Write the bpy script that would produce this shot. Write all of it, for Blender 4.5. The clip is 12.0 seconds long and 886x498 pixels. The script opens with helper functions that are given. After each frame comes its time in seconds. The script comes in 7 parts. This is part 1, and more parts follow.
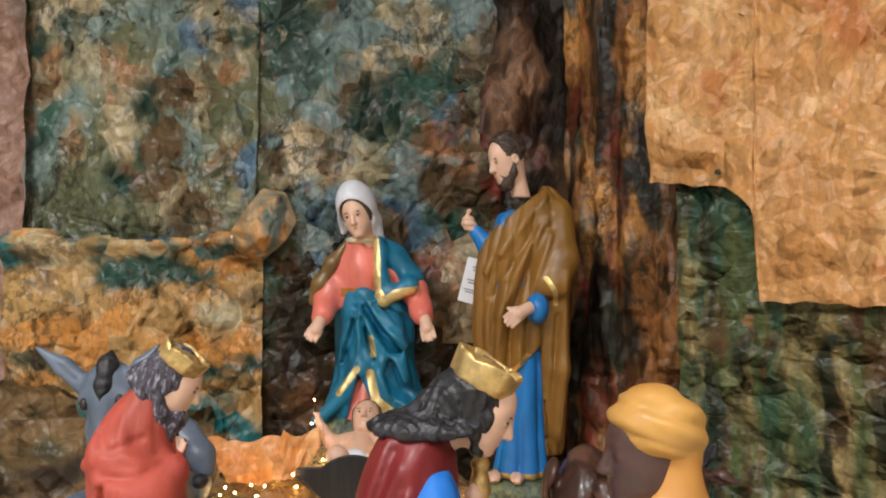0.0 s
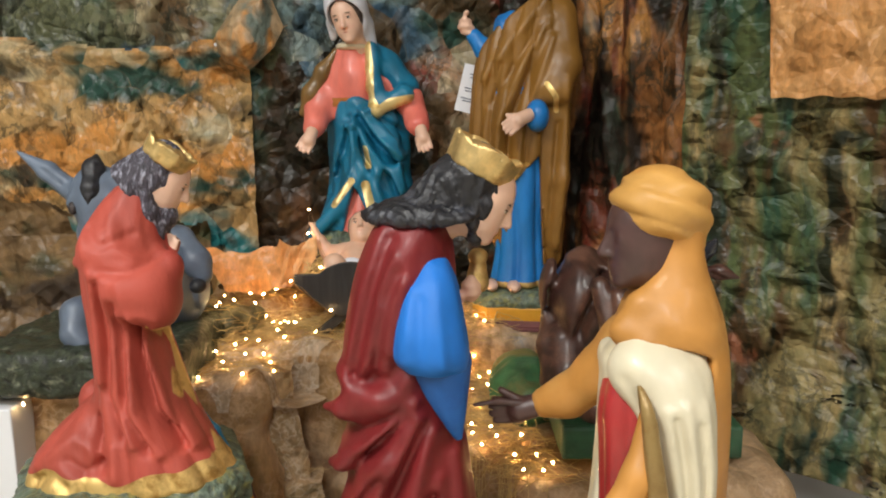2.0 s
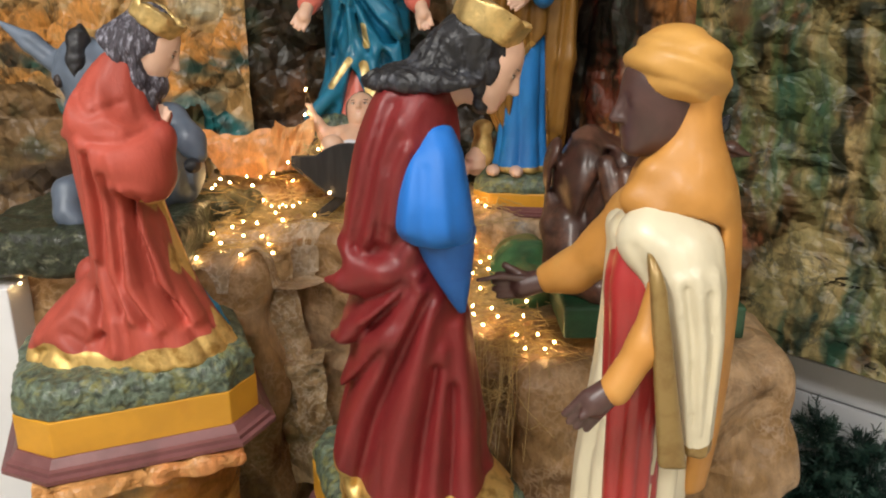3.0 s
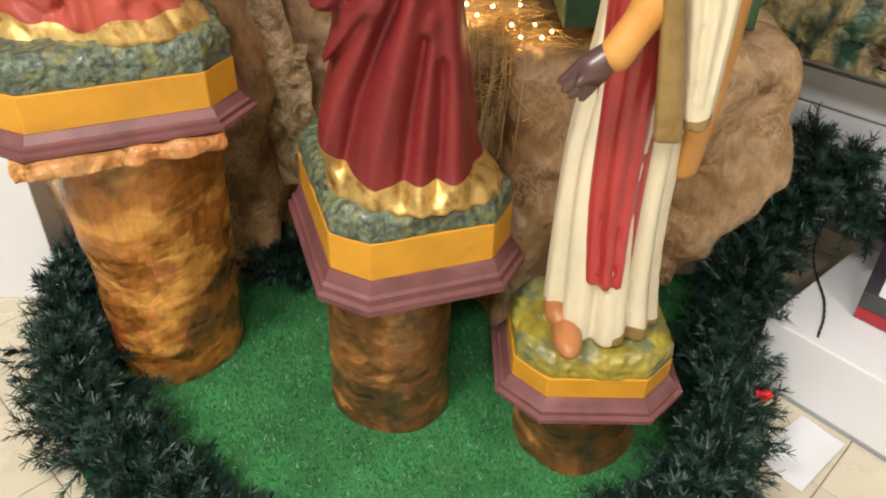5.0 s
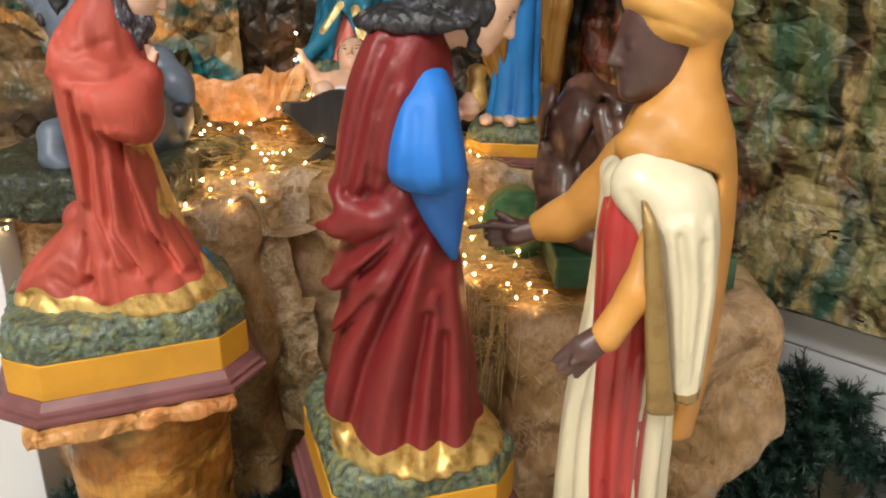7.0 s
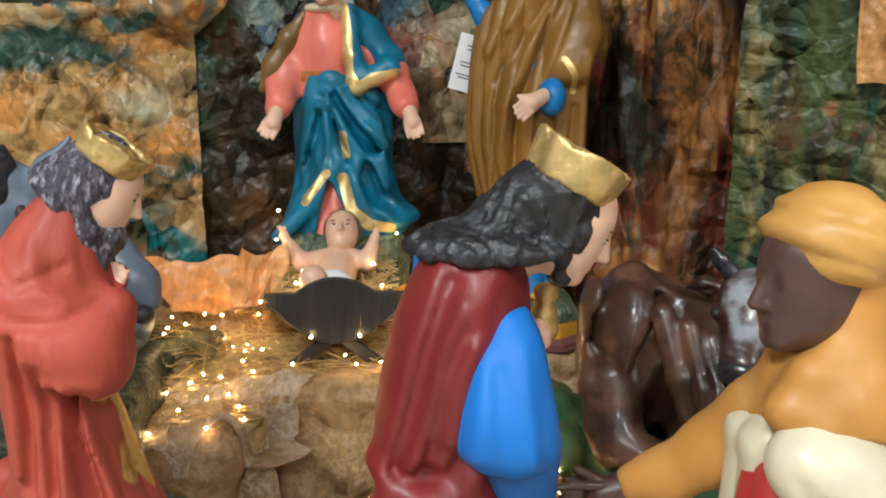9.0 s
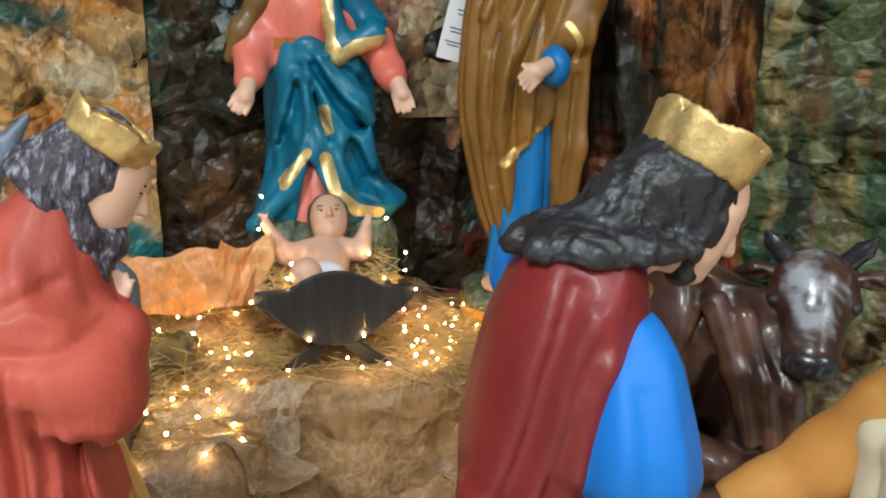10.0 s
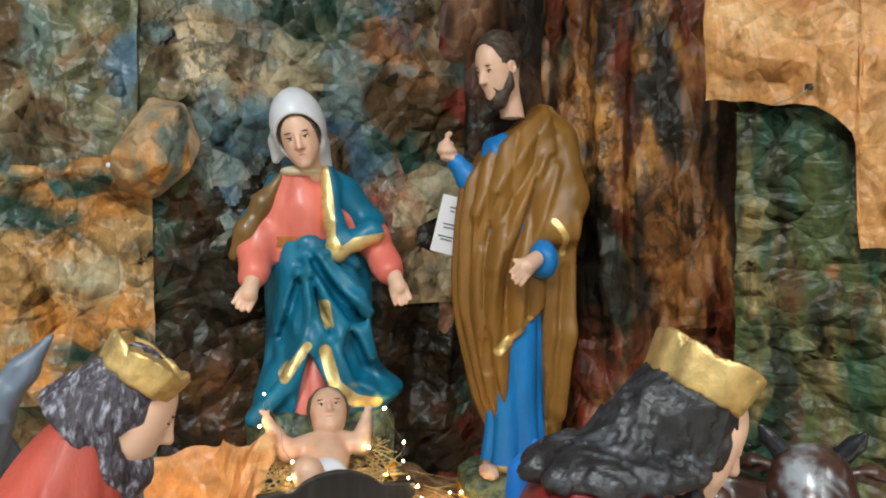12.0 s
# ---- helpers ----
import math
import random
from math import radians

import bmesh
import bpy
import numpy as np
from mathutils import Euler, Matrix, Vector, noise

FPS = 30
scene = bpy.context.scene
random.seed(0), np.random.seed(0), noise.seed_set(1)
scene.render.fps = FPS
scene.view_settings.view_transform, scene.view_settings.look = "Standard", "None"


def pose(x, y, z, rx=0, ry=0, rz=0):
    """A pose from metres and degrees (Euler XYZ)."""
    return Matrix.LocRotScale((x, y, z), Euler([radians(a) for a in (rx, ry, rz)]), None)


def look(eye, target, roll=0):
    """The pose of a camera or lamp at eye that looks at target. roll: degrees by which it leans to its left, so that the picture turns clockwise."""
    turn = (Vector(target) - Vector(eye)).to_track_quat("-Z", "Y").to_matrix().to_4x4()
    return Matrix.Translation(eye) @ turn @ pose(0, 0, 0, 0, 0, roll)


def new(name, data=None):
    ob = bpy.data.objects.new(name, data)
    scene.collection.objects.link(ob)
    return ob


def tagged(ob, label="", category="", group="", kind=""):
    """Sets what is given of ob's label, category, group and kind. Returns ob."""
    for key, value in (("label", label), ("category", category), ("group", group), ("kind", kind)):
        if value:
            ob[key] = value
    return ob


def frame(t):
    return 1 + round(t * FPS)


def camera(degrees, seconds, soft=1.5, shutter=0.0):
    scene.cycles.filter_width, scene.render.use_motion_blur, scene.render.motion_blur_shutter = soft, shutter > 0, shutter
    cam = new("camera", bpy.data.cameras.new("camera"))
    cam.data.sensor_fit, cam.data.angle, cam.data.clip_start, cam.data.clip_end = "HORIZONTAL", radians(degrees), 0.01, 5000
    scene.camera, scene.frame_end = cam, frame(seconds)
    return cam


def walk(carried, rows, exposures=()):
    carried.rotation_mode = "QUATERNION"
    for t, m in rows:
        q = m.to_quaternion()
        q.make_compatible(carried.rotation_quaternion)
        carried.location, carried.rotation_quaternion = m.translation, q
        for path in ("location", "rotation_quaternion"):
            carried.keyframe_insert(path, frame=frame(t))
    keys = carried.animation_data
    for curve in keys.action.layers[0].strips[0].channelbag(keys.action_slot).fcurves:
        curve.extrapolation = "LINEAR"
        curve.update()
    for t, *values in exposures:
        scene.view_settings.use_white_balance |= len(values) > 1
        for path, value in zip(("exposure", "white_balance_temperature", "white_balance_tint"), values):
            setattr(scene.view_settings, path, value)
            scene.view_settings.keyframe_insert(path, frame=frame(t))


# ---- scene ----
cam = camera(60.0, 12.0, soft=2.0)
PATH = [
    (0, (0.017, 0.076, 1.753), (-0.003, 2.075, 1.819), -0.0),
    (0.5, (0.020, 0.094, 1.731), (-0.006, 2.094, 1.710), -0.0),
    (1, (0.025, 0.108, 1.706), (-0.005, 2.104, 1.579), -0.3),
    (1.5, (0.021, 0.125, 1.673), (-0.000, 2.111, 1.438), -0.3),
    (2, (0.017, 0.136, 1.649), (0.004, 2.106, 1.305), -0.4),
    (2.5, (0.001, 0.152, 1.614), (-0.007, 2.097, 1.150), -0.2),
    (3, (0.004, 0.166, 1.582), (-0.001, 2.078, 0.995), -0.1),
    (3.5, (0.009, 0.173, 1.547), (0.015, 2.042, 0.834), 0.4),
    (3.7, (0.011, 0.174, 1.535), (0.021, 2.019, 0.764), 0.3),
    (5.3, (0.012, 0.183, 1.427), (0.034, 1.791, 0.238), 1.5),
    (5.5, (0.011, 0.184, 1.436), (0.034, 1.793, 0.249), 1.5),
    (6, (0.006, 0.184, 1.474), (0.037, 1.875, 0.407), 1.4),
    (6.5, (0.004, 0.172, 1.524), (0.033, 1.979, 0.668), 0.9),
    (7, (0.003, 0.173, 1.564), (0.021, 2.047, 0.866), 0.7),
    (7.5, (0.005, 0.217, 1.600), (0.012, 2.134, 1.028), 0.9),
    (7.7, (0.015, 0.247, 1.619), (0.010, 2.176, 1.093), 1.0),
    (9.5, (-0.297, 0.665, 1.676), (0.030, 2.594, 1.259), 0.3),
    (10, (-0.377, 0.755, 1.661), (0.056, 2.648, 1.179), 0.5),
    (10.5, (-0.410, 0.787, 1.664), (0.066, 2.668, 1.177), 0.6),
    (11, (-0.419, 0.764, 1.709), (0.075, 2.671, 1.362), 0.2),
    (11.5, (-0.430, 0.738, 1.734), (0.069, 2.664, 1.534), -0.2),
    (12, (-0.433, 0.721, 1.757), (0.070, 2.655, 1.669), -0.3),
]
walk(cam, [(t, look(eye, target, roll)) for t, eye, target, roll in PATH],
     [(0, 0.0, 6250, 11), (1.2, 0.0, 6000, 7), (2.5, -0.04, 6450, 9), (3.7, 0.08, 6500, 10), (5.5, 0.33, 6600, 10), (7.5, 0.05, 6400, 8), (9.5, 0.02, 5800, 3), (10.5, 0.02, 5750, 2), (12, 0.1, 5950, 3)])

# ---- light ----
world = bpy.data.worlds.new("shop_world")
world.use_nodes = True
world.node_tree.nodes["Background"].inputs[0].default_value = (1.0, 0.95, 0.88, 1)
world.node_tree.nodes["Background"].inputs[1].default_value = 0.15
scene.world = world


def ceiling_lamp(x, y, z, sx, sy, power, colour):
    lamp = bpy.data.lights.new("ceiling_light", "AREA")
    lamp.shape, lamp.size, lamp.size_y, lamp.energy, lamp.color = "RECTANGLE", sx, sy, power, colour
    ob = new("ceiling_light_source", lamp)
    ob.matrix_world = pose(x, y, z, 0, 0, 0)
    return ob


LAMPS = [(-1.6, -0.5, 3.94, 0.6, 1.2, 142), (1.5, -0.8, 3.94, 0.6, 1.2, 40), (-0.3, -2.3, 3.94, 1.2, 0.6, 84)]
for lx, ly, lz, lsx, lsy, lp in LAMPS:
    ceiling_lamp(lx, ly, lz, lsx, lsy, lp, (1.0, 0.965, 0.91))

# ---- materials ----


def nodes_of(name):
    m = bpy.data.materials.new(name)
    m.use_nodes = True
    t = m.node_tree
    return m, t, t.nodes["Principled BSDF"]


def link(t, a, b):
    t.links.new(a, b)


def add(t, kind, **values):
    n = t.nodes.new(kind)
    for key, value in values.items():
        n.inputs[key].default_value = value
    return n


def coords(t, scale=(1, 1, 1), warp=0.0, warp_scale=6.0):
    """Object coordinates, stretched, and bent by a noise."""
    tc = t.nodes.new("ShaderNodeTexCoord")
    mp = t.nodes.new("ShaderNodeMapping")
    mp.inputs["Scale"].default_value = scale
    link(t, tc.outputs["Object"], mp.inputs["Vector"])
    if not warp:
        return mp.outputs["Vector"]
    n = add(t, "ShaderNodeTexNoise", Scale=warp_scale, Detail=3.0)
    link(t, mp.outputs["Vector"], n.inputs["Vector"])
    ma = t.nodes.new("ShaderNodeVectorMath")
    ma.operation = "MULTIPLY_ADD"
    ma.inputs[1].default_value = (warp, warp, warp)
    link(t, n.outputs["Color"], ma.inputs[0])
    link(t, mp.outputs["Vector"], ma.inputs[2])
    return ma.outputs[0]


def noise_node(t, vec, scale, detail=5.0, rough=0.55, seed=0.0):
    n = t.nodes.new("ShaderNodeTexNoise")
    n.noise_dimensions = "4D"
    n.inputs["Scale"].default_value, n.inputs["Detail"].default_value = scale, detail
    n.inputs["Roughness"].default_value, n.inputs["W"].default_value = rough, seed
    link(t, vec, n.inputs["Vector"])
    return n.outputs["Fac"]


def span(t, val, lo, hi):
    """Val from lo..hi to 0..1, clamped and smooth."""
    n = t.nodes.new("ShaderNodeMapRange")
    n.interpolation_type = "SMOOTHSTEP"
    n.inputs["From Min"].default_value, n.inputs["From Max"].default_value = min(lo, hi), max(lo, hi)
    if lo > hi:
        n.inputs["To Min"].default_value, n.inputs["To Max"].default_value = 1.0, 0.0
    link(t, val, n.inputs["Value"])
    return n.outputs["Result"]


def mix(t, fac, a, b, blend="MIX"):
    n = t.nodes.new("ShaderNodeMix")
    n.data_type, n.blend_type = "RGBA", blend
    if isinstance(fac, float):
        n.inputs[0].default_value = fac
    else:
        link(t, fac, n.inputs[0])
    for v, s in ((a, n.inputs[6]), (b, n.inputs[7])):
        if isinstance(v, tuple):
            s.default_value = (*v, 1)
        else:
            link(t, v, s)
    return n.outputs[2]


def bump(t, p, height, strength=0.3, dist=0.01, normal=None):
    n = add(t, "ShaderNodeBump", Strength=strength, Distance=dist)
    link(t, height, n.inputs["Height"])
    if normal:
        link(t, normal, n.inputs["Normal"])
    link(t, n.outputs["Normal"], p.inputs["Normal"])
    return n.outputs["Normal"]


def surface(name, col, rough=0.4, var=0.25, scale=14.0, relief=0.15, second=None, amount=0.5, stretch=(1, 1, 1), metal=0.0, grain=120.0, coat=0.0, seed=0.0):
    """Painted or plain matter: a base colour with broad mottling, a second colour in patches and a fine grain."""
    m, t, p = nodes_of(name)
    vec = coords(t, stretch, 0.05, 9.0)
    broad = noise_node(t, vec, scale, 4.0, 0.55, seed)
    fine = noise_node(t, vec, grain, 3.0, 0.6, seed + 3)
    dark = tuple(c * (1 - var) for c in col)
    lite = tuple(min(1, c * (1 + var * 0.6)) for c in col)
    c = mix(t, span(t, broad, 0.3, 0.7), dark, lite)
    if second:
        c = mix(t, span(t, noise_node(t, vec, scale * 0.6, 6.0, 0.6, seed + 7), 0.62 - 0.3 * amount, 0.75 - 0.2 * amount), c, second)
    link(t, c, p.inputs["Base Color"])
    p.inputs["Metallic"].default_value = metal
    p.inputs["Coat Weight"].default_value = coat
    p.inputs["Coat Roughness"].default_value = 0.15
    r = t.nodes.new("ShaderNodeMapRange")
    r.inputs["To Min"].default_value, r.inputs["To Max"].default_value = max(0.05, rough - 0.09), min(1, rough + 0.12)
    link(t, broad, r.inputs["Value"])
    link(t, r.outputs["Result"], p.inputs["Roughness"])
    if relief:
        n1 = bump(t, p, fine, relief, 0.004)
        bump(t, p, broad, relief * 0.7, 0.012, n1)
    return m


def trimmed(name, col, trim=(0.78, 0.56, 0.2), rough=0.42, var=0.22, scale=11.0, second=None, amount=0.3, trim_metal=0.85, seed=0.0, trim_dark=(0.36, 0.2, 0.05), coat=0.10, relief=0.1):
    """Statue paint with a gilded edge where the mesh attribute 'trim' is above zero."""
    m = surface(name, col, rough, var, scale, relief, second, amount, coat=coat, seed=seed, stretch=(1, 1, 0.45))
    t, p = m.node_tree, m.node_tree.nodes["Principled BSDF"]
    base = p.inputs["Base Color"].links[0].from_socket
    at = t.nodes.new("ShaderNodeAttribute")
    at.attribute_name = "trim"
    on = span(t, at.outputs["Fac"], -0.0008, 0.0008)
    vec = coords(t, (1, 1, 1), 0.04, 12.0)
    gold = mix(t, span(t, noise_node(t, vec, 26.0, 4.0, 0.6, seed + 1), 0.42, 0.72), trim, trim_dark)
    link(t, mix(t, on, base, gold), p.inputs["Base Color"])
    mm = t.nodes.new("ShaderNodeMath")
    mm.operation = "MULTIPLY"
    mm.inputs[1].default_value = trim_metal
    link(t, on, mm.inputs[0])
    link(t, mm.outputs[0], p.inputs["Metallic"])
    return m


def paper(name, base, base2, stains, crease=0.5, scale=3.2, gloss=0.48, stretch=(1, 1, 1), seed=0.0, wrinkle=13.0, fold=(1, 1, 1), fleck=None, facet=0.22, seams=0.4, fibre=0.55, dark_lines=0.0):
    """Crumpled kraft paper with washes of poster paint that break along the folds. stains: colour, scale, threshold, softness, stretch in z."""
    m, t, p = nodes_of(name)
    p.inputs["Roughness"].default_value = gloss
    p.inputs["Specular IOR Level"].default_value = 0.4

    def vmath(op, a, b, c=None):
        n = t.nodes.new("ShaderNodeVectorMath")
        n.operation = op
        for v, s in ((a, n.inputs[0]), (b, n.inputs[1]), (c, n.inputs[2])):
            if isinstance(v, tuple):
                s.default_value = v
            elif v is not None:
                link(t, v, s)
        return n.outputs["Value" if op == "DOT_PRODUCT" else 0]

    # creases: cells of paper tilted at random, and sharp folds between them
    vv = coords(t, fold, 0.06, 5.0)
    normal, lines, cell = None, None, None
    for k, (sc, tilt, roof) in enumerate(((wrinkle * 0.42, 0.85, 0.26), (wrinkle * 1.1, 0.62, 0.26), (wrinkle * 3.0, 0.24, 0.14))):
        vo = t.nodes.new("ShaderNodeTexVoronoi")
        vo.feature = "F1"
        vo.inputs["Scale"].default_value = sc
        link(t, vv, vo.inputs["Vector"])
        tip = vmath("SUBTRACT", vo.outputs["Color"], (0.5, 0.5, 0.5))
        dot = vmath("DOT_PRODUCT", vmath("SUBTRACT", vv, vo.outputs["Position"]), tip)
        normal = bump(t, p, dot, min(1.0, crease * tilt * 1.6), 1.0, normal)
        ve = t.nodes.new("ShaderNodeTexVoronoi")
        ve.feature = "DISTANCE_TO_EDGE"
        ve.inputs["Scale"].default_value = sc * 0.8
        link(t, vv, ve.inputs["Vector"])
        normal = bump(t, p, ve.outputs["Distance"], min(1.0, crease * 1.8), roof / (sc * 0.8), normal)
        if k == 1:
            cell = vo.outputs["Position"]
            lines = span(t, ve.outputs["Distance"], 0.032, 0.0)
    bump(t, p, noise_node(t, vv, 70.0, 5.0, 0.7, seed + 2), crease * 0.4, 0.005, normal)
    # paint lies partly facet by facet
    sv = vmath("MULTIPLY_ADD", vmath("SUBTRACT", cell, vv), (facet, facet, facet), vv)

    def wash(sz):
        return vmath("MULTIPLY", sv, (1.0 / fold[0], 1.0 / fold[1], sz / fold[2]))

    even = wash(1.0)
    c = mix(t, span(t, noise_node(t, even, scale * 1.6, 5.0, 0.6, seed), 0.38, 0.62), base, base2)
    c = mix(t, span(t, noise_node(t, even, scale * 6, 4.0, 0.65, seed + 9), 0.35, 0.9), c, tuple(v * 0.6 for v in base))
    for k, (col, s, lo, soft, sz) in enumerate(stains):
        n = noise_node(t, wash(sz), s * 1.1, 3.5, 0.55, seed + 20 + 5 * k)
        c = mix(t, span(t, n, lo - 0.05, lo - 0.03 + soft), c, col)
    if dark_lines:
        # thin dark lines, kept to patches
        for k, (sc, wide_line, sz) in enumerate(((7.0, 0.030, 0.8), (16.0, 0.045, 0.55))):
            off = t.nodes.new("ShaderNodeMath")
            off.operation = "SUBTRACT"
            off.inputs[1].default_value = 0.5
            link(t, noise_node(t, wash(sz), sc, 5.0, 0.65, seed + 60 + 7 * k), off.inputs[0])
            size = t.nodes.new("ShaderNodeMath")
            size.operation = "ABSOLUTE"
            link(t, off.outputs[0], size.inputs[0])
            thin = t.nodes.new("ShaderNodeMath")
            thin.operation = "MULTIPLY"
            link(t, span(t, size.outputs[0], wide_line, wide_line * 0.2), thin.inputs[0])
            link(t, span(t, noise_node(t, even, 3.0 + 2.0 * k, 3.0, 0.6, seed + 63 + 7 * k), 0.40, 0.62), thin.inputs[1])
            soft_line = t.nodes.new("ShaderNodeMath")
            soft_line.operation = "MULTIPLY"
            soft_line.inputs[1].default_value = dark_lines
            link(t, thin.outputs[0], soft_line.inputs[0])
            c = mix(t, soft_line.outputs[0], c, (0.022, 0.028, 0.018))
    # rubbed fibres and brush marks
    v3 = coords(t, (1, 1, 0.35), 0.1, 8.0)
    br = t.nodes.new("ShaderNodeMapRange")
    br.inputs["From Min"].default_value, br.inputs["From Max"].default_value = 0.3, 0.7
    br.inputs["To Min"].default_value, br.inputs["To Max"].default_value = 0.64, 1.22
    link(t, noise_node(t, v3, 48.0, 6.0, 0.72, seed + 4), br.inputs["Value"])
    c = mix(t, 1.0, c, br.outputs["Result"], "MULTIPLY")
    # paint rubbed off along some folds, gathered in others
    pick = noise_node(t, vv, 5.0, 4.0, 0.6, seed + 6)
    for lo, hi, tone, amount in ((0.57, 0.72, tuple(min(0.8, v * 1.25 + 0.02) for v in base), 0.55), (0.50, 0.36, tuple(v * 0.55 for v in base2), seams)):
        ml = t.nodes.new("ShaderNodeMath")
        ml.operation = "MULTIPLY"
        link(t, lines, ml.inputs[0])
        link(t, span(t, pick, lo, hi), ml.inputs[1])
        part_of = t.nodes.new("ShaderNodeMath")
        part_of.operation = "MULTIPLY"
        part_of.inputs[1].default_value = amount
        link(t, ml.outputs[0], part_of.inputs[0])
        c = mix(t, part_of.outputs[0], c, tone)
    if fleck:
        # pale fibres pressed into the paper
        fv = coords(t, (1, 1, 1), 0.03, 20.0)
        f1, f2 = noise_node(t, fv, 44.0, 2.0, 0.5, seed + 11), noise_node(t, fv, 9.0, 2.0, 0.5, seed + 12)
        rd = t.nodes.new("ShaderNodeMath")
        rd.operation = "ABSOLUTE"
        sh = t.nodes.new("ShaderNodeMath")
        sh.operation = "SUBTRACT"
        sh.inputs[1].default_value = 0.5
        link(t, f1, sh.inputs[0])
        link(t, sh.outputs[0], rd.inputs[0])
        on = t.nodes.new("ShaderNodeMath")
        on.operation = "MULTIPLY"
        link(t, span(t, rd.outputs[0], 0.08, 0.0), on.inputs[0])
        link(t, span(t, f2, 0.38, 0.55), on.inputs[1])
        half = t.nodes.new("ShaderNodeMath")
        half.operation = "MULTIPLY"
        half.inputs[1].default_value = fibre
        link(t, on.outputs[0], half.inputs[0])
        c = mix(t, half.outputs[0], c, fleck)
    link(t, c, p.inputs["Base Color"])
    return m


def glow(name, col, strength):
    m, t, p = nodes_of(name)
    p.inputs["Base Color"].default_value = (*col, 1)
    p.inputs["Emission Color"].default_value = (*col, 1)
    p.inputs["Emission Strength"].default_value = strength
    return m


# ---- mesh helpers ----
def mesh_ob(name, verts, faces, mats, parent=None, label="", smooth=False, index=None, trim=None):
    me = bpy.data.meshes.new(name)
    verts = np.asarray(verts, np.float32)
    if isinstance(faces, np.ndarray):
        nf, k = faces.shape
        me.vertices.add(len(verts))
        me.vertices.foreach_set("co", verts.ravel())
        me.loops.add(nf * k)
        me.loops.foreach_set("vertex_index", faces.astype(np.int32).ravel())
        me.polygons.add(nf)
        me.polygons.foreach_set("loop_start", np.arange(0, nf * k, k, dtype=np.int32))
        me.update(calc_edges=True)
    else:
        me.from_pydata([tuple(map(float, v)) for v in verts], [], faces)
    for m in mats if isinstance(mats, (list, tuple)) else [mats]:
        me.materials.append(m)
    if index is not None:
        me.polygons.foreach_set("material_index", np.asarray(index, np.int32))
    me.polygons.foreach_set("use_smooth", np.full(len(me.polygons), bool(smooth)))
    if trim is not None:
        a = me.attributes.new("trim", "FLOAT", "POINT")
        a.data.foreach_set("value", np.asarray(trim, np.float32))
    me.validate()
    ob = new(name, me)
    if parent:
        ob.parent = parent
    if label:
        ob["label"] = label
    return ob


def part(name, bm, material, parent=None, label="", smooth=False):
    me = bpy.data.meshes.new(name)
    bm.to_mesh(me)
    bm.free()
    me.materials.append(material)
    for f in me.polygons:
        f.use_smooth = smooth
    ob = new(name, me)
    if parent:
        ob.parent = parent
    if label:
        ob["label"] = label
    return ob


def thing(name, at, label, category, group="", rz=0.0):
    ob = new(name)
    ob.matrix_world = pose(*at, 0, 0, rz)
    return tagged(ob, label, category, group)


def box_bm(x0, x1, y0, y1, z0, z1, bevel=0.0, segments=2):
    bm = bmesh.new()
    bmesh.ops.create_cube(bm, size=1)
    bmesh.ops.scale(bm, vec=(x1 - x0, y1 - y0, z1 - z0), verts=bm.verts)
    bmesh.ops.translate(bm, vec=((x0 + x1) / 2, (y0 + y1) / 2, (z0 + z1) / 2), verts=bm.verts)
    if bevel:
        bmesh.ops.bevel(bm, geom=bm.edges[:], offset=bevel, segments=segments, affect="EDGES", profile=0.5)
    return bm


def prism_bm(outline, z0, z1, bevel=0.0):
    """An upright prism over an outline of x, y."""
    bm = bmesh.new()
    vs = [bm.verts.new((x, y, z0)) for x, y in outline]
    f = bm.faces.new(vs)
    top = bmesh.ops.extrude_face_region(bm, geom=[f])
    bmesh.ops.translate(bm, vec=(0, 0, z1 - z0), verts=[v for v in top["geom"] if isinstance(v, bmesh.types.BMVert)])
    bmesh.ops.recalc_face_normals(bm, faces=bm.faces)
    if bevel:
        bmesh.ops.bevel(bm, geom=bm.edges[:], offset=bevel, segments=2, affect="EDGES", profile=0.5)
    return bm


def tube(name, pts, r, material, parent=None, label="", sides=6, r_end=None):
    """A round cord along points; r_end lets it taper."""
    pts = [Vector(p) for p in pts]
    vs, fs = [], []
    for i, p in enumerate(pts):
        d = (pts[min(i + 1, len(pts) - 1)] - pts[max(i - 1, 0)]).normalized()
        a = d.orthogonal().normalized()
        if abs(d.z) < 0.9:
            a = d.cross(Vector((0, 0, 1))).normalized()
        b = d.cross(a)
        rr = r if r_end is None else r + (r_end - r) * i / (len(pts) - 1)
        for k in range(sides):
            w = 2 * math.pi * k / sides
            vs.append(p + (a * math.cos(w) + b * math.sin(w)) * rr)
        if i:
            for k in range(sides):
                q = (i - 1) * sides
                fs.append((q + k, q + (k + 1) % sides, q + sides + (k + 1) % sides, q + sides + k))
    fs.append(tuple(range(sides - 1, -1, -1)))
    fs.append(tuple(range(len(vs) - sides, len(vs))))
    return mesh_ob(name, vs, fs, material, parent, label, True)


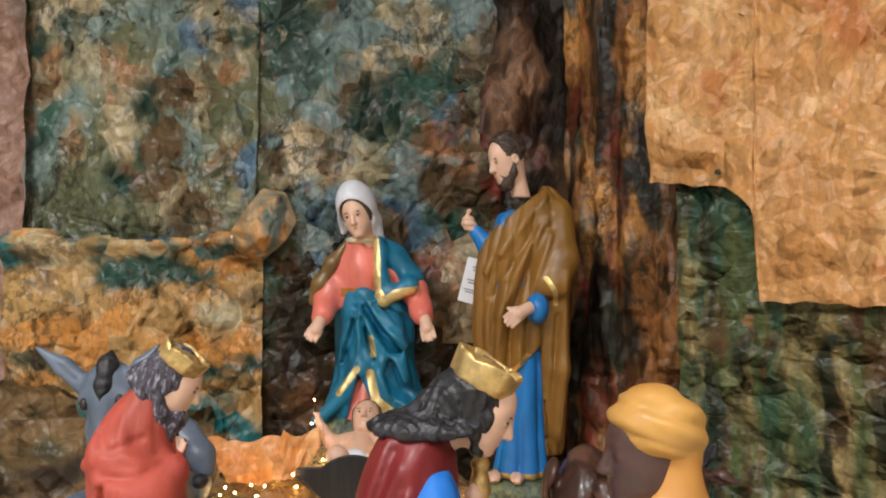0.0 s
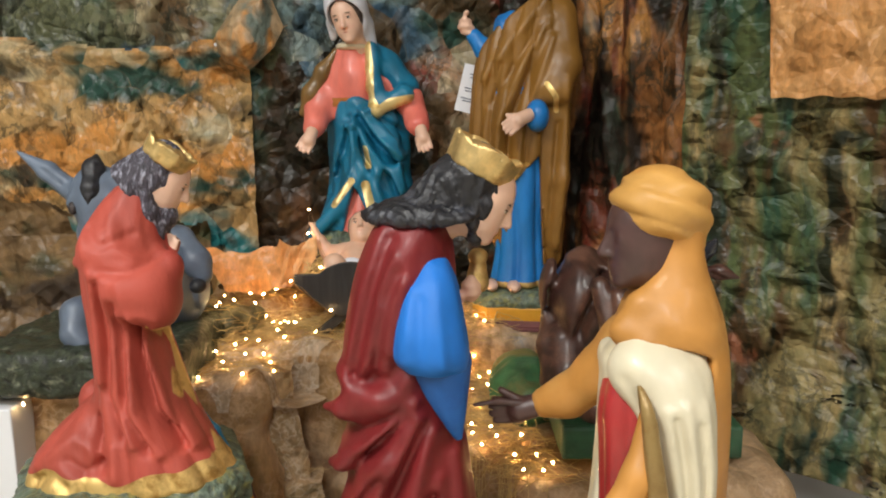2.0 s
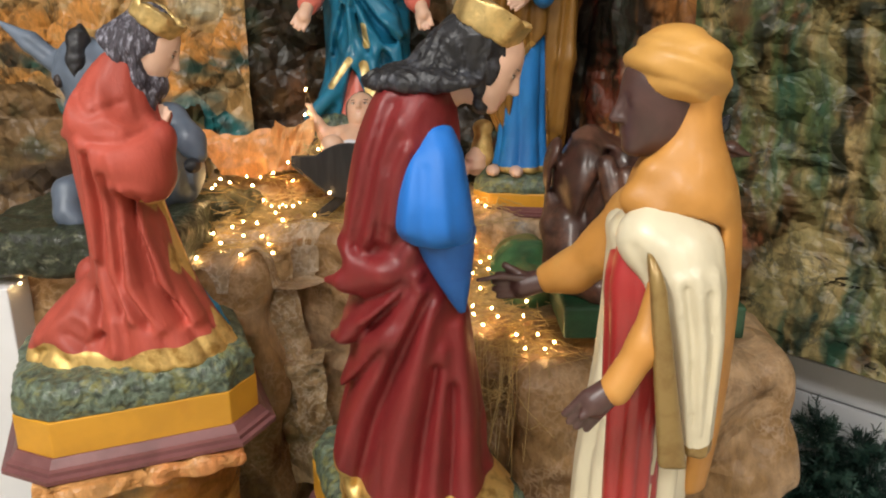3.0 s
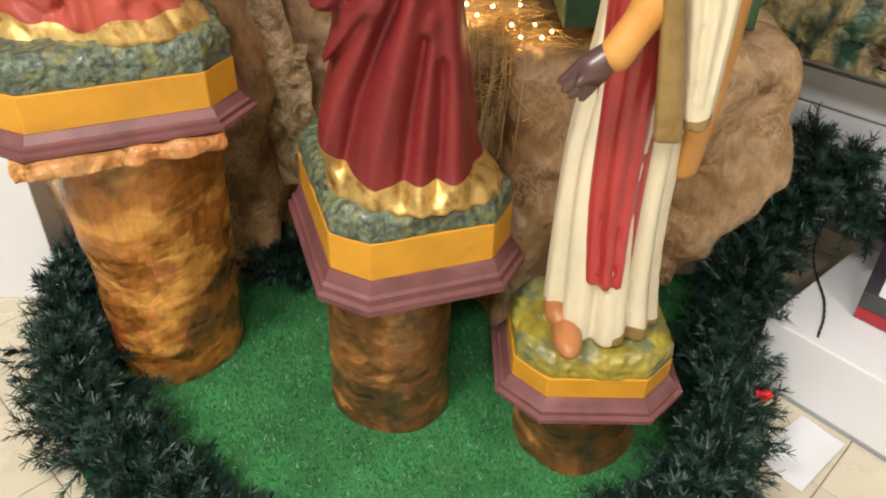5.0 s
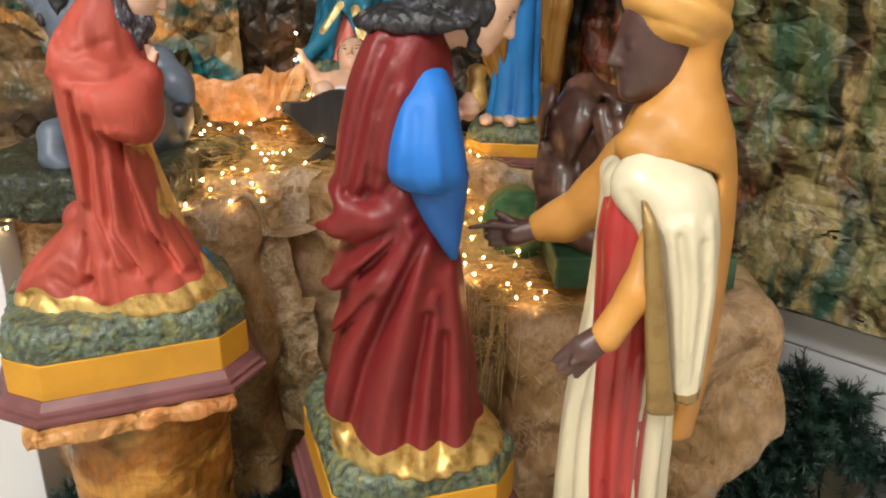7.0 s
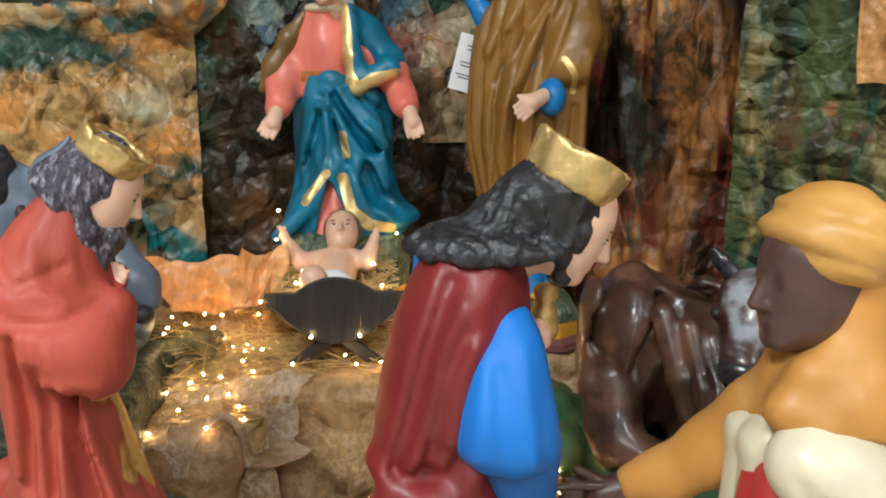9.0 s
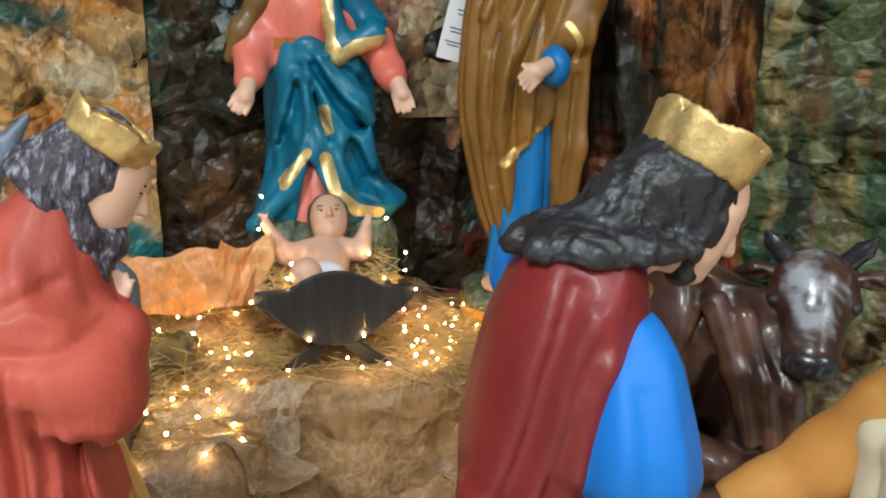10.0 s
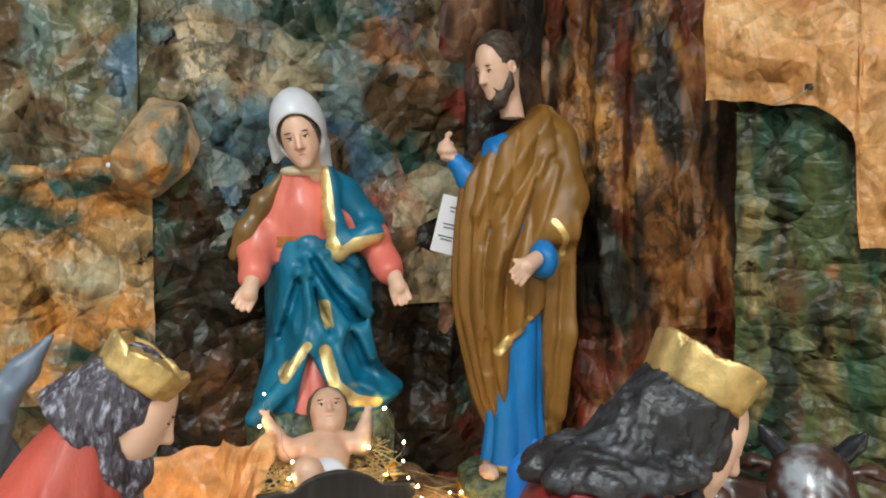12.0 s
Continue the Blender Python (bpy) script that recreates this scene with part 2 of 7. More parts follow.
# ---- fields: solids given by signed distance, turned into one quad mesh ----
def folds(x, y, z, size, seed, count=9):
    """A crumple: triangle waves in many directions over bent space, -1..1."""
    rng = np.random.RandomState(seed)
    w = 1.6 / size
    bx = x + 0.35 * size * np.sin(w * (0.7 * y + 0.9 * z) + rng.rand() * 6) + 0.5 * size * np.sin(0.43 * w * (z - 0.6 * y) + rng.rand() * 6)
    by = y + 0.35 * size * np.sin(w * (0.8 * x - 0.7 * z) + rng.rand() * 6) + 0.5 * size * np.sin(0.37 * w * (z + 0.5 * x) + rng.rand() * 6)
    bz = z + 0.35 * size * np.sin(w * (0.9 * x + 0.6 * y) + rng.rand() * 6) + 0.5 * size * np.sin(0.41 * w * (x - 0.7 * y) + rng.rand() * 6)
    out = 0
    for _ in range(count):
        d = rng.normal(size=3)
        d /= np.linalg.norm(d) * size * rng.uniform(0.6, 1.7)
        q = bx * d[0] + by * d[1] + bz * d[2] + rng.rand()
        out = out + (np.abs((q % 1.0) - 0.5) * 4 - 1) * rng.uniform(0.5, 1)
    return out / (0.5 * count) ** 0.75 * 0.8


def facets(s, z, size, seed):
    """Flat facets with sharp creases: random heights on a bent triangular lattice, joined by planes."""
    rng = np.random.RandomState(seed)
    table = rng.normal(size=(64, 64))
    p = rng.rand(8) * 6.3
    w = 1.0 / size
    a = s + 0.14 * size * np.sin(1.7 * w * z + p[0]) + 0.08 * size * np.sin(2.9 * w * (s * 0.6 + z) + p[1])
    b = z + 0.14 * size * np.sin(1.9 * w * s + p[2]) + 0.08 * size * np.sin(3.1 * w * (z * 0.5 - s) + p[3])
    c, d = np.cos(p[4]), np.sin(p[4])
    a, b = (a * c - b * d) * w + 31.0, (a * d + b * c) * w + 31.0
    a = a + 0.577 * b
    i, j = np.floor(a).astype(int), np.floor(b).astype(int)
    fa, fb = a - i, b - j
    h = lambda u, v: table[u % 64, v % 64]
    low = fa + fb < 1
    return np.where(low, h(i, j) * (1 - fa - fb) + h(i + 1, j) * fa + h(i, j + 1) * fb,
                    h(i + 1, j + 1) * (fa + fb - 1) + h(i + 1, j) * (1 - fb) + h(i, j + 1) * (1 - fa))


def smin(a, b, k):
    h = np.clip(0.5 + 0.5 * (b - a) / k, 0, 1)
    return b + (a - b) * h - k * h * (1 - h)


def smax(a, b, k):
    return -smin(-a, -b, k)


def ell(P, c, r, turn=None):
    q = [P[i] - c[i] for i in range(3)]
    if turn is not None:
        q = [turn[0][i] * q[0] + turn[1][i] * q[1] + turn[2][i] * q[2] for i in range(3)]
    k0 = np.sqrt((q[0] / r[0]) ** 2 + (q[1] / r[1]) ** 2 + (q[2] / r[2]) ** 2)
    k1 = np.sqrt((q[0] / r[0] ** 2) ** 2 + (q[1] / r[1] ** 2) ** 2 + (q[2] / r[2] ** 2) ** 2) + 1e-9
    return k0 * (k0 - 1) / k1


def cap(P, a, b, ra, rb):
    a, b = np.array(a, float), np.array(b, float)
    ab = b - a
    t = np.clip(sum((P[i] - a[i]) * ab[i] for i in range(3)) / (ab @ ab + 1e-12), 0, 1)
    return np.sqrt(sum((P[i] - a[i] - t * ab[i]) ** 2 for i in range(3))) - (ra + (rb - ra) * t)


def chain(P, pts, k=0.02):
    """Tapered capsules in a row: points of x, y, z, radius."""
    out = None
    for a, b in zip(pts, pts[1:]):
        d = cap(P, a[:3], b[:3], a[3], b[3])
        out = d if out is None else smin(out, d, k)
    return out


def slab(P, c, half, turn=None, r=0.0):
    q = [P[i] - c[i] for i in range(3)]
    if turn is not None:
        q = [turn[0][i] * q[0] + turn[1][i] * q[1] + turn[2][i] * q[2] for i in range(3)]
    q = [np.abs(q[i]) - half[i] + r for i in range(3)]
    return np.sqrt(sum(np.maximum(v, 0) ** 2 for v in q)) + np.minimum(np.maximum(q[0], np.maximum(q[1], q[2])), 0) - r


def ease(z, zs, vs):
    """Smooth values along a height."""
    zs, vs = np.array(zs, float), np.array(vs, float)
    i = np.clip(np.searchsorted(zs, z) - 1, 0, len(zs) - 2)
    m = np.gradient(vs, zs)
    h = zs[i + 1] - zs[i]
    t = np.clip((z - zs[i]) / h, 0, 1)
    return (2 * t**3 - 3 * t**2 + 1) * vs[i] + (t**3 - 2 * t**2 + t) * h * m[i] + (3 * t**2 - 2 * t**3) * vs[i + 1] + (t**3 - t**2) * h * m[i + 1]


def loft(P, rows, pleats=(), wave=0.0):
    """A body stacked from ellipses: rows of z, cx, cy, a, b. pleats: count, depth at foot, depth at top, phase, twist a metre, sharpness."""
    zs = [r[0] for r in rows]
    z = np.clip(P[2], zs[0], zs[-1])
    cx, cy, a, b = [ease(z, zs, [r[i] for r in rows]) for i in (1, 2, 3, 4)]
    dx, dy = P[0] - cx, P[1] - cy
    th = np.arctan2(dy / b, dx / a)
    k = np.sqrt((dx / a) ** 2 + (dy / b) ** 2) + 1e-6
    rad = np.sqrt(dx**2 + dy**2)
    f = (z - zs[0]) / (zs[-1] - zs[0])
    off = 0
    for n, d0, d1, ph, tw, sharp in pleats:
        s = 2 * np.abs(np.sin(0.5 * (n * th + ph + tw * (P[2] - zs[0]) + 0.9 * np.sin(2 * th + ph * 2) + 0.5 * np.sin(9 * P[2] + ph)))) ** sharp - 1
        off = off + (d0 + (d1 - d0) * f) * s
    d = rad * (1 - 1 / k) - off
    d = np.where(k < 0.2, -np.minimum(a, b), d) * 0.8
    return smax(d, np.maximum(zs[0] - P[2], P[2] - zs[-1]), 0.012)


def ridge(P, pts, height, width, behind=9.0):
    """Height of a cloth fold that runs along a broken line seen from the front; lines of x, z."""
    d = polyline(P[0], P[2], pts)
    return height * np.exp(-((d / width) ** 2)) * np.clip((behind - P[1]) / 0.03, 0, 1)


def polyline(u, v, pts):
    """Distance in a plane to a broken line."""
    out = None
    for (a0, a1), (b0, b1) in zip(pts, pts[1:]):
        du, dv = b0 - a0, b1 - a1
        t = np.clip(((u - a0) * du + (v - a1) * dv) / (du * du + dv * dv + 1e-12), 0, 1)
        d = np.hypot(u - a0 - t * du, v - a1 - t * dv)
        out = d if out is None else np.minimum(out, d)
    return out


def net(field, lo, hi, h):
    """Surface nets: vertices and quads of the zero surface of a field inside a box."""
    ax = [np.arange(lo[i], hi[i] + h, h) for i in range(3)]
    P = np.meshgrid(*ax, indexing="ij")
    D = field(P).astype(np.float64)
    S = D < 0
    n = [s - 1 for s in D.shape]
    total = np.zeros(n + [3])
    count = np.zeros(n)
    offs = [(i, j, k) for i in (0, 1) for j in (0, 1) for k in (0, 1)]
    cut = lambda A, o: A[o[0]:o[0] + n[0], o[1]:o[1] + n[1], o[2]:o[2] + n[2]]
    for a in offs:
        for axis in range(3):
            if a[axis]:
                continue
            b = list(a)
            b[axis] = 1
            Da, Db = cut(D, a), cut(D, b)
            on = (Da < 0) != (Db < 0)
            t = np.where(on, Da / np.where(on, Da - Db, 1), 0)
            for c in range(3):
                total[..., c] += np.where(on, a[c] + (t if c == axis else 0), 0)
            count += on
    live = count > 0
    idx = np.full(n, -1, np.int64)
    idx[live] = np.arange(live.sum())
    cells = np.argwhere(live)
    verts = (cells + total[live] / count[live][:, None]) * h + np.array(lo)
    quads = []
    for axis in range(3):
        o1, o2 = [(1, 2), (2, 0), (0, 1)][axis]
        s0 = [slice(None)] * 3
        s1 = [slice(None)] * 3
        s0[axis], s1[axis] = slice(0, -1), slice(1, None)
        A, B = S[tuple(s0)], S[tuple(s1)]
        e = np.argwhere(A != B)
        e = e[(e[:, o1] > 0) & (e[:, o2] > 0) & (e[:, o1] < n[o1]) & (e[:, o2] < n[o2])]
        inside = A[tuple(e.T)]
        q = []
        for d1, d2 in ((1, 1), (0, 1), (0, 0), (1, 0)):
            c = e.copy()
            c[:, o1] -= d1
            c[:, o2] -= d2
            q.append(idx[tuple(c.T)])
        q = np.stack(q, 1)
        q[~inside] = q[~inside][:, ::-1]
        quads.append(q)
    return verts, np.concatenate(quads)


def facing(ahead, up=(0, 0, 1)):
    """Columns right, ahead, up of a head that looks along ahead."""
    f = np.array(ahead, float) / np.linalg.norm(ahead)
    r = np.cross(f, up)
    r /= np.linalg.norm(r)
    return np.stack([r, f, np.cross(r, f)], 1)


def statue(name, groups, origin, label, category, group=""):
    """One mesh from several fields: (field, lo, hi, cell, material, trim field or None)."""
    vs, fs, mats, idx, tr, base = [], [], [], [], [], 0
    for field, lo, hi, h, material, trim in groups:
        v, f = net(field, lo, hi, h)
        if not len(v):
            continue
        if material not in mats:
            mats.append(material)
        tr.append(trim((v[:, 0], v[:, 1], v[:, 2])) if trim else np.full(len(v), -1.0))
        vs.append(v - np.array(origin))
        fs.append(f + base)
        idx.append(np.full(len(f), mats.index(material)))
        base += len(v)
    ob = mesh_ob(name, np.concatenate(vs), np.concatenate(fs), mats, None, "", True, np.concatenate(idx), np.concatenate(tr))
    ob.location = origin
    return tagged(ob, label, category, group)

# ---- paints and papers ----
DARK, BLUE, RED, UMBER = (0.05, 0.032, 0.02), (0.11, 0.19, 0.27), (0.28, 0.04, 0.03), (0.16, 0.07, 0.03)
BRIGHT_TEAL = (0.02, 0.16, 0.17)
paper_sky = paper("paper_grey_green", (0.56, 0.45, 0.27), (0.38, 0.345, 0.22), [((0.40, 0.20, 0.09), 3.4, 0.56, 0.06, 0.8), ((0.15, 0.16, 0.085), 3.2, 0.51, 0.07, 0.7), ((0.20, 0.27, 0.24), 3.4, 0.57, 0.06, 0.7), ((0.045, 0.12, 0.09), 3.0, 0.575, 0.06, 0.8), (BLUE, 3.0, 0.63, 0.06, 1.0), ((0.14, 0.085, 0.04), 4.2, 0.58, 0.06, 0.8), ((0.02, 0.06, 0.045), 3.8, 0.61, 0.06, 0.8)], 0.60, 4.0, 0.33, wrinkle=10.5, seed=2.7, facet=0.30, dark_lines=0.65)
paper_mid = paper("paper_tan_blue", (0.64, 0.50, 0.31), (0.44, 0.39, 0.25), [((0.38, 0.18, 0.08), 3.2, 0.55, 0.06, 0.8), ((0.15, 0.16, 0.09), 3.2, 0.52, 0.07, 0.7), ((0.20, 0.28, 0.28), 2.8, 0.55, 0.06, 0.9), ((0.07, 0.14, 0.21), 2.4, 0.59, 0.06, 1.0), ((0.045, 0.11, 0.085), 2.8, 0.57, 0.06, 0.7), ((0.11, 0.07, 0.035), 3.6, 0.555, 0.06, 0.7), ((0.26, 0.045, 0.03), 3.6, 0.66, 0.06, 1.0), ((0.02, 0.05, 0.04), 3.2, 0.58, 0.06, 0.7)], 0.60, 4.0, 0.33, wrinkle=10.5, seed=6.3, facet=0.30, dark_lines=0.65)
paper_ochre = paper("paper_ochre_teal", (0.62, 0.38, 0.145), (0.48, 0.28, 0.105), [((0.66, 0.29, 0.07), 3.0, 0.54, 0.10, 1.6), ((0.28, 0.17, 0.08), 3.6, 0.55, 0.10, 1.8), ((0.50, 0.40, 0.23), 3.4, 0.58, 0.08, 1.6), (BRIGHT_TEAL, 2.2, 0.590, 0.07, 1.9), ((0.03, 0.08, 0.06), 2.6, 0.585, 0.08, 1.8), (DARK, 3.6, 0.64, 0.06, 1.4)], 0.54, 4.0, 0.34, wrinkle=10.0, seed=9, facet=0.28, dark_lines=0.6)
paper_dark = paper("paper_dark_brown", (0.080, 0.045, 0.022), (0.032, 0.024, 0.015), [((0.035, 0.075, 0.050), 3.6, 0.55, 0.08, 0.6), (UMBER, 3.6, 0.57, 0.07, 0.5), ((0.32, 0.16, 0.05), 4.2, 0.63, 0.05, 0.5), (RED, 3.0, 0.66, 0.06, 1.0), ((0.022, 0.016, 0.011), 2.6, 0.5, 0.12, 0.4)], 0.55, 4.0, 0.36, seed=13, facet=0.3, dark_lines=0.5)
# red-brown darkened for the recess shade; the pale stain paints its lit folds
paper_red_shaded = paper("paper_red_brown_shaded", (0.12, 0.050, 0.026), (0.038, 0.018, 0.012), [((0.32, 0.17, 0.095), 3.0, 0.55, 0.08, 0.6), ((0.17, 0.03, 0.02), 2.8, 0.60, 0.07, 0.6), ((0.022, 0.014, 0.010), 2.8, 0.53, 0.10, 0.5)], 0.46, 3.4, 0.50, seed=17, fold=(1, 1, 0.8), facet=0.2)
paper_column = paper("paper_orange_column", (0.44, 0.185, 0.055), (0.23, 0.098, 0.036), [((0.62, 0.29, 0.08), 6.0, 0.56, 0.08, 0.30), ((0.42, 0.30, 0.18), 6.0, 0.66, 0.06, 0.35), ((0.17, 0.04, 0.018), 6.4, 0.53, 0.08, 0.25), ((0.045, 0.085, 0.055), 5.0, 0.62, 0.06, 0.35), ((0.34, 0.06, 0.035), 5.4, 0.64, 0.06, 0.4), ((0.025, 0.016, 0.011), 7.4, 0.54, 0.08, 0.22)], 0.55, 4.0, 0.45, seed=21.6, fold=(1, 1, 0.6), facet=0.1, dark_lines=0.7)
paper_gold = paper("paper_orange_kraft", (0.70, 0.375, 0.145), (0.62, 0.29, 0.095), [((0.76, 0.46, 0.21), 4.0, 0.58, 0.10, 1.0), ((0.55, 0.21, 0.07), 4.4, 0.58, 0.10, 1.0)], 0.46, 3.0, 0.36, seed=25, wrinkle=17.0, seams=0.12)
paper_moss = paper("paper_moss_streaks", (0.39, 0.30, 0.13), (0.24, 0.20, 0.085), [((0.48, 0.34, 0.15), 8.0, 0.57, 0.08, 0.16), ((0.09, 0.12, 0.045), 8.4, 0.49, 0.12, 0.14), ((0.030, 0.085, 0.052), 9.0, 0.55, 0.10, 0.16), ((0.11, 0.06, 0.026), 9.0, 0.60, 0.08, 0.25), ((0.022, 0.06, 0.05), 7.6, 0.63, 0.07, 0.2), ((0.026, 0.030, 0.016), 11.0, 0.58, 0.08, 0.22), ((0.40, 0.15, 0.075), 5.0, 0.72, 0.05, 0.9)], 0.56, 5.0, 0.38, seed=29, wrinkle=15.0, fold=(0.9, 0.9, 1.25), facet=0.05, seams=0.35, dark_lines=0.6)
paper_rock = paper("paper_rock_kraft", (0.44, 0.265, 0.12), (0.34, 0.195, 0.082), [((0.54, 0.36, 0.21), 3.0, 0.56, 0.10, 1.0), ((0.17, 0.085, 0.035), 4.0, 0.60, 0.10, 0.8), ((0.34, 0.33, 0.32), 2.2, 0.67, 0.06, 1.2)], 0.34, 3.2, 0.42, seed=33, wrinkle=13, fleck=(0.60, 0.42, 0.27), facet=0.06, seams=0.0, fibre=0.45)
paper_pillar = paper("paper_pillar_bronze", (0.46, 0.18, 0.035), (0.28, 0.105, 0.022), [((0.60, 0.29, 0.065), 6.0, 0.56, 0.10, 1.6), ((0.09, 0.045, 0.018), 3.4, 0.58, 0.10, 1.2), ((0.10, 0.085, 0.03), 4.0, 0.63, 0.08, 0.8), ((0.40, 0.07, 0.03), 4.0, 0.66, 0.06, 0.8)], 0.24, 4.0, 0.27, seed=37, wrinkle=20, fold=(0.9, 0.9, 1.25), seams=0.1, facet=0.2)
paper_pillar_dark = paper("paper_pillar_umber", (0.28, 0.115, 0.035), (0.12, 0.06, 0.022), [((0.44, 0.20, 0.06), 5.0, 0.57, 0.08, 1.6), ((0.04, 0.04, 0.018), 3.6, 0.53, 0.10, 1.2), ((0.06, 0.075, 0.03), 4.0, 0.60, 0.08, 0.8), ((0.36, 0.07, 0.03), 4.0, 0.66, 0.06, 0.8)], 0.26, 4.0, 0.28, seed=39, wrinkle=20, fold=(0.9, 0.9, 1.2), seams=0.1, facet=0.2)
paper_boulder = paper("paper_boulder", (0.56, 0.38, 0.21), (0.46, 0.33, 0.19), [((0.62, 0.28, 0.07), 5.0, 0.50, 0.08, 0.7), ((0.16, 0.20, 0.17), 5.4, 0.60, 0.08, 0.5)], 0.4, 5.0, 0.42, seed=41, wrinkle=18)
paper_tissue = paper("paper_orange_tissue", (0.76, 0.36, 0.13), (0.68, 0.28, 0.09), [((0.8, 0.47, 0.22), 6.0, 0.58, 0.12, 1.0)], 0.22, 4.0, 0.35, seed=45)
paper_rose = paper("paper_rose", (0.46, 0.28, 0.21), (0.30, 0.17, 0.13), [(RED, 3.0, 0.62, 0.12, 0.6), ((0.12, 0.10, 0.08), 3.0, 0.58, 0.12, 0.5)], 0.5, 3.0, 0.42, seed=49)
white_wall = surface("white_laminate", (0.78, 0.79, 0.82), 0.35, 0.04, 3.0, 0.03)
wall_paint = surface("wall_paint", (0.46, 0.44, 0.40), 0.6, 0.05, 2.0, 0.08)
ceiling_paint = surface("ceiling_paint", (0.62, 0.61, 0.58), 0.7, 0.04, 2.0, 0.05)
# grey with the shade of the slat grooves put into its colour
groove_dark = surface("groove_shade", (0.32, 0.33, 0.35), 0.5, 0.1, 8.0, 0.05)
tile_glaze = surface("tile_beige", (0.60, 0.54, 0.42), 0.25, 0.08, 5.0, 0.04, second=(0.50, 0.44, 0.33), amount=0.3)
grout = surface("tile_grout", (0.30, 0.26, 0.21), 0.85, 0.2, 30.0, 0.2)
turf_mat = surface("turf_green", (0.032, 0.20, 0.055), 0.7, 0.35, 9.0, 0.6, second=(0.05, 0.20, 0.06), amount=0.4, grain=260.0)
blade_mat = surface("turf_blade", (0.035, 0.20, 0.06), 0.5, 0.5, 120.0, 0.0)
blade_tree = blade_mat.node_tree
blade_pick = blade_tree.nodes.new("ShaderNodeNewGeometry")
blade_base = blade_tree.nodes["Principled BSDF"].inputs["Base Color"].links[0].from_socket
link(blade_tree, mix(blade_tree, span(blade_tree, blade_pick.outputs["Random Per Island"], 0.72, 1.0), mix(blade_tree, span(blade_tree, blade_pick.outputs["Random Per Island"], 0.35, 0.0), blade_base, (0.012, 0.075, 0.022)), (0.26, 0.50, 0.28)), blade_tree.nodes["Principled BSDF"].inputs["Base Color"])

# ---- room shell ----
tagged(part("ceiling", box_bm(-4.2, 4.2, -3.6, 4.2, 4.0, 4.1), ceiling_paint), "plain white shop ceiling", "ceiling", kind="structure")
for wname, b in (("wall_south", (-4.2, 4.2, -3.6, -3.5)), ("wall_north", (-4.2, 4.2, 4.1, 4.2)), ("wall_west", (-4.2, -4.1, -3.5, 4.1)), ("wall_east", (4.1, 4.2, -3.5, 4.1))):
    tagged(part(wname, box_bm(*b, 0, 4.0), wall_paint), "plain off-white painted shop wall", "wall", kind="structure")
floor = tagged(part("floor", box_bm(-4.2, 4.2, -3.6, 4.2, -0.12, -0.004), grout), "beige glazed ceramic tile floor with dark joints", "floor", kind="structure")

# ceiling light fittings that carry the lamps
lamp_white = surface("lamp_frame_white", (0.8, 0.8, 0.8), 0.4, 0.03, 4.0, 0.0)
lamp_glow = glow("lamp_diffuser", (1.0, 0.965, 0.91), 2.5)
for lx, ly, lz, lsx, lsy, lp in LAMPS:
    fit_ob = thing("ceiling_light", (lx, ly, 4.0), "white framed ceiling light panel", "ceiling light", "ceiling lights")
    bm = box_bm(-lsx / 2 - 0.03, lsx / 2 + 0.03, -lsy / 2 - 0.03, lsy / 2 + 0.03, -0.045, -0.002, 0.004)
    part("frame", bm, lamp_white, fit_ob)
    part("diffuser", box_bm(-lsx / 2, lsx / 2, -lsy / 2, lsy / 2, -0.052, -0.046), lamp_glow, fit_ob, "glowing white diffuser")

# ---- crumpled paper sheets ----


def sheet(name, p0, p1, z0, z1, mat, seed, label, amp=1.0, step=0.0075, keep=None, shape=None, low=None, drawn=1.0):
    """A hung sheet between two plan points. keep(s, z) trims its outline; shape(s, z) moves it along its normal."""
    p0, p1 = np.array(p0, float), np.array(p1, float)
    length = np.linalg.norm(p1 - p0)
    u = (p1 - p0) / length
    nrm = np.array([u[1], -u[0]])
    ns, nz = int(length / step) + 1, int((z1 - z0) / step) + 1
    s, z = np.meshgrid(np.linspace(0, length, ns), np.linspace(z0, z1, nz), indexing="ij")
    x, y = p0[0] + u[0] * s, p0[1] + u[1] * s
    if low is not None:
        z = low(s) + (z1 - low(s)) * (z - z0) / (z1 - z0)
    off = amp * (0.012 * folds(x, y, z, 0.6, seed, 5) + 0.014 * facets(s, z * drawn, 0.21, seed + 1) + 0.0085 * facets(s, z * drawn, 0.10, seed + 2) + 0.0034 * facets(s, z, 0.045, seed + 3))
    if shape is not None:
        off = off + shape(s, z)
    slide = 0.003 * folds(x, y, z, 0.1, seed + 5, 6)
    X, Y, Z = x + nrm[0] * off + u[0] * slide, y + nrm[1] * off + u[1] * slide, z + 0.002 * folds(x, y, z, 0.1, seed + 6, 6)
    idx = np.arange(ns * nz).reshape(ns, nz)
    q = np.stack([idx[:-1, :-1], idx[1:, :-1], idx[1:, 1:], idx[:-1, 1:]], -1).reshape(-1, 4)
    if keep is not None:
        rag = 0.005 * folds(x, y, z, 0.11, seed + 8, 6)
        ok = keep(s + rag, z + rag).ravel()
        q = q[ok[q].all(1)]
    ob = mesh_ob(name, np.stack([X, Y, Z], -1).reshape(-1, 3), q, mat, None, "", False)
    return tagged(ob, label, "paper backdrop", kind="structure")


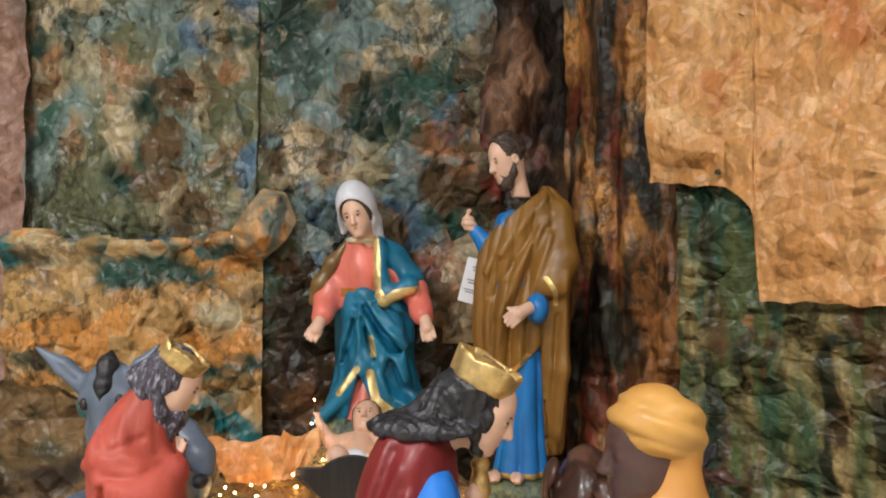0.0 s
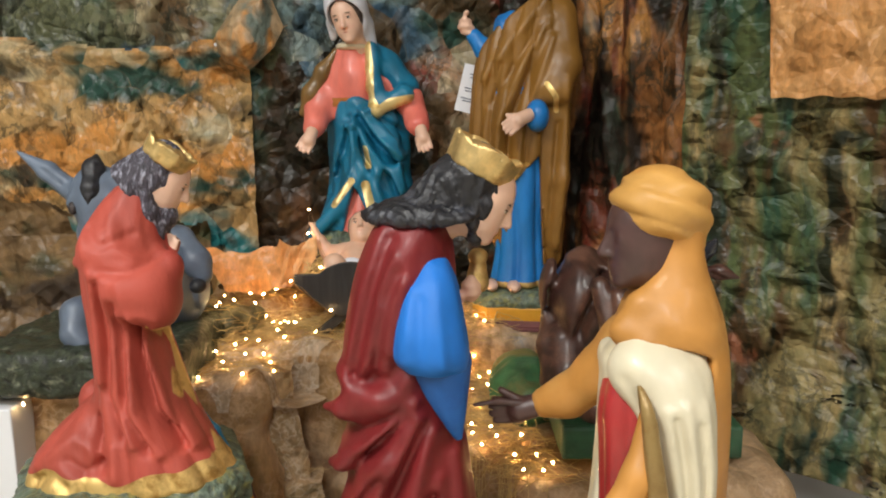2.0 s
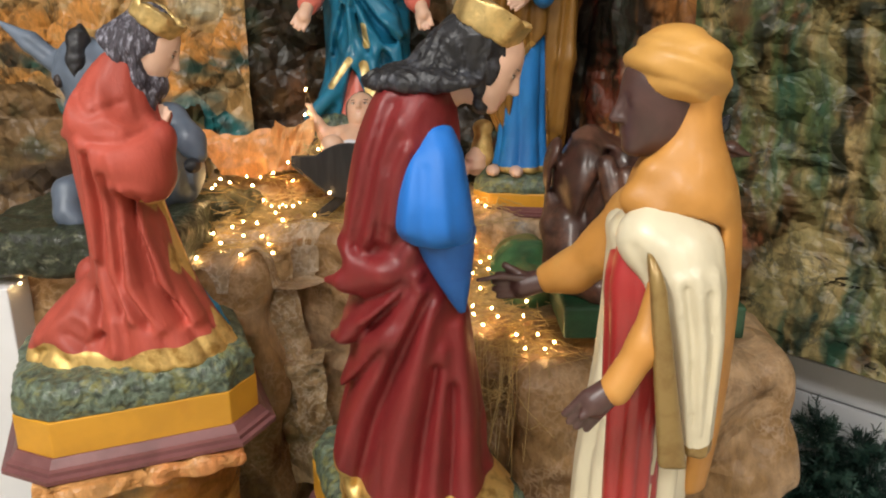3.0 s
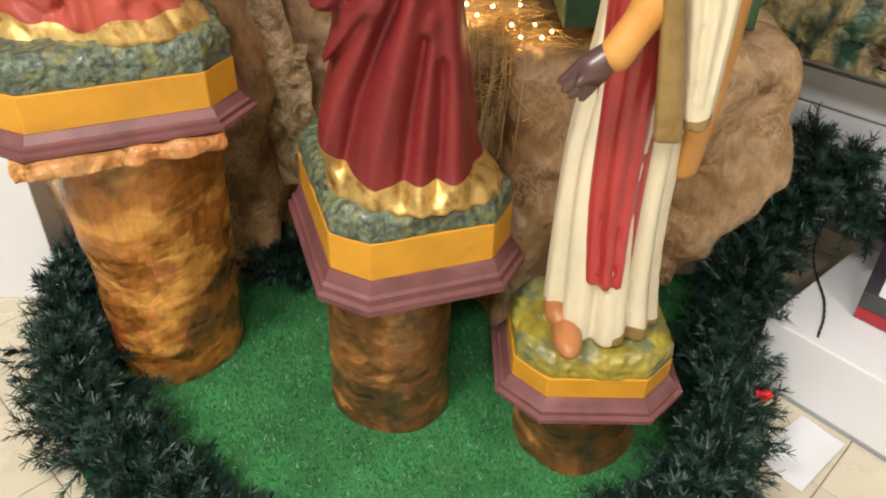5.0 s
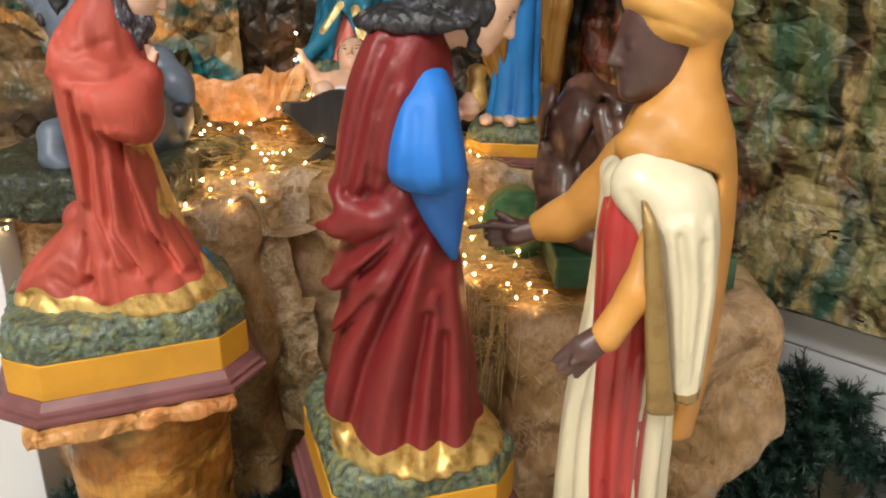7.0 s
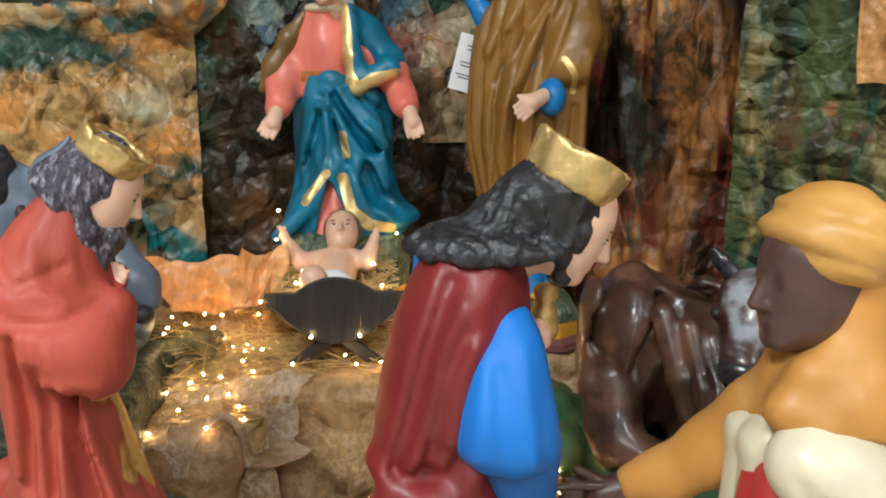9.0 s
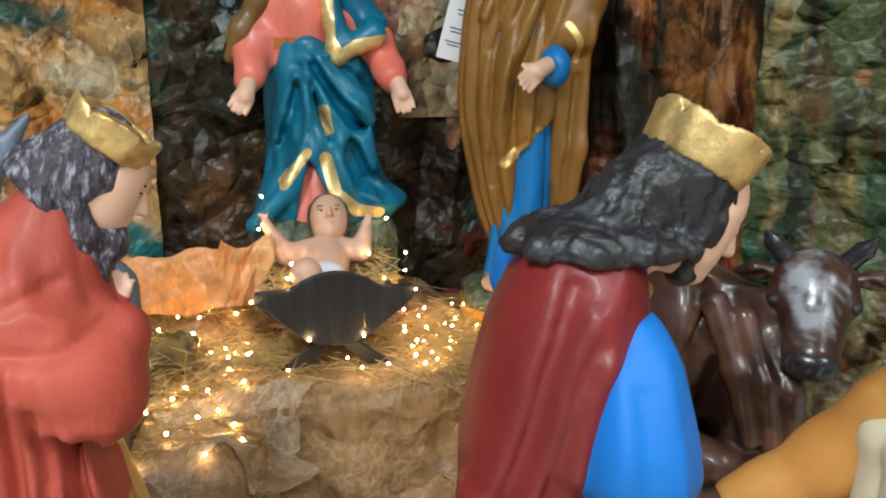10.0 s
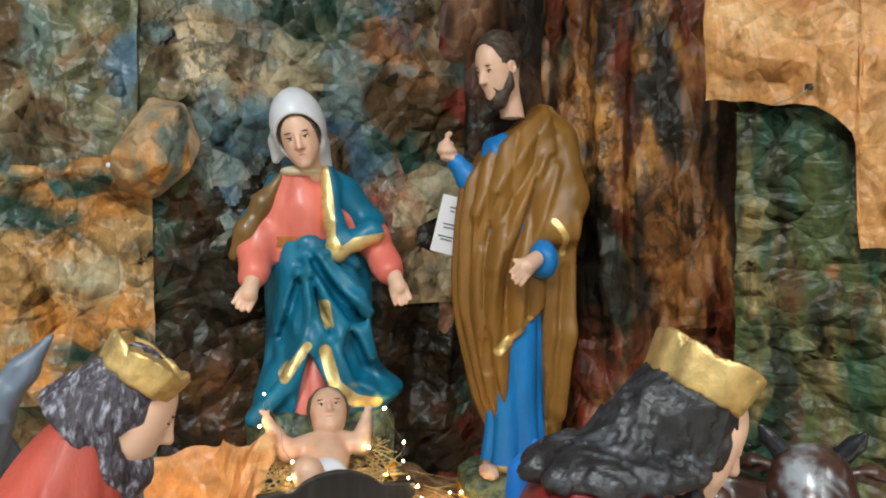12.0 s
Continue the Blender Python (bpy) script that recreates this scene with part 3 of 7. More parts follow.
sheet("backdrop_back_west", (-1.56, 2.88), (-0.69, 2.86), 1.75, 3.19, paper_sky, 11, "crumpled kraft paper sheet washed grey-green and blue", 0.56, drawn=0.8)
sheet("backdrop_back_middle", (-0.70, 2.875), (0.20, 2.90), 1.5, 3.19, paper_mid, 23, "crumpled tan paper sheet stained blue, green and red", 0.56, drawn=0.8)
sheet("backdrop_low_west", (-1.58, 2.80), (-0.66, 2.83), 0.9, 1.93, paper_ochre, 31, "crumpled ochre and teal painted paper with a ledge along its top", 0.75, drawn=0.8,
      keep=lambda s, z: z < 1.90 + 0.02 * np.sin(9 * s), shape=lambda s, z: 0.05 * np.exp(-((z - 1.86) / 0.05) ** 2))
sheet("backdrop_low_middle", (-0.72, 2.86), (0.30, 2.93), 0.9, 2.40, paper_dark, 41, "dark brown crumpled paper behind the figures", 0.95, drawn=0.7,
      keep=lambda s, z: z < 1.80 + 0.42 * np.clip(s - 0.30, 0, 0.6) + 0.07 * np.sin(7 * s) + 0.05 * np.sin(17 * s + 1) + 0.025 * np.sin(41 * s) + 0.02 * np.sin(90 * s))
paper_umber = paper("paper_umber_brown", (0.24, 0.145, 0.065), (0.15, 0.09, 0.04), [((0.34, 0.20, 0.08), 2.6, 0.58, 0.10, 1.6), ((0.05, 0.07, 0.035), 2.8, 0.58, 0.10, 1.0), (DARK, 2.6, 0.55, 0.12, 1.8)], 0.5, 3.0, 0.38, seed=63, wrinkle=11)
sheet("backdrop_low_corner", (-1.62, 2.73), (-0.82, 2.79), 0.9, 1.42, paper_umber, 67, "umber brown crumpled paper folded along the foot of the backdrop", 1.3,
      keep=lambda s, z: z < 1.36 - 0.10 * s + 0.03 * np.sin(9 * s) + 0.015 * np.sin(31 * s), shape=lambda s, z: 0.03 * np.sin(22 * z + 3 * s))
# the shade of this fold is mostly in the paper's colour
sheet("backdrop_recess", (0.12, 2.93), (0.56, 2.98), 0.9, 3.19, paper_red_shaded, 53, "red-brown crumpled paper in a deep fold, darkened in colour for its shade", 1.3, drawn=0.6,
      shape=lambda s, z: 0.09 * np.exp(-((s - 0.12) / 0.1) ** 2) * (z > 2.1) * np.clip((z - 2.1) * 4, 0, 1))
sheet("backdrop_column", (0.47, 2.90), (0.86, 2.30), 0.8, 3.19, paper_column, 61, "column of folded paper streaked orange, brown and green", 1.2, drawn=0.35,
      shape=lambda s, z: 0.07 * np.sin(np.clip(s / 0.42, 0, 1) * np.pi) + 0.035 * np.abs(np.sin(9 * s + 0.8 * z)) + 0.015 * np.abs(np.sin(23 * s - 1.7 * z)))
sheet("backdrop_side_moss", (0.660, 2.255), (1.75, 1.16), 0.73, 3.0, paper_moss, 71, "paper sheet with streaks of moss green and brown", 0.30, drawn=1.3,
      shape=lambda s, z: 0.004 * np.sin(9 * s - 2 * z) + 0.0026 * facets(s, z * 1.5, 0.075, 77) + 0.0010 * facets(s, z * 1.3, 0.035, 78))
def orange_foot(s):
    return np.interp(s, [0, 0.10, 0.225, 0.30, 0.308, 2.0], [2.012, 2.000, 1.986, 1.918, 1.686, 1.65]) + 0.003 * np.sin(31 * s) + 0.0025 * np.sin(77 * s)


sheet("backdrop_side_orange", (0.590, 2.270), (1.735, 1.12), 1.64, 3.19, paper_gold, 83, "warm orange kraft paper sheet with a stepped lower edge", 0.6, 0.006,
      low=orange_foot, shape=lambda s, z: 0.012 + 0.005 * np.exp(-(((z - orange_foot(s)) / 0.05) ** 2)))
sheet("backdrop_west_edge", (-1.85, 2.78), (-1.525, 2.825), 0.9, 3.19, paper_rose, 91, "rose brown crumpled paper edge strip", 0.8)

# boulder of paper on the wall
boulder_rng = np.random.RandomState(12)
bm = bmesh.new()
for k in range(24):
    d = boulder_rng.normal(size=3)
    d = d / np.linalg.norm(d) * boulder_rng.uniform(0.94, 1.12)
    bm.verts.new((-0.645 + 0.112 * d[0], 2.79 + 0.10 * d[1], 1.935 + 0.128 * d[2] + 0.02 * d[0]))
bmesh.ops.convex_hull(bm, input=bm.verts)
bmesh.ops.delete(bm, geom=[v for v in bm.verts if not v.link_faces], context="VERTS")
bmesh.ops.bevel(bm, geom=bm.edges[:], offset=0.004, segments=1, affect="EDGES")
tagged(part("paper_boulder", bm, paper_boulder), "crumpled paper boulder in grey and orange fixed to the backdrop", "paper boulder")

# ---- the rock table wrapped in kraft paper ----


def rock_field(P):
    x, y, z = P
    # one tall block, a left shoulder, a low right block and the back shelf
    mid = slab(P, (-0.40, 2.57, 0.49), (0.47, 0.40, 0.53), None, 0.045)
    west = slab(P, (-0.79, 2.42, 0.47), (0.35, 0.43, 0.52), None, 0.05)
    heap = ell(P, (-0.56, 2.58, 1.03), (0.20, 0.13, 0.10))
    back = slab(P, (0.18, 2.68, 0.44), (0.46, 0.27, 0.55), None, 0.05)
    east = slab(P, (0.49, 2.12, 0.405), (0.335, 0.42, 0.435), None, 0.07)
    # the east block draws in towards its foot
    east = smax(east, (x - 0.83) * 0.83 - (z - 0.55) * 0.55, 0.06)
    neck = slab(P, (0.06, 2.2, 0.42), (0.14, 0.32, 0.42), None, 0.08)
    d = smin(smin(smin(smin(mid, heap, 0.04), west, 0.05), smin(back, east, 0.05), 0.05), neck, 0.06)
    return d + 0.028 * folds(x, y, z, 0.5, 3, 7) + 0.015 * folds(x, y, z, 0.19, 4, 9) + 0.004 * folds(x, y, z, 0.085, 8, 9) + 0.001 * folds(x, y, z, 0.04, 9, 9)


v, f = net(rock_field, (-1.36, 1.60, -0.02), (0.92, 3.0, 1.10), 0.0105)
keepf = (v[f][:, :, 2].max(1) > 0.0)
rock = thing("rock_table", (0, 0, 0), "table-high rock wrapped in wrinkled brown kraft paper", "paper rock")
f = f[keepf]
mid_face = v[f].mean(1)
which = np.where(mid_face[:, 0] > 0.22, np.where((mid_face[:, 2] > 0.90) & (mid_face[:, 1] > 2.35), 1, 2), np.where(mid_face[:, 0] < -0.80, 3, 0))
for k, pname in enumerate(("main_block", "back_shelf", "low_block", "shoulder_block")):
    fk = f[which == k]
    used, inv = np.unique(fk, return_inverse=True)
    mesh_ob(pname, v[used], inv.reshape(fk.shape), paper_rock, rock)

# strips of lighter paper that hang down the front of the rock
paper_strip = paper("paper_strip_kraft", (0.52, 0.36, 0.20), (0.44, 0.29, 0.14), [((0.30, 0.16, 0.07), 4.0, 0.62, 0.12, 0.8)], 0.5, 3.2, 0.42, seed=57, wrinkle=20, fleck=(0.72, 0.60, 0.46), facet=0.3)
for sx0, sx1, sy, sz0, sz1, sd in ((-0.50, -0.405, 2.085, 0.66, 1.0, 201), (-0.475, -0.335, 2.065, 0.30, 0.70, 207)):
    sv_, zz = np.meshgrid(np.linspace(0, 1, 20), np.linspace(0, 1, 60), indexing="ij")
    lean = 0.05 * (1 - zz)
    px_ = sx0 + (sx1 - sx0) * sv_ + lean + 0.008 * folds(sv_ * 0.1, sv_ * 0, zz * 0.4, 0.09, sd, 6)
    pz_ = sz0 + (sz1 - sz0) * zz + 0.012 * np.sin(6 * sv_) * (1 - zz)
    py_ = sy + 0.05 * (zz > 0.96) - 0.02 * np.sin(3.14 * sv_) + 0.006 * facets(sv_ * 0.11, zz * 0.36, 0.05, sd + 1) + 0.003 * facets(sv_ * 0.11, zz * 0.36, 0.025, sd + 2)
    ii = np.arange(20 * 60).reshape(20, 60)
    qq = np.stack([ii[:-1, :-1], ii[1:, :-1], ii[1:, 1:], ii[:-1, 1:]], -1).reshape(-1, 4)
    tagged(mesh_ob("paper_strip", np.stack([px_, py_, pz_], -1).reshape(-1, 3), qq, paper_strip), "pale kraft paper strip hanging down the rock front", "paper strip", "paper strips")

# ---- octagonal plinths ----
plinth_yellow = surface("plinth_yellow", (0.62, 0.30, 0.025), 0.38, 0.12, 10.0, 0.06, second=(0.52, 0.23, 0.02), amount=0.25)
plinth_mauve = surface("plinth_mauve", (0.175, 0.068, 0.070), 0.38, 0.22, 14.0, 0.08, second=(0.24, 0.11, 0.11), amount=0.3)
mound_green = surface("mound_green", (0.105, 0.14, 0.10), 0.42, 0.7, 60.0, 1.0, second=(0.20, 0.20, 0.07), amount=0.45, grain=90.0, coat=0.15)
mound_olive = surface("mound_olive", (0.32, 0.26, 0.035), 0.36, 0.45, 18.0, 0.6, second=(0.11, 0.16, 0.11), amount=0.55, grain=90.0, coat=0.3)


def octagon(w, d, c):
    w, d = w / 2, d / 2
    return [(-w + c, -d), (w - c, -d), (w, -d + c), (w, d - c), (w - c, d), (-w + c, d), (-w, d - c), (-w, -d + c)]


def plinth(at, rz, w, d, c, z0, zm, zy, zt, mound, label, seed):
    """Moulded foot from z0 to zm, painted band to zy, modelled ground to zt."""
    th = thing("statue_plinth", (at[0], at[1], z0), label, "plinth", "statue plinths", rz)
    steps = [(0.0, 0.0), (0.22, 0.0), (0.30, 0.010), (0.52, 0.010), (0.60, 0.018), (0.88, 0.026), (1.0, 0.030)]
    vs, fs = [], []
    for k, (t, inset) in enumerate(steps):
        for x, y in octagon(w - 2 * inset, d - 2 * inset, c - inset * 0.59):
            vs.append((x, y, (zm - z0) * t))
        if k:
            for i in range(8):
                a, b = (k - 1) * 8 + i, (k - 1) * 8 + (i + 1) % 8
                fs.append((a, b, b + 8, a + 8))
    fs.append(tuple(range(7, -1, -1)))
    fs.append(tuple(range(len(vs) - 8, len(vs))))
    mesh_ob("moulding", vs, fs, plinth_mauve, th, "mauve painted moulding")
    part("band", prism_bm(octagon(w - 0.066, d - 0.066, c - 0.018), zm - z0 - 0.004, zy - z0, 0.003), plinth_yellow, th, "mustard yellow painted band")
    W, D, C = (w - 0.07) / 2, (d - 0.07) / 2, c - 0.02

    def ground(P):
        e = np.maximum(np.maximum(np.abs(P[0]) - W, np.abs(P[1]) - D), (np.abs(P[0]) + np.abs(P[1]) - (W + D - C)) * 0.7071)
        top = P[2] - (zt - z0) + 0.22 * np.clip(np.maximum(np.abs(P[0]) / W, np.abs(P[1]) / D) - 0.55, 0, 1) ** 2 * (zt - zy) * 4
        dd = smax(smax(e, top, 0.03), zy - z0 - 0.003 - P[2], 0.004)
        return dd + 0.003 * folds(*P, 0.07, seed, 8) + 0.0032 * folds(*P, 0.019, seed + 1, 7) * np.clip((P[2] - zy + z0) / 0.012, 0.15, 1)

    v, f = net(ground, (-W - 0.02, -D - 0.02, zy - z0 - 0.015), (W + 0.02, D + 0.02, zt - z0 + 0.03), 0.0046)
    mesh_ob("ground", v, f, mound, th, "modelled ground with rough moss texture", True)
    return th


plinth((-0.679, 1.72), 23, 0.54, 0.46, 0.085, 0.715, 0.755, 0.83, 0.905, mound_green, "octagonal yellow and mauve statue plinth with mossy top", 101)
plinth((-0.067, 1.630), 18.5, 0.455, 0.54, 0.085, 0.44, 0.505, 0.59, 0.655, mound_green, "octagonal yellow and mauve plinth with grey-green top", 111)
plinth((0.345, 1.43), 0, 0.40, 0.36, 0.085, 0.232, 0.275, 0.325, 0.385, mound_olive, "octagonal plinth with olive and yellow modelled ground", 121)
plinth((-0.25, 2.70), 8, 0.42, 0.36, 0.08, 1.02, 1.06, 1.13, 1.285, mound_green, "octagonal plinth with a tall mossy mound", 131)
plinth((0.25, 2.60), -8, 0.36, 0.32, 0.07, 0.985, 1.01, 1.05, 1.10, mound_green, "octagonal plinth with dark green ground among straw", 141)


def pillar(x, y, r, z1, seed, lip, label, flare=0.0, wrap=paper_pillar):
    def body(P):
        rr = np.hypot(P[0], P[1])
        th = np.arctan2(P[1], P[0])
        d = smax(rr - r * (1 + 0.03 * np.sin(3 * th + seed) + flare * P[2] / z1), np.maximum(-P[2], P[2] - z1), 0.012)
        return d + 0.007 * folds(P[0], P[1], P[2] * 1.2, 0.24, seed, 9) + 0.0012 * folds(P[0], P[1], P[2] * 2.2, 0.07, seed + 1, 9)

    th = thing("paper_pillar", (x, y, 0), label, "pillar", "paper wrapped pillars")
    v, f = net(body, (-r - 0.08, -r - 0.08, -0.02), (r + 0.08, r + 0.08, z1 + 0.03), 0.008)
    v[:, 2] = np.clip(v[:, 2], 0.004, z1)
    mesh_ob("wrapping", v, f, wrap, th, "", True)
    if lip:
        lv, lf = net(lambda P: smax(np.maximum(np.abs((P[0] + 0.014) * 0.92 + (P[1] + 0.03) * 0.39) - 0.20, np.abs((P[1] + 0.03) * 0.92 - (P[0] + 0.014) * 0.39) - 0.222), np.abs(P[2] - z1 + 0.016) - 0.015, 0.006) + 0.006 * folds(*P, 0.06, seed + 3, 8),
                     (-0.34, -0.34, z1 - 0.055), (0.32, 0.32, z1 + 0.015), 0.009)
        lv[:, 2] = np.minimum(lv[:, 2], z1 + 0.002)
        mesh_ob("paper_collar", lv, lf, paper_gold, th, "folded kraft paper collar under the plinth")
    return th


pillar(-0.665, 1.715, 0.158, 0.712, 151, True, "tall pillar wrapped in bronze-brown crinkled paper", 0.18)
pillar(-0.090, 1.550, 0.142, 0.437, 161, False, "knee-high pillar wrapped in dark umber crinkled paper", 0.0, paper_pillar_dark)
pillar(0.345, 1.44, 0.140, 0.229, 171, False, "low pillar wrapped in dark bronze crinkled paper", 0.0, paper_pillar_dark)

# ---- slatted white wall, white step and panel ----
slat = tagged(new("wall_slatted"), "white slatted display wall with dark grooves", "wall", kind="structure")
SW0, SW1 = Vector((0.88, 2.27, 0)), Vector((2.2, 0.96, 0))
slat.matrix_world = Matrix.Translation(SW0) @ pose(0, 0, 0, 0, 0, -45)
SL = (SW1 - SW0).length
# the grey backing paints the shade between the slats
part("groove_back", box_bm(0, SL, 0.012, 0.03, 0.206, 3.19), groove_dark, slat, "grey groove backing with the shade in its colour")
board = box_bm(0, SL, 0, 0.012, 0, 0.091, 0.002)
bme = bpy.data.meshes.new("slat")
board.to_mesh(bme)
board.free()
bme.materials.append(white_wall)
for i in range(1, 30):
    so = new("slat", bme)
    so.parent, so.location = slat, (0, 0, 0.16 + 0.1 * i)
stepw = tagged(new("display_step"), "low white laminate display step along the slatted wall", "display step", kind="structure")
stepw.matrix_world = Matrix.Translation((0.613, 1.90, 0)) @ pose(0, 0, 0, 0, 0, -49.5)
part("step_body", box_bm(0.35, 2.0, 0, 0.75, 0, 0.20, 0.004), white_wall, stepw)
part("kick_line", box_bm(0.35, 2.0, -0.004, 0.0, 0.0, 0.012), groove_dark, stepw)
tagged(part("display_panel", box_bm(-1.36, -1.05, 1.90, 2.75, 0, 0.95, 0.004), white_wall), "white laminate display panel standing on the tiles", "display panel", kind="structure")

# ---- turf mat ----
rim = [(-1.02, 2.05), (-0.98, 1.55), (-0.72, 1.22), (-0.40, 1.02), (0.0, 0.93), (0.42, 0.98), (0.72, 1.22), (0.82, 1.55), (0.84, 2.05)]
tagged(part("turf_mat", prism_bm(rim, 0.0, 0.012), turf_mat), "short green artificial turf mat on the tiles", "turf mat")

# ---- statue paints ----
GOLD = (0.80, 0.57, 0.22)
skin = surface("statue_skin", (0.76, 0.49, 0.36), 0.42, 0.08, 16.0, 0.05, second=(0.78, 0.40, 0.30), amount=0.2, coat=0.08)
skin_dark = surface("statue_dark_skin", (0.085, 0.042, 0.038), 0.36, 0.25, 18.0, 0.1, coat=0.25)
# the paler second colour of black and grey hair paints highlights on the locks
hair_black = surface("hair_black", (0.018, 0.018, 0.022), 0.44, 0.4, 46.0, 0.5, second=(0.075, 0.08, 0.10), amount=0.36, coat=0.05, grain=100)
hair_grey = surface("hair_grey", (0.060, 0.052, 0.070), 0.5, 0.5, 150.0, 0.9, second=(0.34, 0.34, 0.42), amount=0.42, stretch=(1, 1, 0.5), grain=160)
hair_brown = surface("hair_brown", (0.066, 0.044, 0.032), 0.5, 0.5, 60.0, 0.6, second=(0.16, 0.13, 0.11), amount=0.25, grain=120, coat=0.04)
infant_hair = surface("hair_auburn", (0.13, 0.075, 0.045), 0.45, 0.4, 40.0, 0.4, grain=90)
gilt = surface("gilt", (0.75, 0.55, 0.24), 0.48, 0.3, 30.0, 0.25, second=(0.45, 0.28, 0.08), amount=0.25, metal=0.85)
lash = surface("painted_lash", (0.03, 0.02, 0.018), 0.5, 0.1, 20, 0.0)
lip = surface("painted_lip", (0.55, 0.20, 0.16), 0.4, 0.1, 20, 0.0)
eyewhite = surface("painted_eye", (0.65, 0.6, 0.55), 0.3, 0.05, 20, 0.0)
veil_white = surface("veil_white", (0.70, 0.72, 0.80), 0.4, 0.05, 8, 0.06, coat=0.15)
pink_robe = trimmed("robe_coral", (0.78, 0.20, 0.15), (0.45, 0.16, 0.03), second=(0.70, 0.15, 0.12), trim_metal=0.1, trim_dark=(0.35, 0.11, 0.02), seed=2)
teal_mantle = trimmed("mantle_teal", (0.012, 0.17, 0.30), (0.85, 0.68, 0.32), second=(0.008, 0.10, 0.19), amount=0.35, trim_metal=0.6, trim_dark=(0.50, 0.30, 0.07), seed=3)
olive_lining = surface("lining_olive", (0.20, 0.11, 0.03), 0.4, 0.25, 12, 0.08, coat=0.2)
blue_robe = trimmed("robe_blue", (0.015, 0.19, 0.55), GOLD, second=(0.01, 0.13, 0.42), amount=0.3, seed=4)
brown_cloak = trimmed("cloak_bronze", (0.26, 0.125, 0.022), (0.86, 0.62, 0.24), rough=0.42, second=(0.17, 0.08, 0.014), amount=0.35, trim_metal=0.7, seed=5, coat=0.06)
red_robe = trimmed("robe_red", (0.42, 0.070, 0.046), GOLD, rough=0.60, second=(0.34, 0.040, 0.030), amount=0.35, seed=6, coat=0.02, relief=0.3)
maroon_cape = trimmed("cape_maroon", (0.19, 0.015, 0.017), GOLD, rough=0.47, second=(0.12, 0.008, 0.012), amount=0.35, seed=7, coat=0.06, relief=0.2)
sleeve_blue = trimmed("sleeve_blue", (0.012, 0.16, 0.58), (0.012, 0.10, 0.36), rough=0.55, var=0.15, second=(0.01, 0.14, 0.52), trim_metal=0.0, trim_dark=(0.01, 0.08, 0.30), seed=8, coat=0.0)
orange_robe = surface("robe_orange", (0.55, 0.255, 0.056), 0.5, 0.14, 8, 0.1, second=(0.62, 0.34, 0.10), amount=0.4, coat=0.05)
turban_cloth = surface("turban_yellow", (0.60, 0.32, 0.08), 0.48, 0.16, 10, 0.1, second=(0.58, 0.25, 0.045), amount=0.4, coat=0.1)
cream_robe = trimmed("robe_cream", (0.70, 0.63, 0.46), (0.33, 0.22, 0.08), rough=0.36, var=0.08, second=(0.66, 0.55, 0.33), amount=0.3, trim_metal=0.3, trim_dark=(0.25, 0.15, 0.05), seed=9)
crimson_tunic = surface("tunic_crimson", (0.42, 0.035, 0.035), 0.3, 0.2, 10, 0.08, second=(0.28, 0.02, 0.02), amount=0.3, coat=0.3, stretch=(1, 1, 0.3))
leather = surface("shoe_leather", (0.42, 0.17, 0.06), 0.4, 0.2, 14, 0.1)


def head_groups(c, ahead, s, matter, up=(0, 0, 1), eyes=True, cell=0.0042, lips=True, neck=None, wide=1.0):
    """A plain head: skull, jaw, nose, painted eyes and mouth."""
    T = facing(ahead, up)
    c = np.array(c, float)

    def local(P):
        q = [P[i] - c[i] for i in range(3)]
        return [(T[0][i] * q[0] + T[1][i] * q[1] + T[2][i] * q[2]) / (s * (wide if i == 0 else 1)) for i in range(3)]

    def skull(P):
        L = local(P)
        m = [np.abs(L[0]), L[1], L[2]]
        d = ell(L, (0, 0, 0.012), (0.056, 0.068, 0.075))
        d = smin(d, ell(L, (0, 0.024, -0.042), (0.041, 0.044, 0.042)), 0.03)
        d = smax(d, -ell(m, (0.022, 0.077, 0.008), (0.015, 0.014, 0.010)), 0.012)
        d = smin(d, ell(m, (0.022, 0.053, 0.007), (0.012, 0.010, 0.008)), 0.004)
        d = smin(d, cap(L, (0, 0.062, 0.018), (0, 0.081, -0.017), 0.006, 0.009), 0.010)
        d = smin(d, ell(m, (0.007, 0.070, -0.020), (0.007, 0.009, 0.006)), 0.005)
        d = smin(d, ell(L, (0, 0.062, -0.041), (0.017, 0.010, 0.008)), 0.006)
        d = smin(d, ell(L, (0, 0.053, -0.067), (0.018, 0.017, 0.014)), 0.018)
        if neck is None:
            return smin(d, cap(L, (0, -0.012, -0.05), (0, -0.03, -0.125), 0.034, 0.036), 0.03) * s
        return smin(d * s, cap(P, c - 0.02 * T[:, 1], neck, 0.033 * s, 0.035 * s), 0.025)

    r = 0.14 * s
    out = [(skull, c - r, c + r, cell * s, matter, None)]
    e = 0.03 * s

    def small(x, y, z, rr, matter2):
        p = c + T @ (np.array([x * wide, y, z]) * s)
        w = (max(rr) * 1.3 + 0.003) * s
        out.append((lambda P: ell(local(P), (x, y, z), rr) * s, p - w, p + w, 0.0012, matter2, None))

    if eyes:
        for sx in (-1, 1):
            small(sx * 0.022, 0.0582, 0.0060, (0.0092, 0.0052, 0.0038), eyewhite)
            small(sx * 0.0215, 0.0605, 0.0058, (0.0044, 0.0040, 0.0042), lash)
            small(sx * 0.0222, 0.0598, 0.0098, (0.0112, 0.0050, 0.0020), hair_brown)
            small(sx * 0.0235, 0.0618, 0.0225, (0.0125, 0.0038, 0.0017), hair_brown)
    if lips:
        small(0, 0.0668, -0.0400, (0.0125, 0.0064, 0.0040), lip)
    return out, local


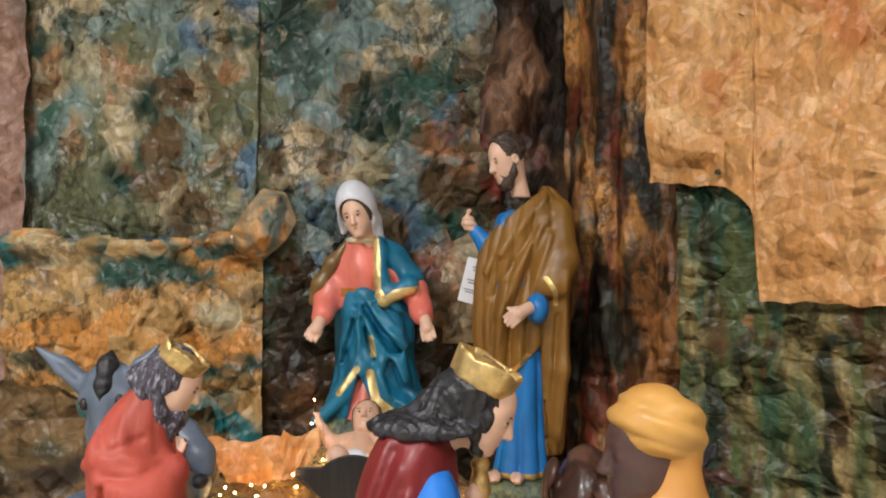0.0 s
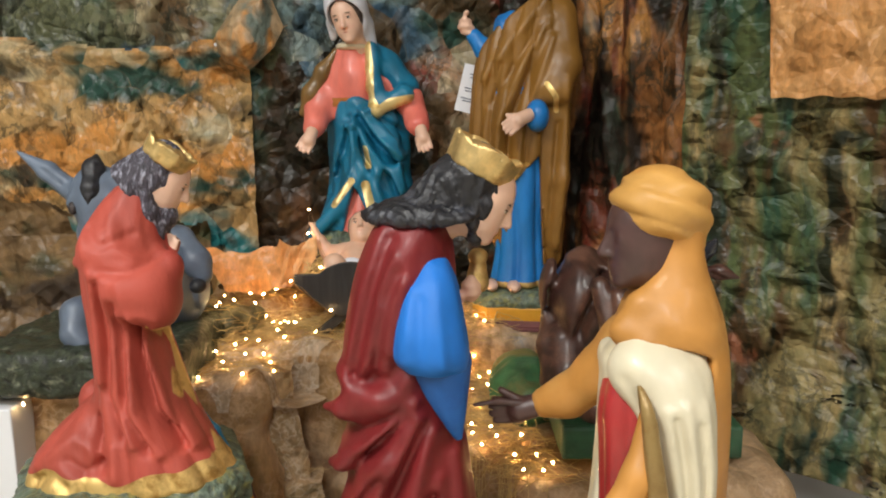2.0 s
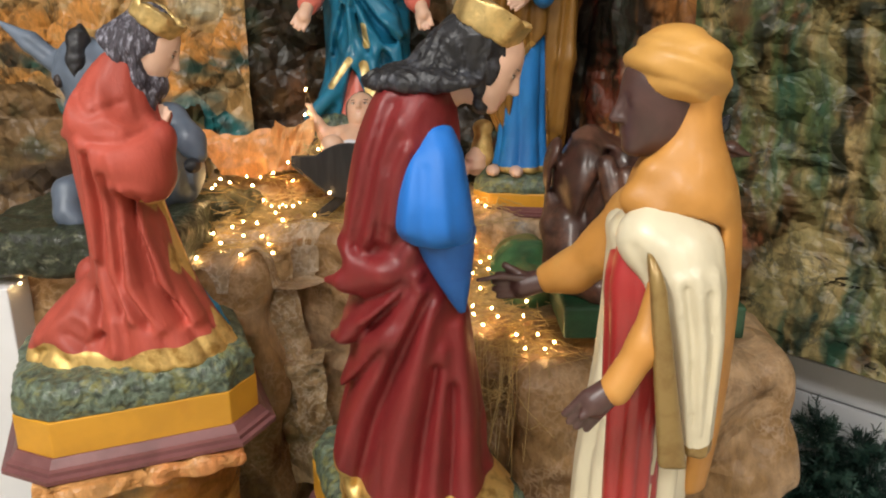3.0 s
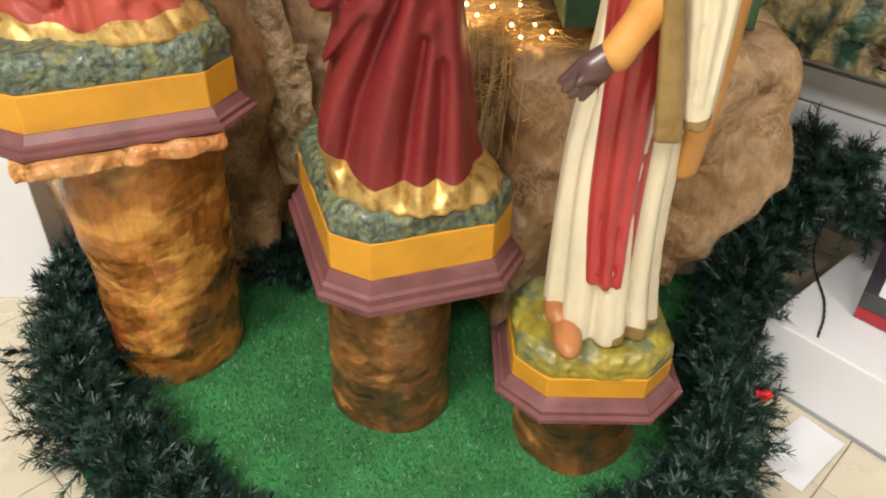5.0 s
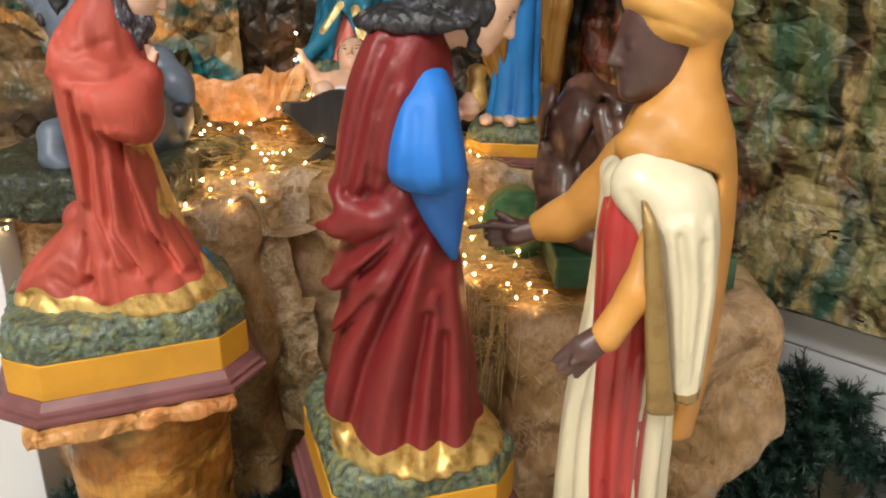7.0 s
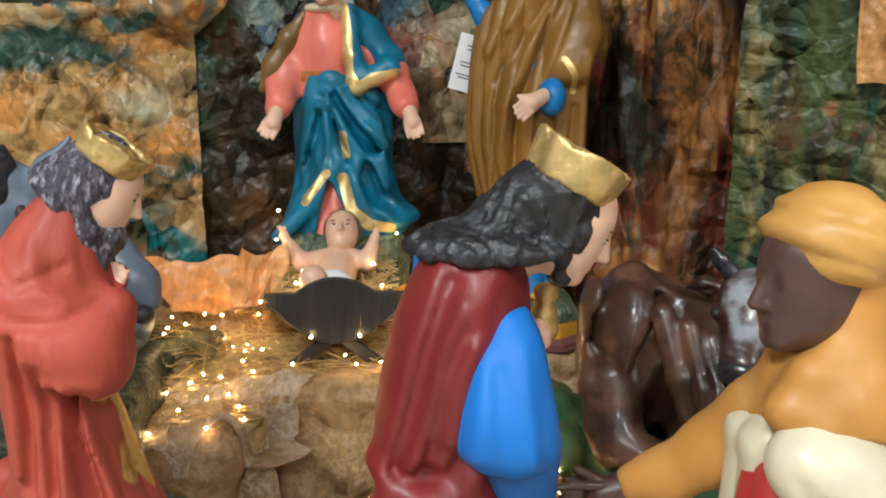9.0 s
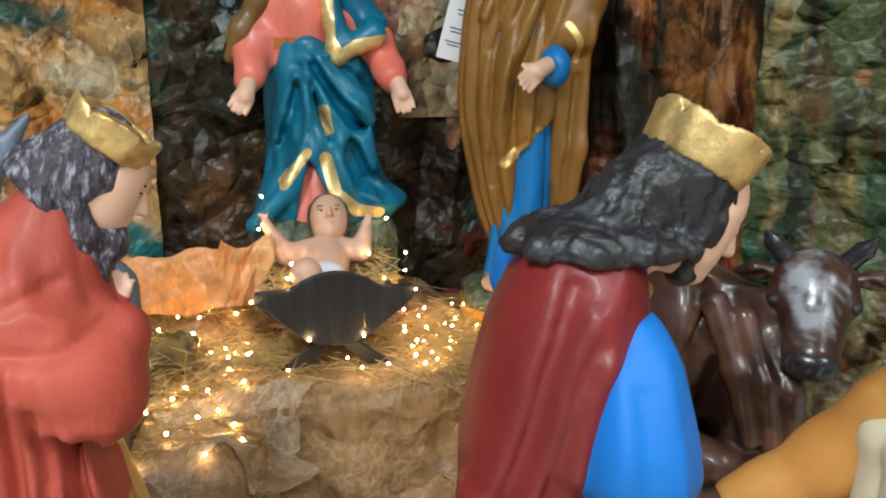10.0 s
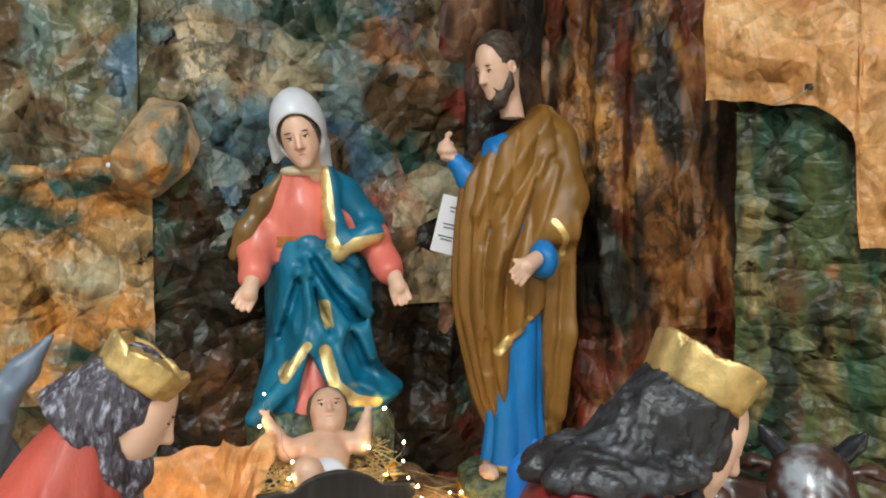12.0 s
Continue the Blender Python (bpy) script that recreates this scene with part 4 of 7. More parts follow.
def hand_field(wrist, palm, tips, r=0.011, thumb=None):
    """A simple hand: palm and four fingers that fan to the tips."""
    w, p, t = (np.array(a, float) for a in (wrist, palm, tips))
    f = t - p
    side = np.cross(f, p - w + np.array([0.013, 0.021, 0.005]))
    side = np.cross(f, (0, 1, 0)) if np.linalg.norm(np.cross(f, (0, 1, 0))) > 1e-4 else np.cross(f, (1, 0, 0))
    side = side / np.linalg.norm(side)

    def field(P):
        d = cap(P, w, p, r * 1.7, r * 1.9)
        for k, q in enumerate((-1.5, -0.5, 0.5, 1.5)):
            d = smin(d, cap(P, p + side * q * r * 0.95, t + side * q * r * 1.15 - f * (0.12 * abs(q)), r * 0.72, r * 0.5), 0.004)
        if thumb is not None:
            d = smin(d, cap(P, w * 0.4 + p * 0.6, thumb, r * 0.85, r * 0.55), 0.006)
        return d

    return field


def box_of(*pts, pad=0.06):
    a = np.array(pts, float)
    return a.min(0) - pad, a.max(0) + pad


def crown_field(c, up, r0, r1, h, peaks, dip):
    T = facing(np.cross(np.cross(up, (1, 0.2, 0)), up) * 1.0, up)
    c = np.array(c, float)

    def f(P):
        q = [P[i] - c[i] for i in range(3)]
        L = [T[0][i] * q[0] + T[1][i] * q[1] + T[2][i] * q[2] for i in range(3)]
        rr, th = np.hypot(L[0], L[1]), np.arctan2(L[0], L[1])
        rad = r0 + (r1 - r0) * (L[2] / h + 0.5)
        top = L[2] - h / 2 - dip * np.cos(peaks * th)
        d = smax(rr - rad, np.maximum(top, -h / 2 - L[2]), 0.004)
        d = smax(d, -smax(rr - rad + 0.008, 0.2 * h - L[2], 0.004), 0.003)
        d = np.minimum(d, ell(L, (0, 0, h * 0.1), (r0 * 0.8, r0 * 0.8, h * 0.42)))
        return d * 0.9 + 0.0012 * np.sin(th * 9) * (np.abs(L[2]) < h / 2)

    return f


# ---- woman kneeling in coral and teal ----
def statue_mother():
    g = []
    skirt_rows = [(1.27, -0.25, 2.71, 0.165, 0.15), (1.31, -0.245, 2.71, 0.160, 0.15), (1.38, -0.24, 2.72, 0.140, 0.13), (1.46, -0.243, 2.73, 0.128, 0.12), (1.56, -0.245, 2.735, 0.130, 0.11), (1.65, -0.25, 2.73, 0.122, 0.10), (1.70, -0.26, 2.73, 0.10, 0.085)]

    def skirt(P):
        d = loft(P, skirt_rows, [(6, 0.010, 0.006, 0.6, 5, 0.8), (11, 0.003, 0.002, 1.9, -9, 0.7)])
        d = smin(d, chain(P, [(-0.29, 2.61, 1.62, 0.02), (-0.25, 2.60, 1.48, 0.02), (-0.33, 2.585, 1.36, 0.022), (-0.415, 2.58, 1.275, 0.022)], 0.02), 0.022)
        d = smin(d, chain(P, [(-0.23, 2.62, 1.66, 0.016), (-0.16, 2.60, 1.56, 0.018), (-0.135, 2.60, 1.42, 0.016)], 0.02), 0.02)
        d = smin(d, chain(P, [(-0.25, 2.61, 1.60, 0.014), (-0.215, 2.59, 1.47, 0.018), (-0.21, 2.575, 1.34, 0.016)], 0.02), 0.02)
        d = smin(d, ell(P, (-0.12, 2.68, 1.315), (0.085, 0.10, 0.035)), 0.04)
        d = smin(d, ell(P, (-0.275, 2.645, 1.69), (0.03, 0.02, 0.022)), 0.01)
        for pts, hgt, wid in (([(-0.262, 1.67), (-0.20, 1.575), (-0.125, 1.52)], 0.015, 0.012), ([(-0.268, 1.64), (-0.215, 1.56), (-0.15, 1.50)], -0.018, 0.011), ([(-0.272, 1.63), (-0.235, 1.55), (-0.165, 1.47), (-0.13, 1.40)], 0.014, 0.013), ([(-0.275, 1.60), (-0.255, 1.52), (-0.195, 1.42), (-0.15, 1.36)], -0.016, 0.012), ([(-0.23, 1.655), (-0.15, 1.61), (-0.12, 1.59)], -0.014, 0.010), ([(-0.285, 1.65), (-0.282, 1.54), (-0.295, 1.46)], 0.012, 0.011), ([(-0.295, 1.64), (-0.318, 1.54), (-0.345, 1.45)], -0.015, 0.011), ([(-0.305, 1.62), (-0.348, 1.53), (-0.36, 1.47)], 0.011, 0.013), ([(-0.33, 1.53), (-0.305, 1.45), (-0.335, 1.38)], 0.009, 0.012), ([(-0.37, 1.60), (-0.375, 1.48), (-0.37, 1.40)], -0.010, 0.012), ([(-0.215, 1.46), (-0.18, 1.36), (-0.12, 1.325)], 0.013, 0.014), ([(-0.17, 1.45), (-0.145, 1.38), (-0.11, 1.34)], -0.012, 0.010)):
            d = d - ridge(P, pts, hgt, wid, 2.72)
        # parted in front over the gown
        w = np.clip((1.43 - P[2]) / 0.15, 0, 1)
        notch = smax(np.abs(P[0] + 0.285 - 0.02 * w) - 0.055 * w, P[1] - 2.63, 0.01)
        return smax(d, -np.where(P[2] < 1.43, notch, 0.05), 0.008)

    def skirt_trim(P):
        t = 0.011 - np.minimum(np.minimum(polyline(P[0], P[2], [(-0.245, 1.545), (-0.235, 1.49)]), polyline(P[0], P[2], [(-0.345, 1.37), (-0.288, 1.445)])),
                               polyline(P[0], P[2], [(-0.245, 1.43), (-0.225, 1.35), (-0.175, 1.305), (-0.12, 1.295)]) - 0.004)
        return np.where(P[1] < 2.68, t, -1)

    g.append((skirt, (-0.50, 2.50, 1.25), (0.0, 2.92, 1.74), 0.0065, teal_mantle, skirt_trim))
    g.append((lambda P: loft(P, [(1.265, -0.275, 2.655, 0.075, 0.085), (1.35, -0.275, 2.665, 0.055, 0.07), (1.45, -0.265, 2.68, 0.03, 0.05)], [(7, 0.006, 0.003, 0, 2, 0.8)]), (-0.42, 2.5, 1.25), (-0.15, 2.8, 1.47), 0.0065, pink_robe, None))

    def torso(P):
        d = loft(P, [(1.64, -0.27, 2.735, 0.105, 0.085), (1.70, -0.275, 2.73, 0.102, 0.085), (1.78, -0.28, 2.725, 0.100, 0.086), (1.83, -0.285, 2.722, 0.082, 0.070), (1.875, -0.288, 2.70, 0.046, 0.048)], [(6, 0.006, 0.003, 1.0, 3, 0.9)])
        d = smin(d, chain(P, [(-0.345, 2.73, 1.795, 0.036), (-0.400, 2.70, 1.69, 0.042), (-0.412, 2.64, 1.615, 0.038)], 0.03) + 0.003 * np.sin(70 * P[2] + 40 * P[0]), 0.03)
        return smin(d, chain(P, [(-0.205, 2.73, 1.795, 0.036), (-0.105, 2.70, 1.69, 0.042), (-0.075, 2.635, 1.615, 0.038)], 0.03) + 0.003 * np.sin(70 * P[2] - 40 * P[0]), 0.03)

    g.append((torso, (-0.52, 2.52, 1.54), (0.03, 2.88, 1.90), 0.0065, pink_robe, lambda P: np.where(np.abs(P[0] + 0.31) < 0.045, 0.014 - np.abs(P[2] - 1.692), -1)))

    def mantle(P):
        d = chain(P, [(-0.232, 2.72, 1.862, 0.034), (-0.185, 2.72, 1.81, 0.046), (-0.120, 2.71, 1.735, 0.050)], 0.04)
        d = smin(d, chain(P, [(-0.225, 2.665, 1.86, 0.025), (-0.215, 2.64, 1.74, 0.028), (-0.205, 2.63, 1.665, 0.022)], 0.02), 0.03)
        d = smin(d, chain(P, [(-0.205, 2.635, 1.675, 0.025), (-0.12, 2.64, 1.715, 0.035)], 0.02), 0.03)
        d = smin(d, ell(P, (-0.27, 2.78, 1.72), (0.135, 0.07, 0.155)), 0.04)
        d = smin(d, chain(P, [(-0.345, 2.75, 1.84, 0.030), (-0.405, 2.76, 1.74, 0.036), (-0.43, 2.75, 1.66, 0.028)], 0.03), 0.03)
        return d + 0.004 * np.abs(np.sin(40 * P[0] + 30 * P[2]))

    g.append((mantle, (-0.52, 2.55, 1.50), (0.03, 2.90, 1.95), 0.0065, teal_mantle,
              lambda P: np.where(P[1] < 2.70, 0.019 - polyline(P[0], P[2], [(-0.245, 1.875), (-0.235, 1.80), (-0.232, 1.70), (-0.205, 1.655), (-0.16, 1.685), (-0.10, 1.695), (-0.05, 1.70)]), -1)))
    g.append((lambda P: chain(P, [(-0.34, 2.685, 1.855, 0.012), (-0.385, 2.685, 1.79, 0.022), (-0.425, 2.685, 1.72, 0.026), (-0.455, 2.70, 1.66, 0.016)], 0.03), (-0.5, 2.6, 1.6), (-0.28, 2.8, 1.92), 0.006, olive_lining, None))
    heads, local = head_groups((-0.295, 2.635, 1.953), (-0.16, -1, -0.30), 0.87, skin, up=(-0.22, 0, 1), wide=0.97)
    g += heads
    c = np.array((-0.295, 2.635, 1.953))

    def veil(P):
        L = local(P)
        d = ell(L, (0, -0.018, 0.026), (0.080, 0.090, 0.108)) * 0.86
        d = smin(d, chain(P, [(-0.252, 2.69, 1.93, 0.036), (-0.230, 2.70, 1.870, 0.022)], 0.03), 0.03)
        d = smin(d, chain(P, [(-0.345, 2.69, 1.94, 0.026), (-0.35, 2.70, 1.90, 0.012)], 0.03), 0.03)
        inner = np.maximum(ell(L, (0, 0.03, -0.015), (0.066, 0.09, 0.090)), -L[1]) * 0.86
        return smax(d, -inner, 0.008)

    g.append((veil, c - 0.16, c + 0.16, 0.005, veil_white, None))

    def hair(P):
        L = local(P)
        d = ell(L, (0, -0.005, 0.012), (0.062, 0.072, 0.082)) * 0.86
        return smax(d, -ell(L, (0, 0.06, -0.014), (0.053, 0.075, 0.078)) * 0.86, 0.005)

    g.append((hair, c - 0.12, c + 0.12, 0.0045, hair_brown, None))
    g.append((lambda P: np.abs(ell(P, (-0.288, 2.69, 1.868), (0.050, 0.053, 0.012))) - 0.0038, (-0.37, 2.6, 1.84), (-0.2, 2.78, 1.9), 0.0045, cream_robe, None))
    for w, p, t, th in (((-0.415, 2.615, 1.60), (-0.424, 2.595, 1.573), (-0.445, 2.58, 1.538), (-0.45, 2.60, 1.572)), ((-0.068, 2.61, 1.605), (-0.062, 2.595, 1.578), (-0.050, 2.58, 1.536), (-0.075, 2.585, 1.555))):
        lo, hi = box_of(w, p, t, pad=0.045)
        g.append((hand_field(w, p, t, 0.0115, th), lo, hi, 0.004, skin, None))
    statue("kneeling_woman_statue", g, (-0.25, 2.71, 1.27), "painted kneeling woman statue, teal mantle over coral robe, white veil", "statue")


# ---- standing bearded man ----
def statue_father():
    g = []
    g.append((lambda P: loft(P, [(1.10, 0.245, 2.60, 0.085, 0.08), (1.2, 0.25, 2.61, 0.072, 0.07), (1.5, 0.25, 2.62, 0.085, 0.075), (1.8, 0.245, 2.63, 0.090, 0.075), (1.90, 0.257, 2.635, 0.066, 0.058), (1.955, 0.262, 2.635, 0.03, 0.03)], [(7, 0.009, 0.003, 0.4, 1, 0.8)]),
              (0.08, 2.46, 1.08), (0.42, 2.78, 2.06), 0.0065, blue_robe, lambda P: np.where(P[2] < 1.125, 0.01, -1)))
    rows = [(1.16, 0.30, 2.66, 0.08, 0.07), (1.24, 0.280, 2.645, 0.105, 0.085), (1.4, 0.260, 2.635, 0.132, 0.095), (1.55, 0.25, 2.63, 0.148, 0.10), (1.68, 0.255, 2.63, 0.150, 0.10), (1.8, 0.265, 2.63, 0.148, 0.098), (1.92, 0.275, 2.635, 0.125, 0.088), (2.0, 0.29, 2.635, 0.095, 0.07), (2.045, 0.30, 2.64, 0.05, 0.05)]

    def cloak(P):
        d = loft(P, rows, [(17, 0.012, 0.007, 0.3, 1.4, 0.6), (7, 0.006, 0.004, 1.2, -2, 0.8)])
        # drawn across the chest from the far shoulder
        for pts, hgt, wid in (([(0.33, 2.01), (0.22, 1.88), (0.13, 1.76)], 0.012, 0.018), ([(0.34, 1.97), (0.24, 1.82), (0.15, 1.68)], -0.008, 0.010), ([(0.35, 1.95), (0.25, 1.78), (0.17, 1.62)], 0.010, 0.016)):
            d = d - ridge(P, pts, hgt, wid, 2.60)
        # over the bent arm
        d = smin(d, chain(P, [(0.37, 2.60, 1.95, 0.05), (0.375, 2.56, 1.80, 0.052), (0.345, 2.53, 1.72, 0.045)], 0.03), 0.03)
        d = smin(d, chain(P, [(0.37, 2.56, 1.70, 0.025), (0.365, 2.56, 1.45, 0.03), (0.35, 2.58, 1.25, 0.02)], 0.03), 0.025)
        for pts, hgt, wid in (([(0.335, 1.97), (0.20, 1.72), (0.15, 1.45)], 0.009, 0.012), ([(0.32, 1.90), (0.22, 1.66), (0.19, 1.42)], -0.009, 0.010), ([(0.34, 1.88), (0.25, 1.64), (0.235, 1.48)], 0.009, 0.012), ([(0.16, 1.80), (0.12, 1.60), (0.13, 1.36)], -0.009, 0.009), ([(0.18, 1.80), (0.155, 1.62), (0.16, 1.36)], -0.009, 0.009), ([(0.28, 1.84), (0.21, 1.60), (0.205, 1.45)], -0.008, 0.008), ([(0.36, 1.62), (0.345, 1.40), (0.335, 1.22)], -0.012, 0.010), ([(0.385, 1.75), (0.385, 1.45), (0.37, 1.22)], 0.010, 0.014)):
            d = d - ridge(P, pts, hgt, wid, 2.60)
        # opened below over the gown and at the neck
        z = P[2]
        lo, hi = np.interp(z, [1.1, 1.25, 1.44, 1.52], [0.16, 0.205, 0.225, 0.30]), np.interp(z, [1.1, 1.3, 1.52], [0.33, 0.315, 0.305])
        gap = np.maximum(np.maximum(lo - P[0], P[0] - hi), np.maximum(P[1] - 2.62, z - 1.52))
        d = smax(d, -gap, 0.008)
        neck = np.maximum(P[0] - np.interp(z, [1.80, 1.85, 1.916, 2.03], [0.08, 0.118, 0.170, 0.315]), 1.78 - z)
        d = smax(d, -neck, 0.01)
        return smax(d, 1.18 + 0.05 * np.sin(30 * P[0]) + 0.12 * np.clip((0.22 - P[0]) / 0.1, 0, 1) - z, 0.01)

    def cloak_trim(P):
        x, y, z = P
        t = np.where(y < 2.56, 0.008 - polyline(x, z, [(0.318, 1.74), (0.345, 1.70), (0.352, 1.66)]), -1)
        return np.maximum(t, np.where(y < 2.58, 0.013 - polyline(x, z, [(0.185, 1.415), (0.235, 1.455), (0.262, 1.49)]), -1))

    g.append((cloak, (0.04, 2.44, 1.12), (0.47, 2.78, 2.08), 0.0055, brown_cloak, cloak_trim))
    # sleeves, raised fist, lowered hand
    g.append((lambda P: np.minimum(chain(P, [(0.175, 2.64, 1.80, 0.034), (0.138, 2.64, 1.850, 0.030), (0.103, 2.64, 1.893, 0.024)], 0.02), smax(ell(P, (0.292, 2.515, 1.645), (0.036, 0.05, 0.05)), -ell(P, (0.255, 2.47, 1.64), (0.025, 0.03, 0.03)), 0.006)),
              (0.02, 2.44, 1.57), (0.36, 2.72, 1.98), 0.005, blue_robe, None))
    g.append((lambda P: smin(smin(ell(P, (0.076, 2.64, 1.925), (0.024, 0.024, 0.026)), cap(P, (0.072, 2.628, 1.945), (0.080, 2.622, 1.966), 0.009, 0.007), 0.006), cap(P, (0.08, 2.64, 1.92), (0.102, 2.64, 1.895), 0.017, 0.018), 0.008) + 0.002 * np.sin(300 * P[2]), (0.01, 2.57, 1.85), (0.14, 2.71, 2.0), 0.004, skin, None))
    lo, hi = box_of((0.262, 2.49, 1.65), (0.18, 2.43, 1.59), pad=0.05)
    g.append((hand_field((0.270, 2.495, 1.65), (0.228, 2.462, 1.632), (0.186, 2.437, 1.600), 0.0115, (0.195, 2.455, 1.648)), lo, hi, 0.004, skin, None))
    c = np.array((0.203, 2.600, 2.133))
    heads, local = head_groups(c, (-0.84, -0.46, -0.44), 0.90, skin, lips=False, neck=(0.262, 2.63, 1.97), wide=0.92)
    g += heads

    def hair(P):
        L = local(P)
        d = ell(L, (0, -0.014, 0.026), (0.064, 0.078, 0.078)) + 0.006 * np.abs(np.sin(70 * L[1] + 8 * np.sin(60 * L[2]) + 30 * L[2])) - 0.002
        # cropped at the nape
        d = smax(d, -0.030 - 0.5 * (L[1] + 0.02) - L[2], 0.010)
        d = smax(d, -ell([np.abs(L[0]), L[1], L[2]], (0.062, 0.004, -0.012), (0.022, 0.020, 0.026)), 0.006)
        return smax(d, -ell(L, (0, 0.088, 0.008), (0.062, 0.088, 0.090)), 0.008) * 0.92

    def beard(P):
        L = local(P)
        m = [np.abs(L[0]), L[1], L[2]]
        d = smin(ell(L, (0, 0.040, -0.078), (0.034, 0.030, 0.036)), chain(m, [(0.052, 0.010, -0.020, 0.009), (0.044, 0.022, -0.05, 0.016), (0.015, 0.043, -0.078, 0.022)], 0.012), 0.015)
        d = smin(d, chain(m, [(0.003, 0.067, -0.033, 0.0065), (0.019, 0.058, -0.043, 0.0075), (0.026, 0.046, -0.060, 0.008)], 0.006), 0.008)
        return d + 0.002 * np.abs(np.sin(120 * L[0] + 60 * L[2]))

    g.append((lambda P: smin(ell(P, (0.215, 2.610, 1.905), (0.056, 0.046, 0.060)), ell(P, (0.245, 2.635, 1.940), (0.046, 0.040, 0.024)), 0.02) + 0.0025 * np.sin(120 * P[0] + 40 * P[2]), (0.13, 2.52, 1.84), (0.33, 2.70, 2.02), 0.005, blue_robe, None))
    g.append((hair, c - 0.15, c + 0.15, 0.0045, hair_brown, None))

    def ears(P):
        L = local(P)
        m = [np.abs(L[0]), L[1], L[2]]
        return smax(ell(m, (0.056, -0.002, -0.006), (0.010, 0.014, 0.022)), -ell(m, (0.064, 0.002, -0.004), (0.006, 0.008, 0.013)), 0.003)

    g.append((ears, c - 0.11, c + 0.11, 0.004, skin, None))
    g.append((beard, c - 0.15, c + 0.15, 0.0042, hair_brown, None))
    g.append((lambda P: np.minimum(ell(P, (0.155, 2.535, 1.112), (0.022, 0.045, 0.018)), ell(P, (0.225, 2.515, 1.112), (0.022, 0.045, 0.018))) + 0.001 * np.sin(400 * P[0]), (0.1, 2.44, 1.08), (0.27, 2.61, 1.15), 0.005, skin, None))
    statue("standing_man_statue", g, (0.25, 2.61, 1.10), "painted bearded man statue in bronze-gold cloak over bright blue robe", "statue")


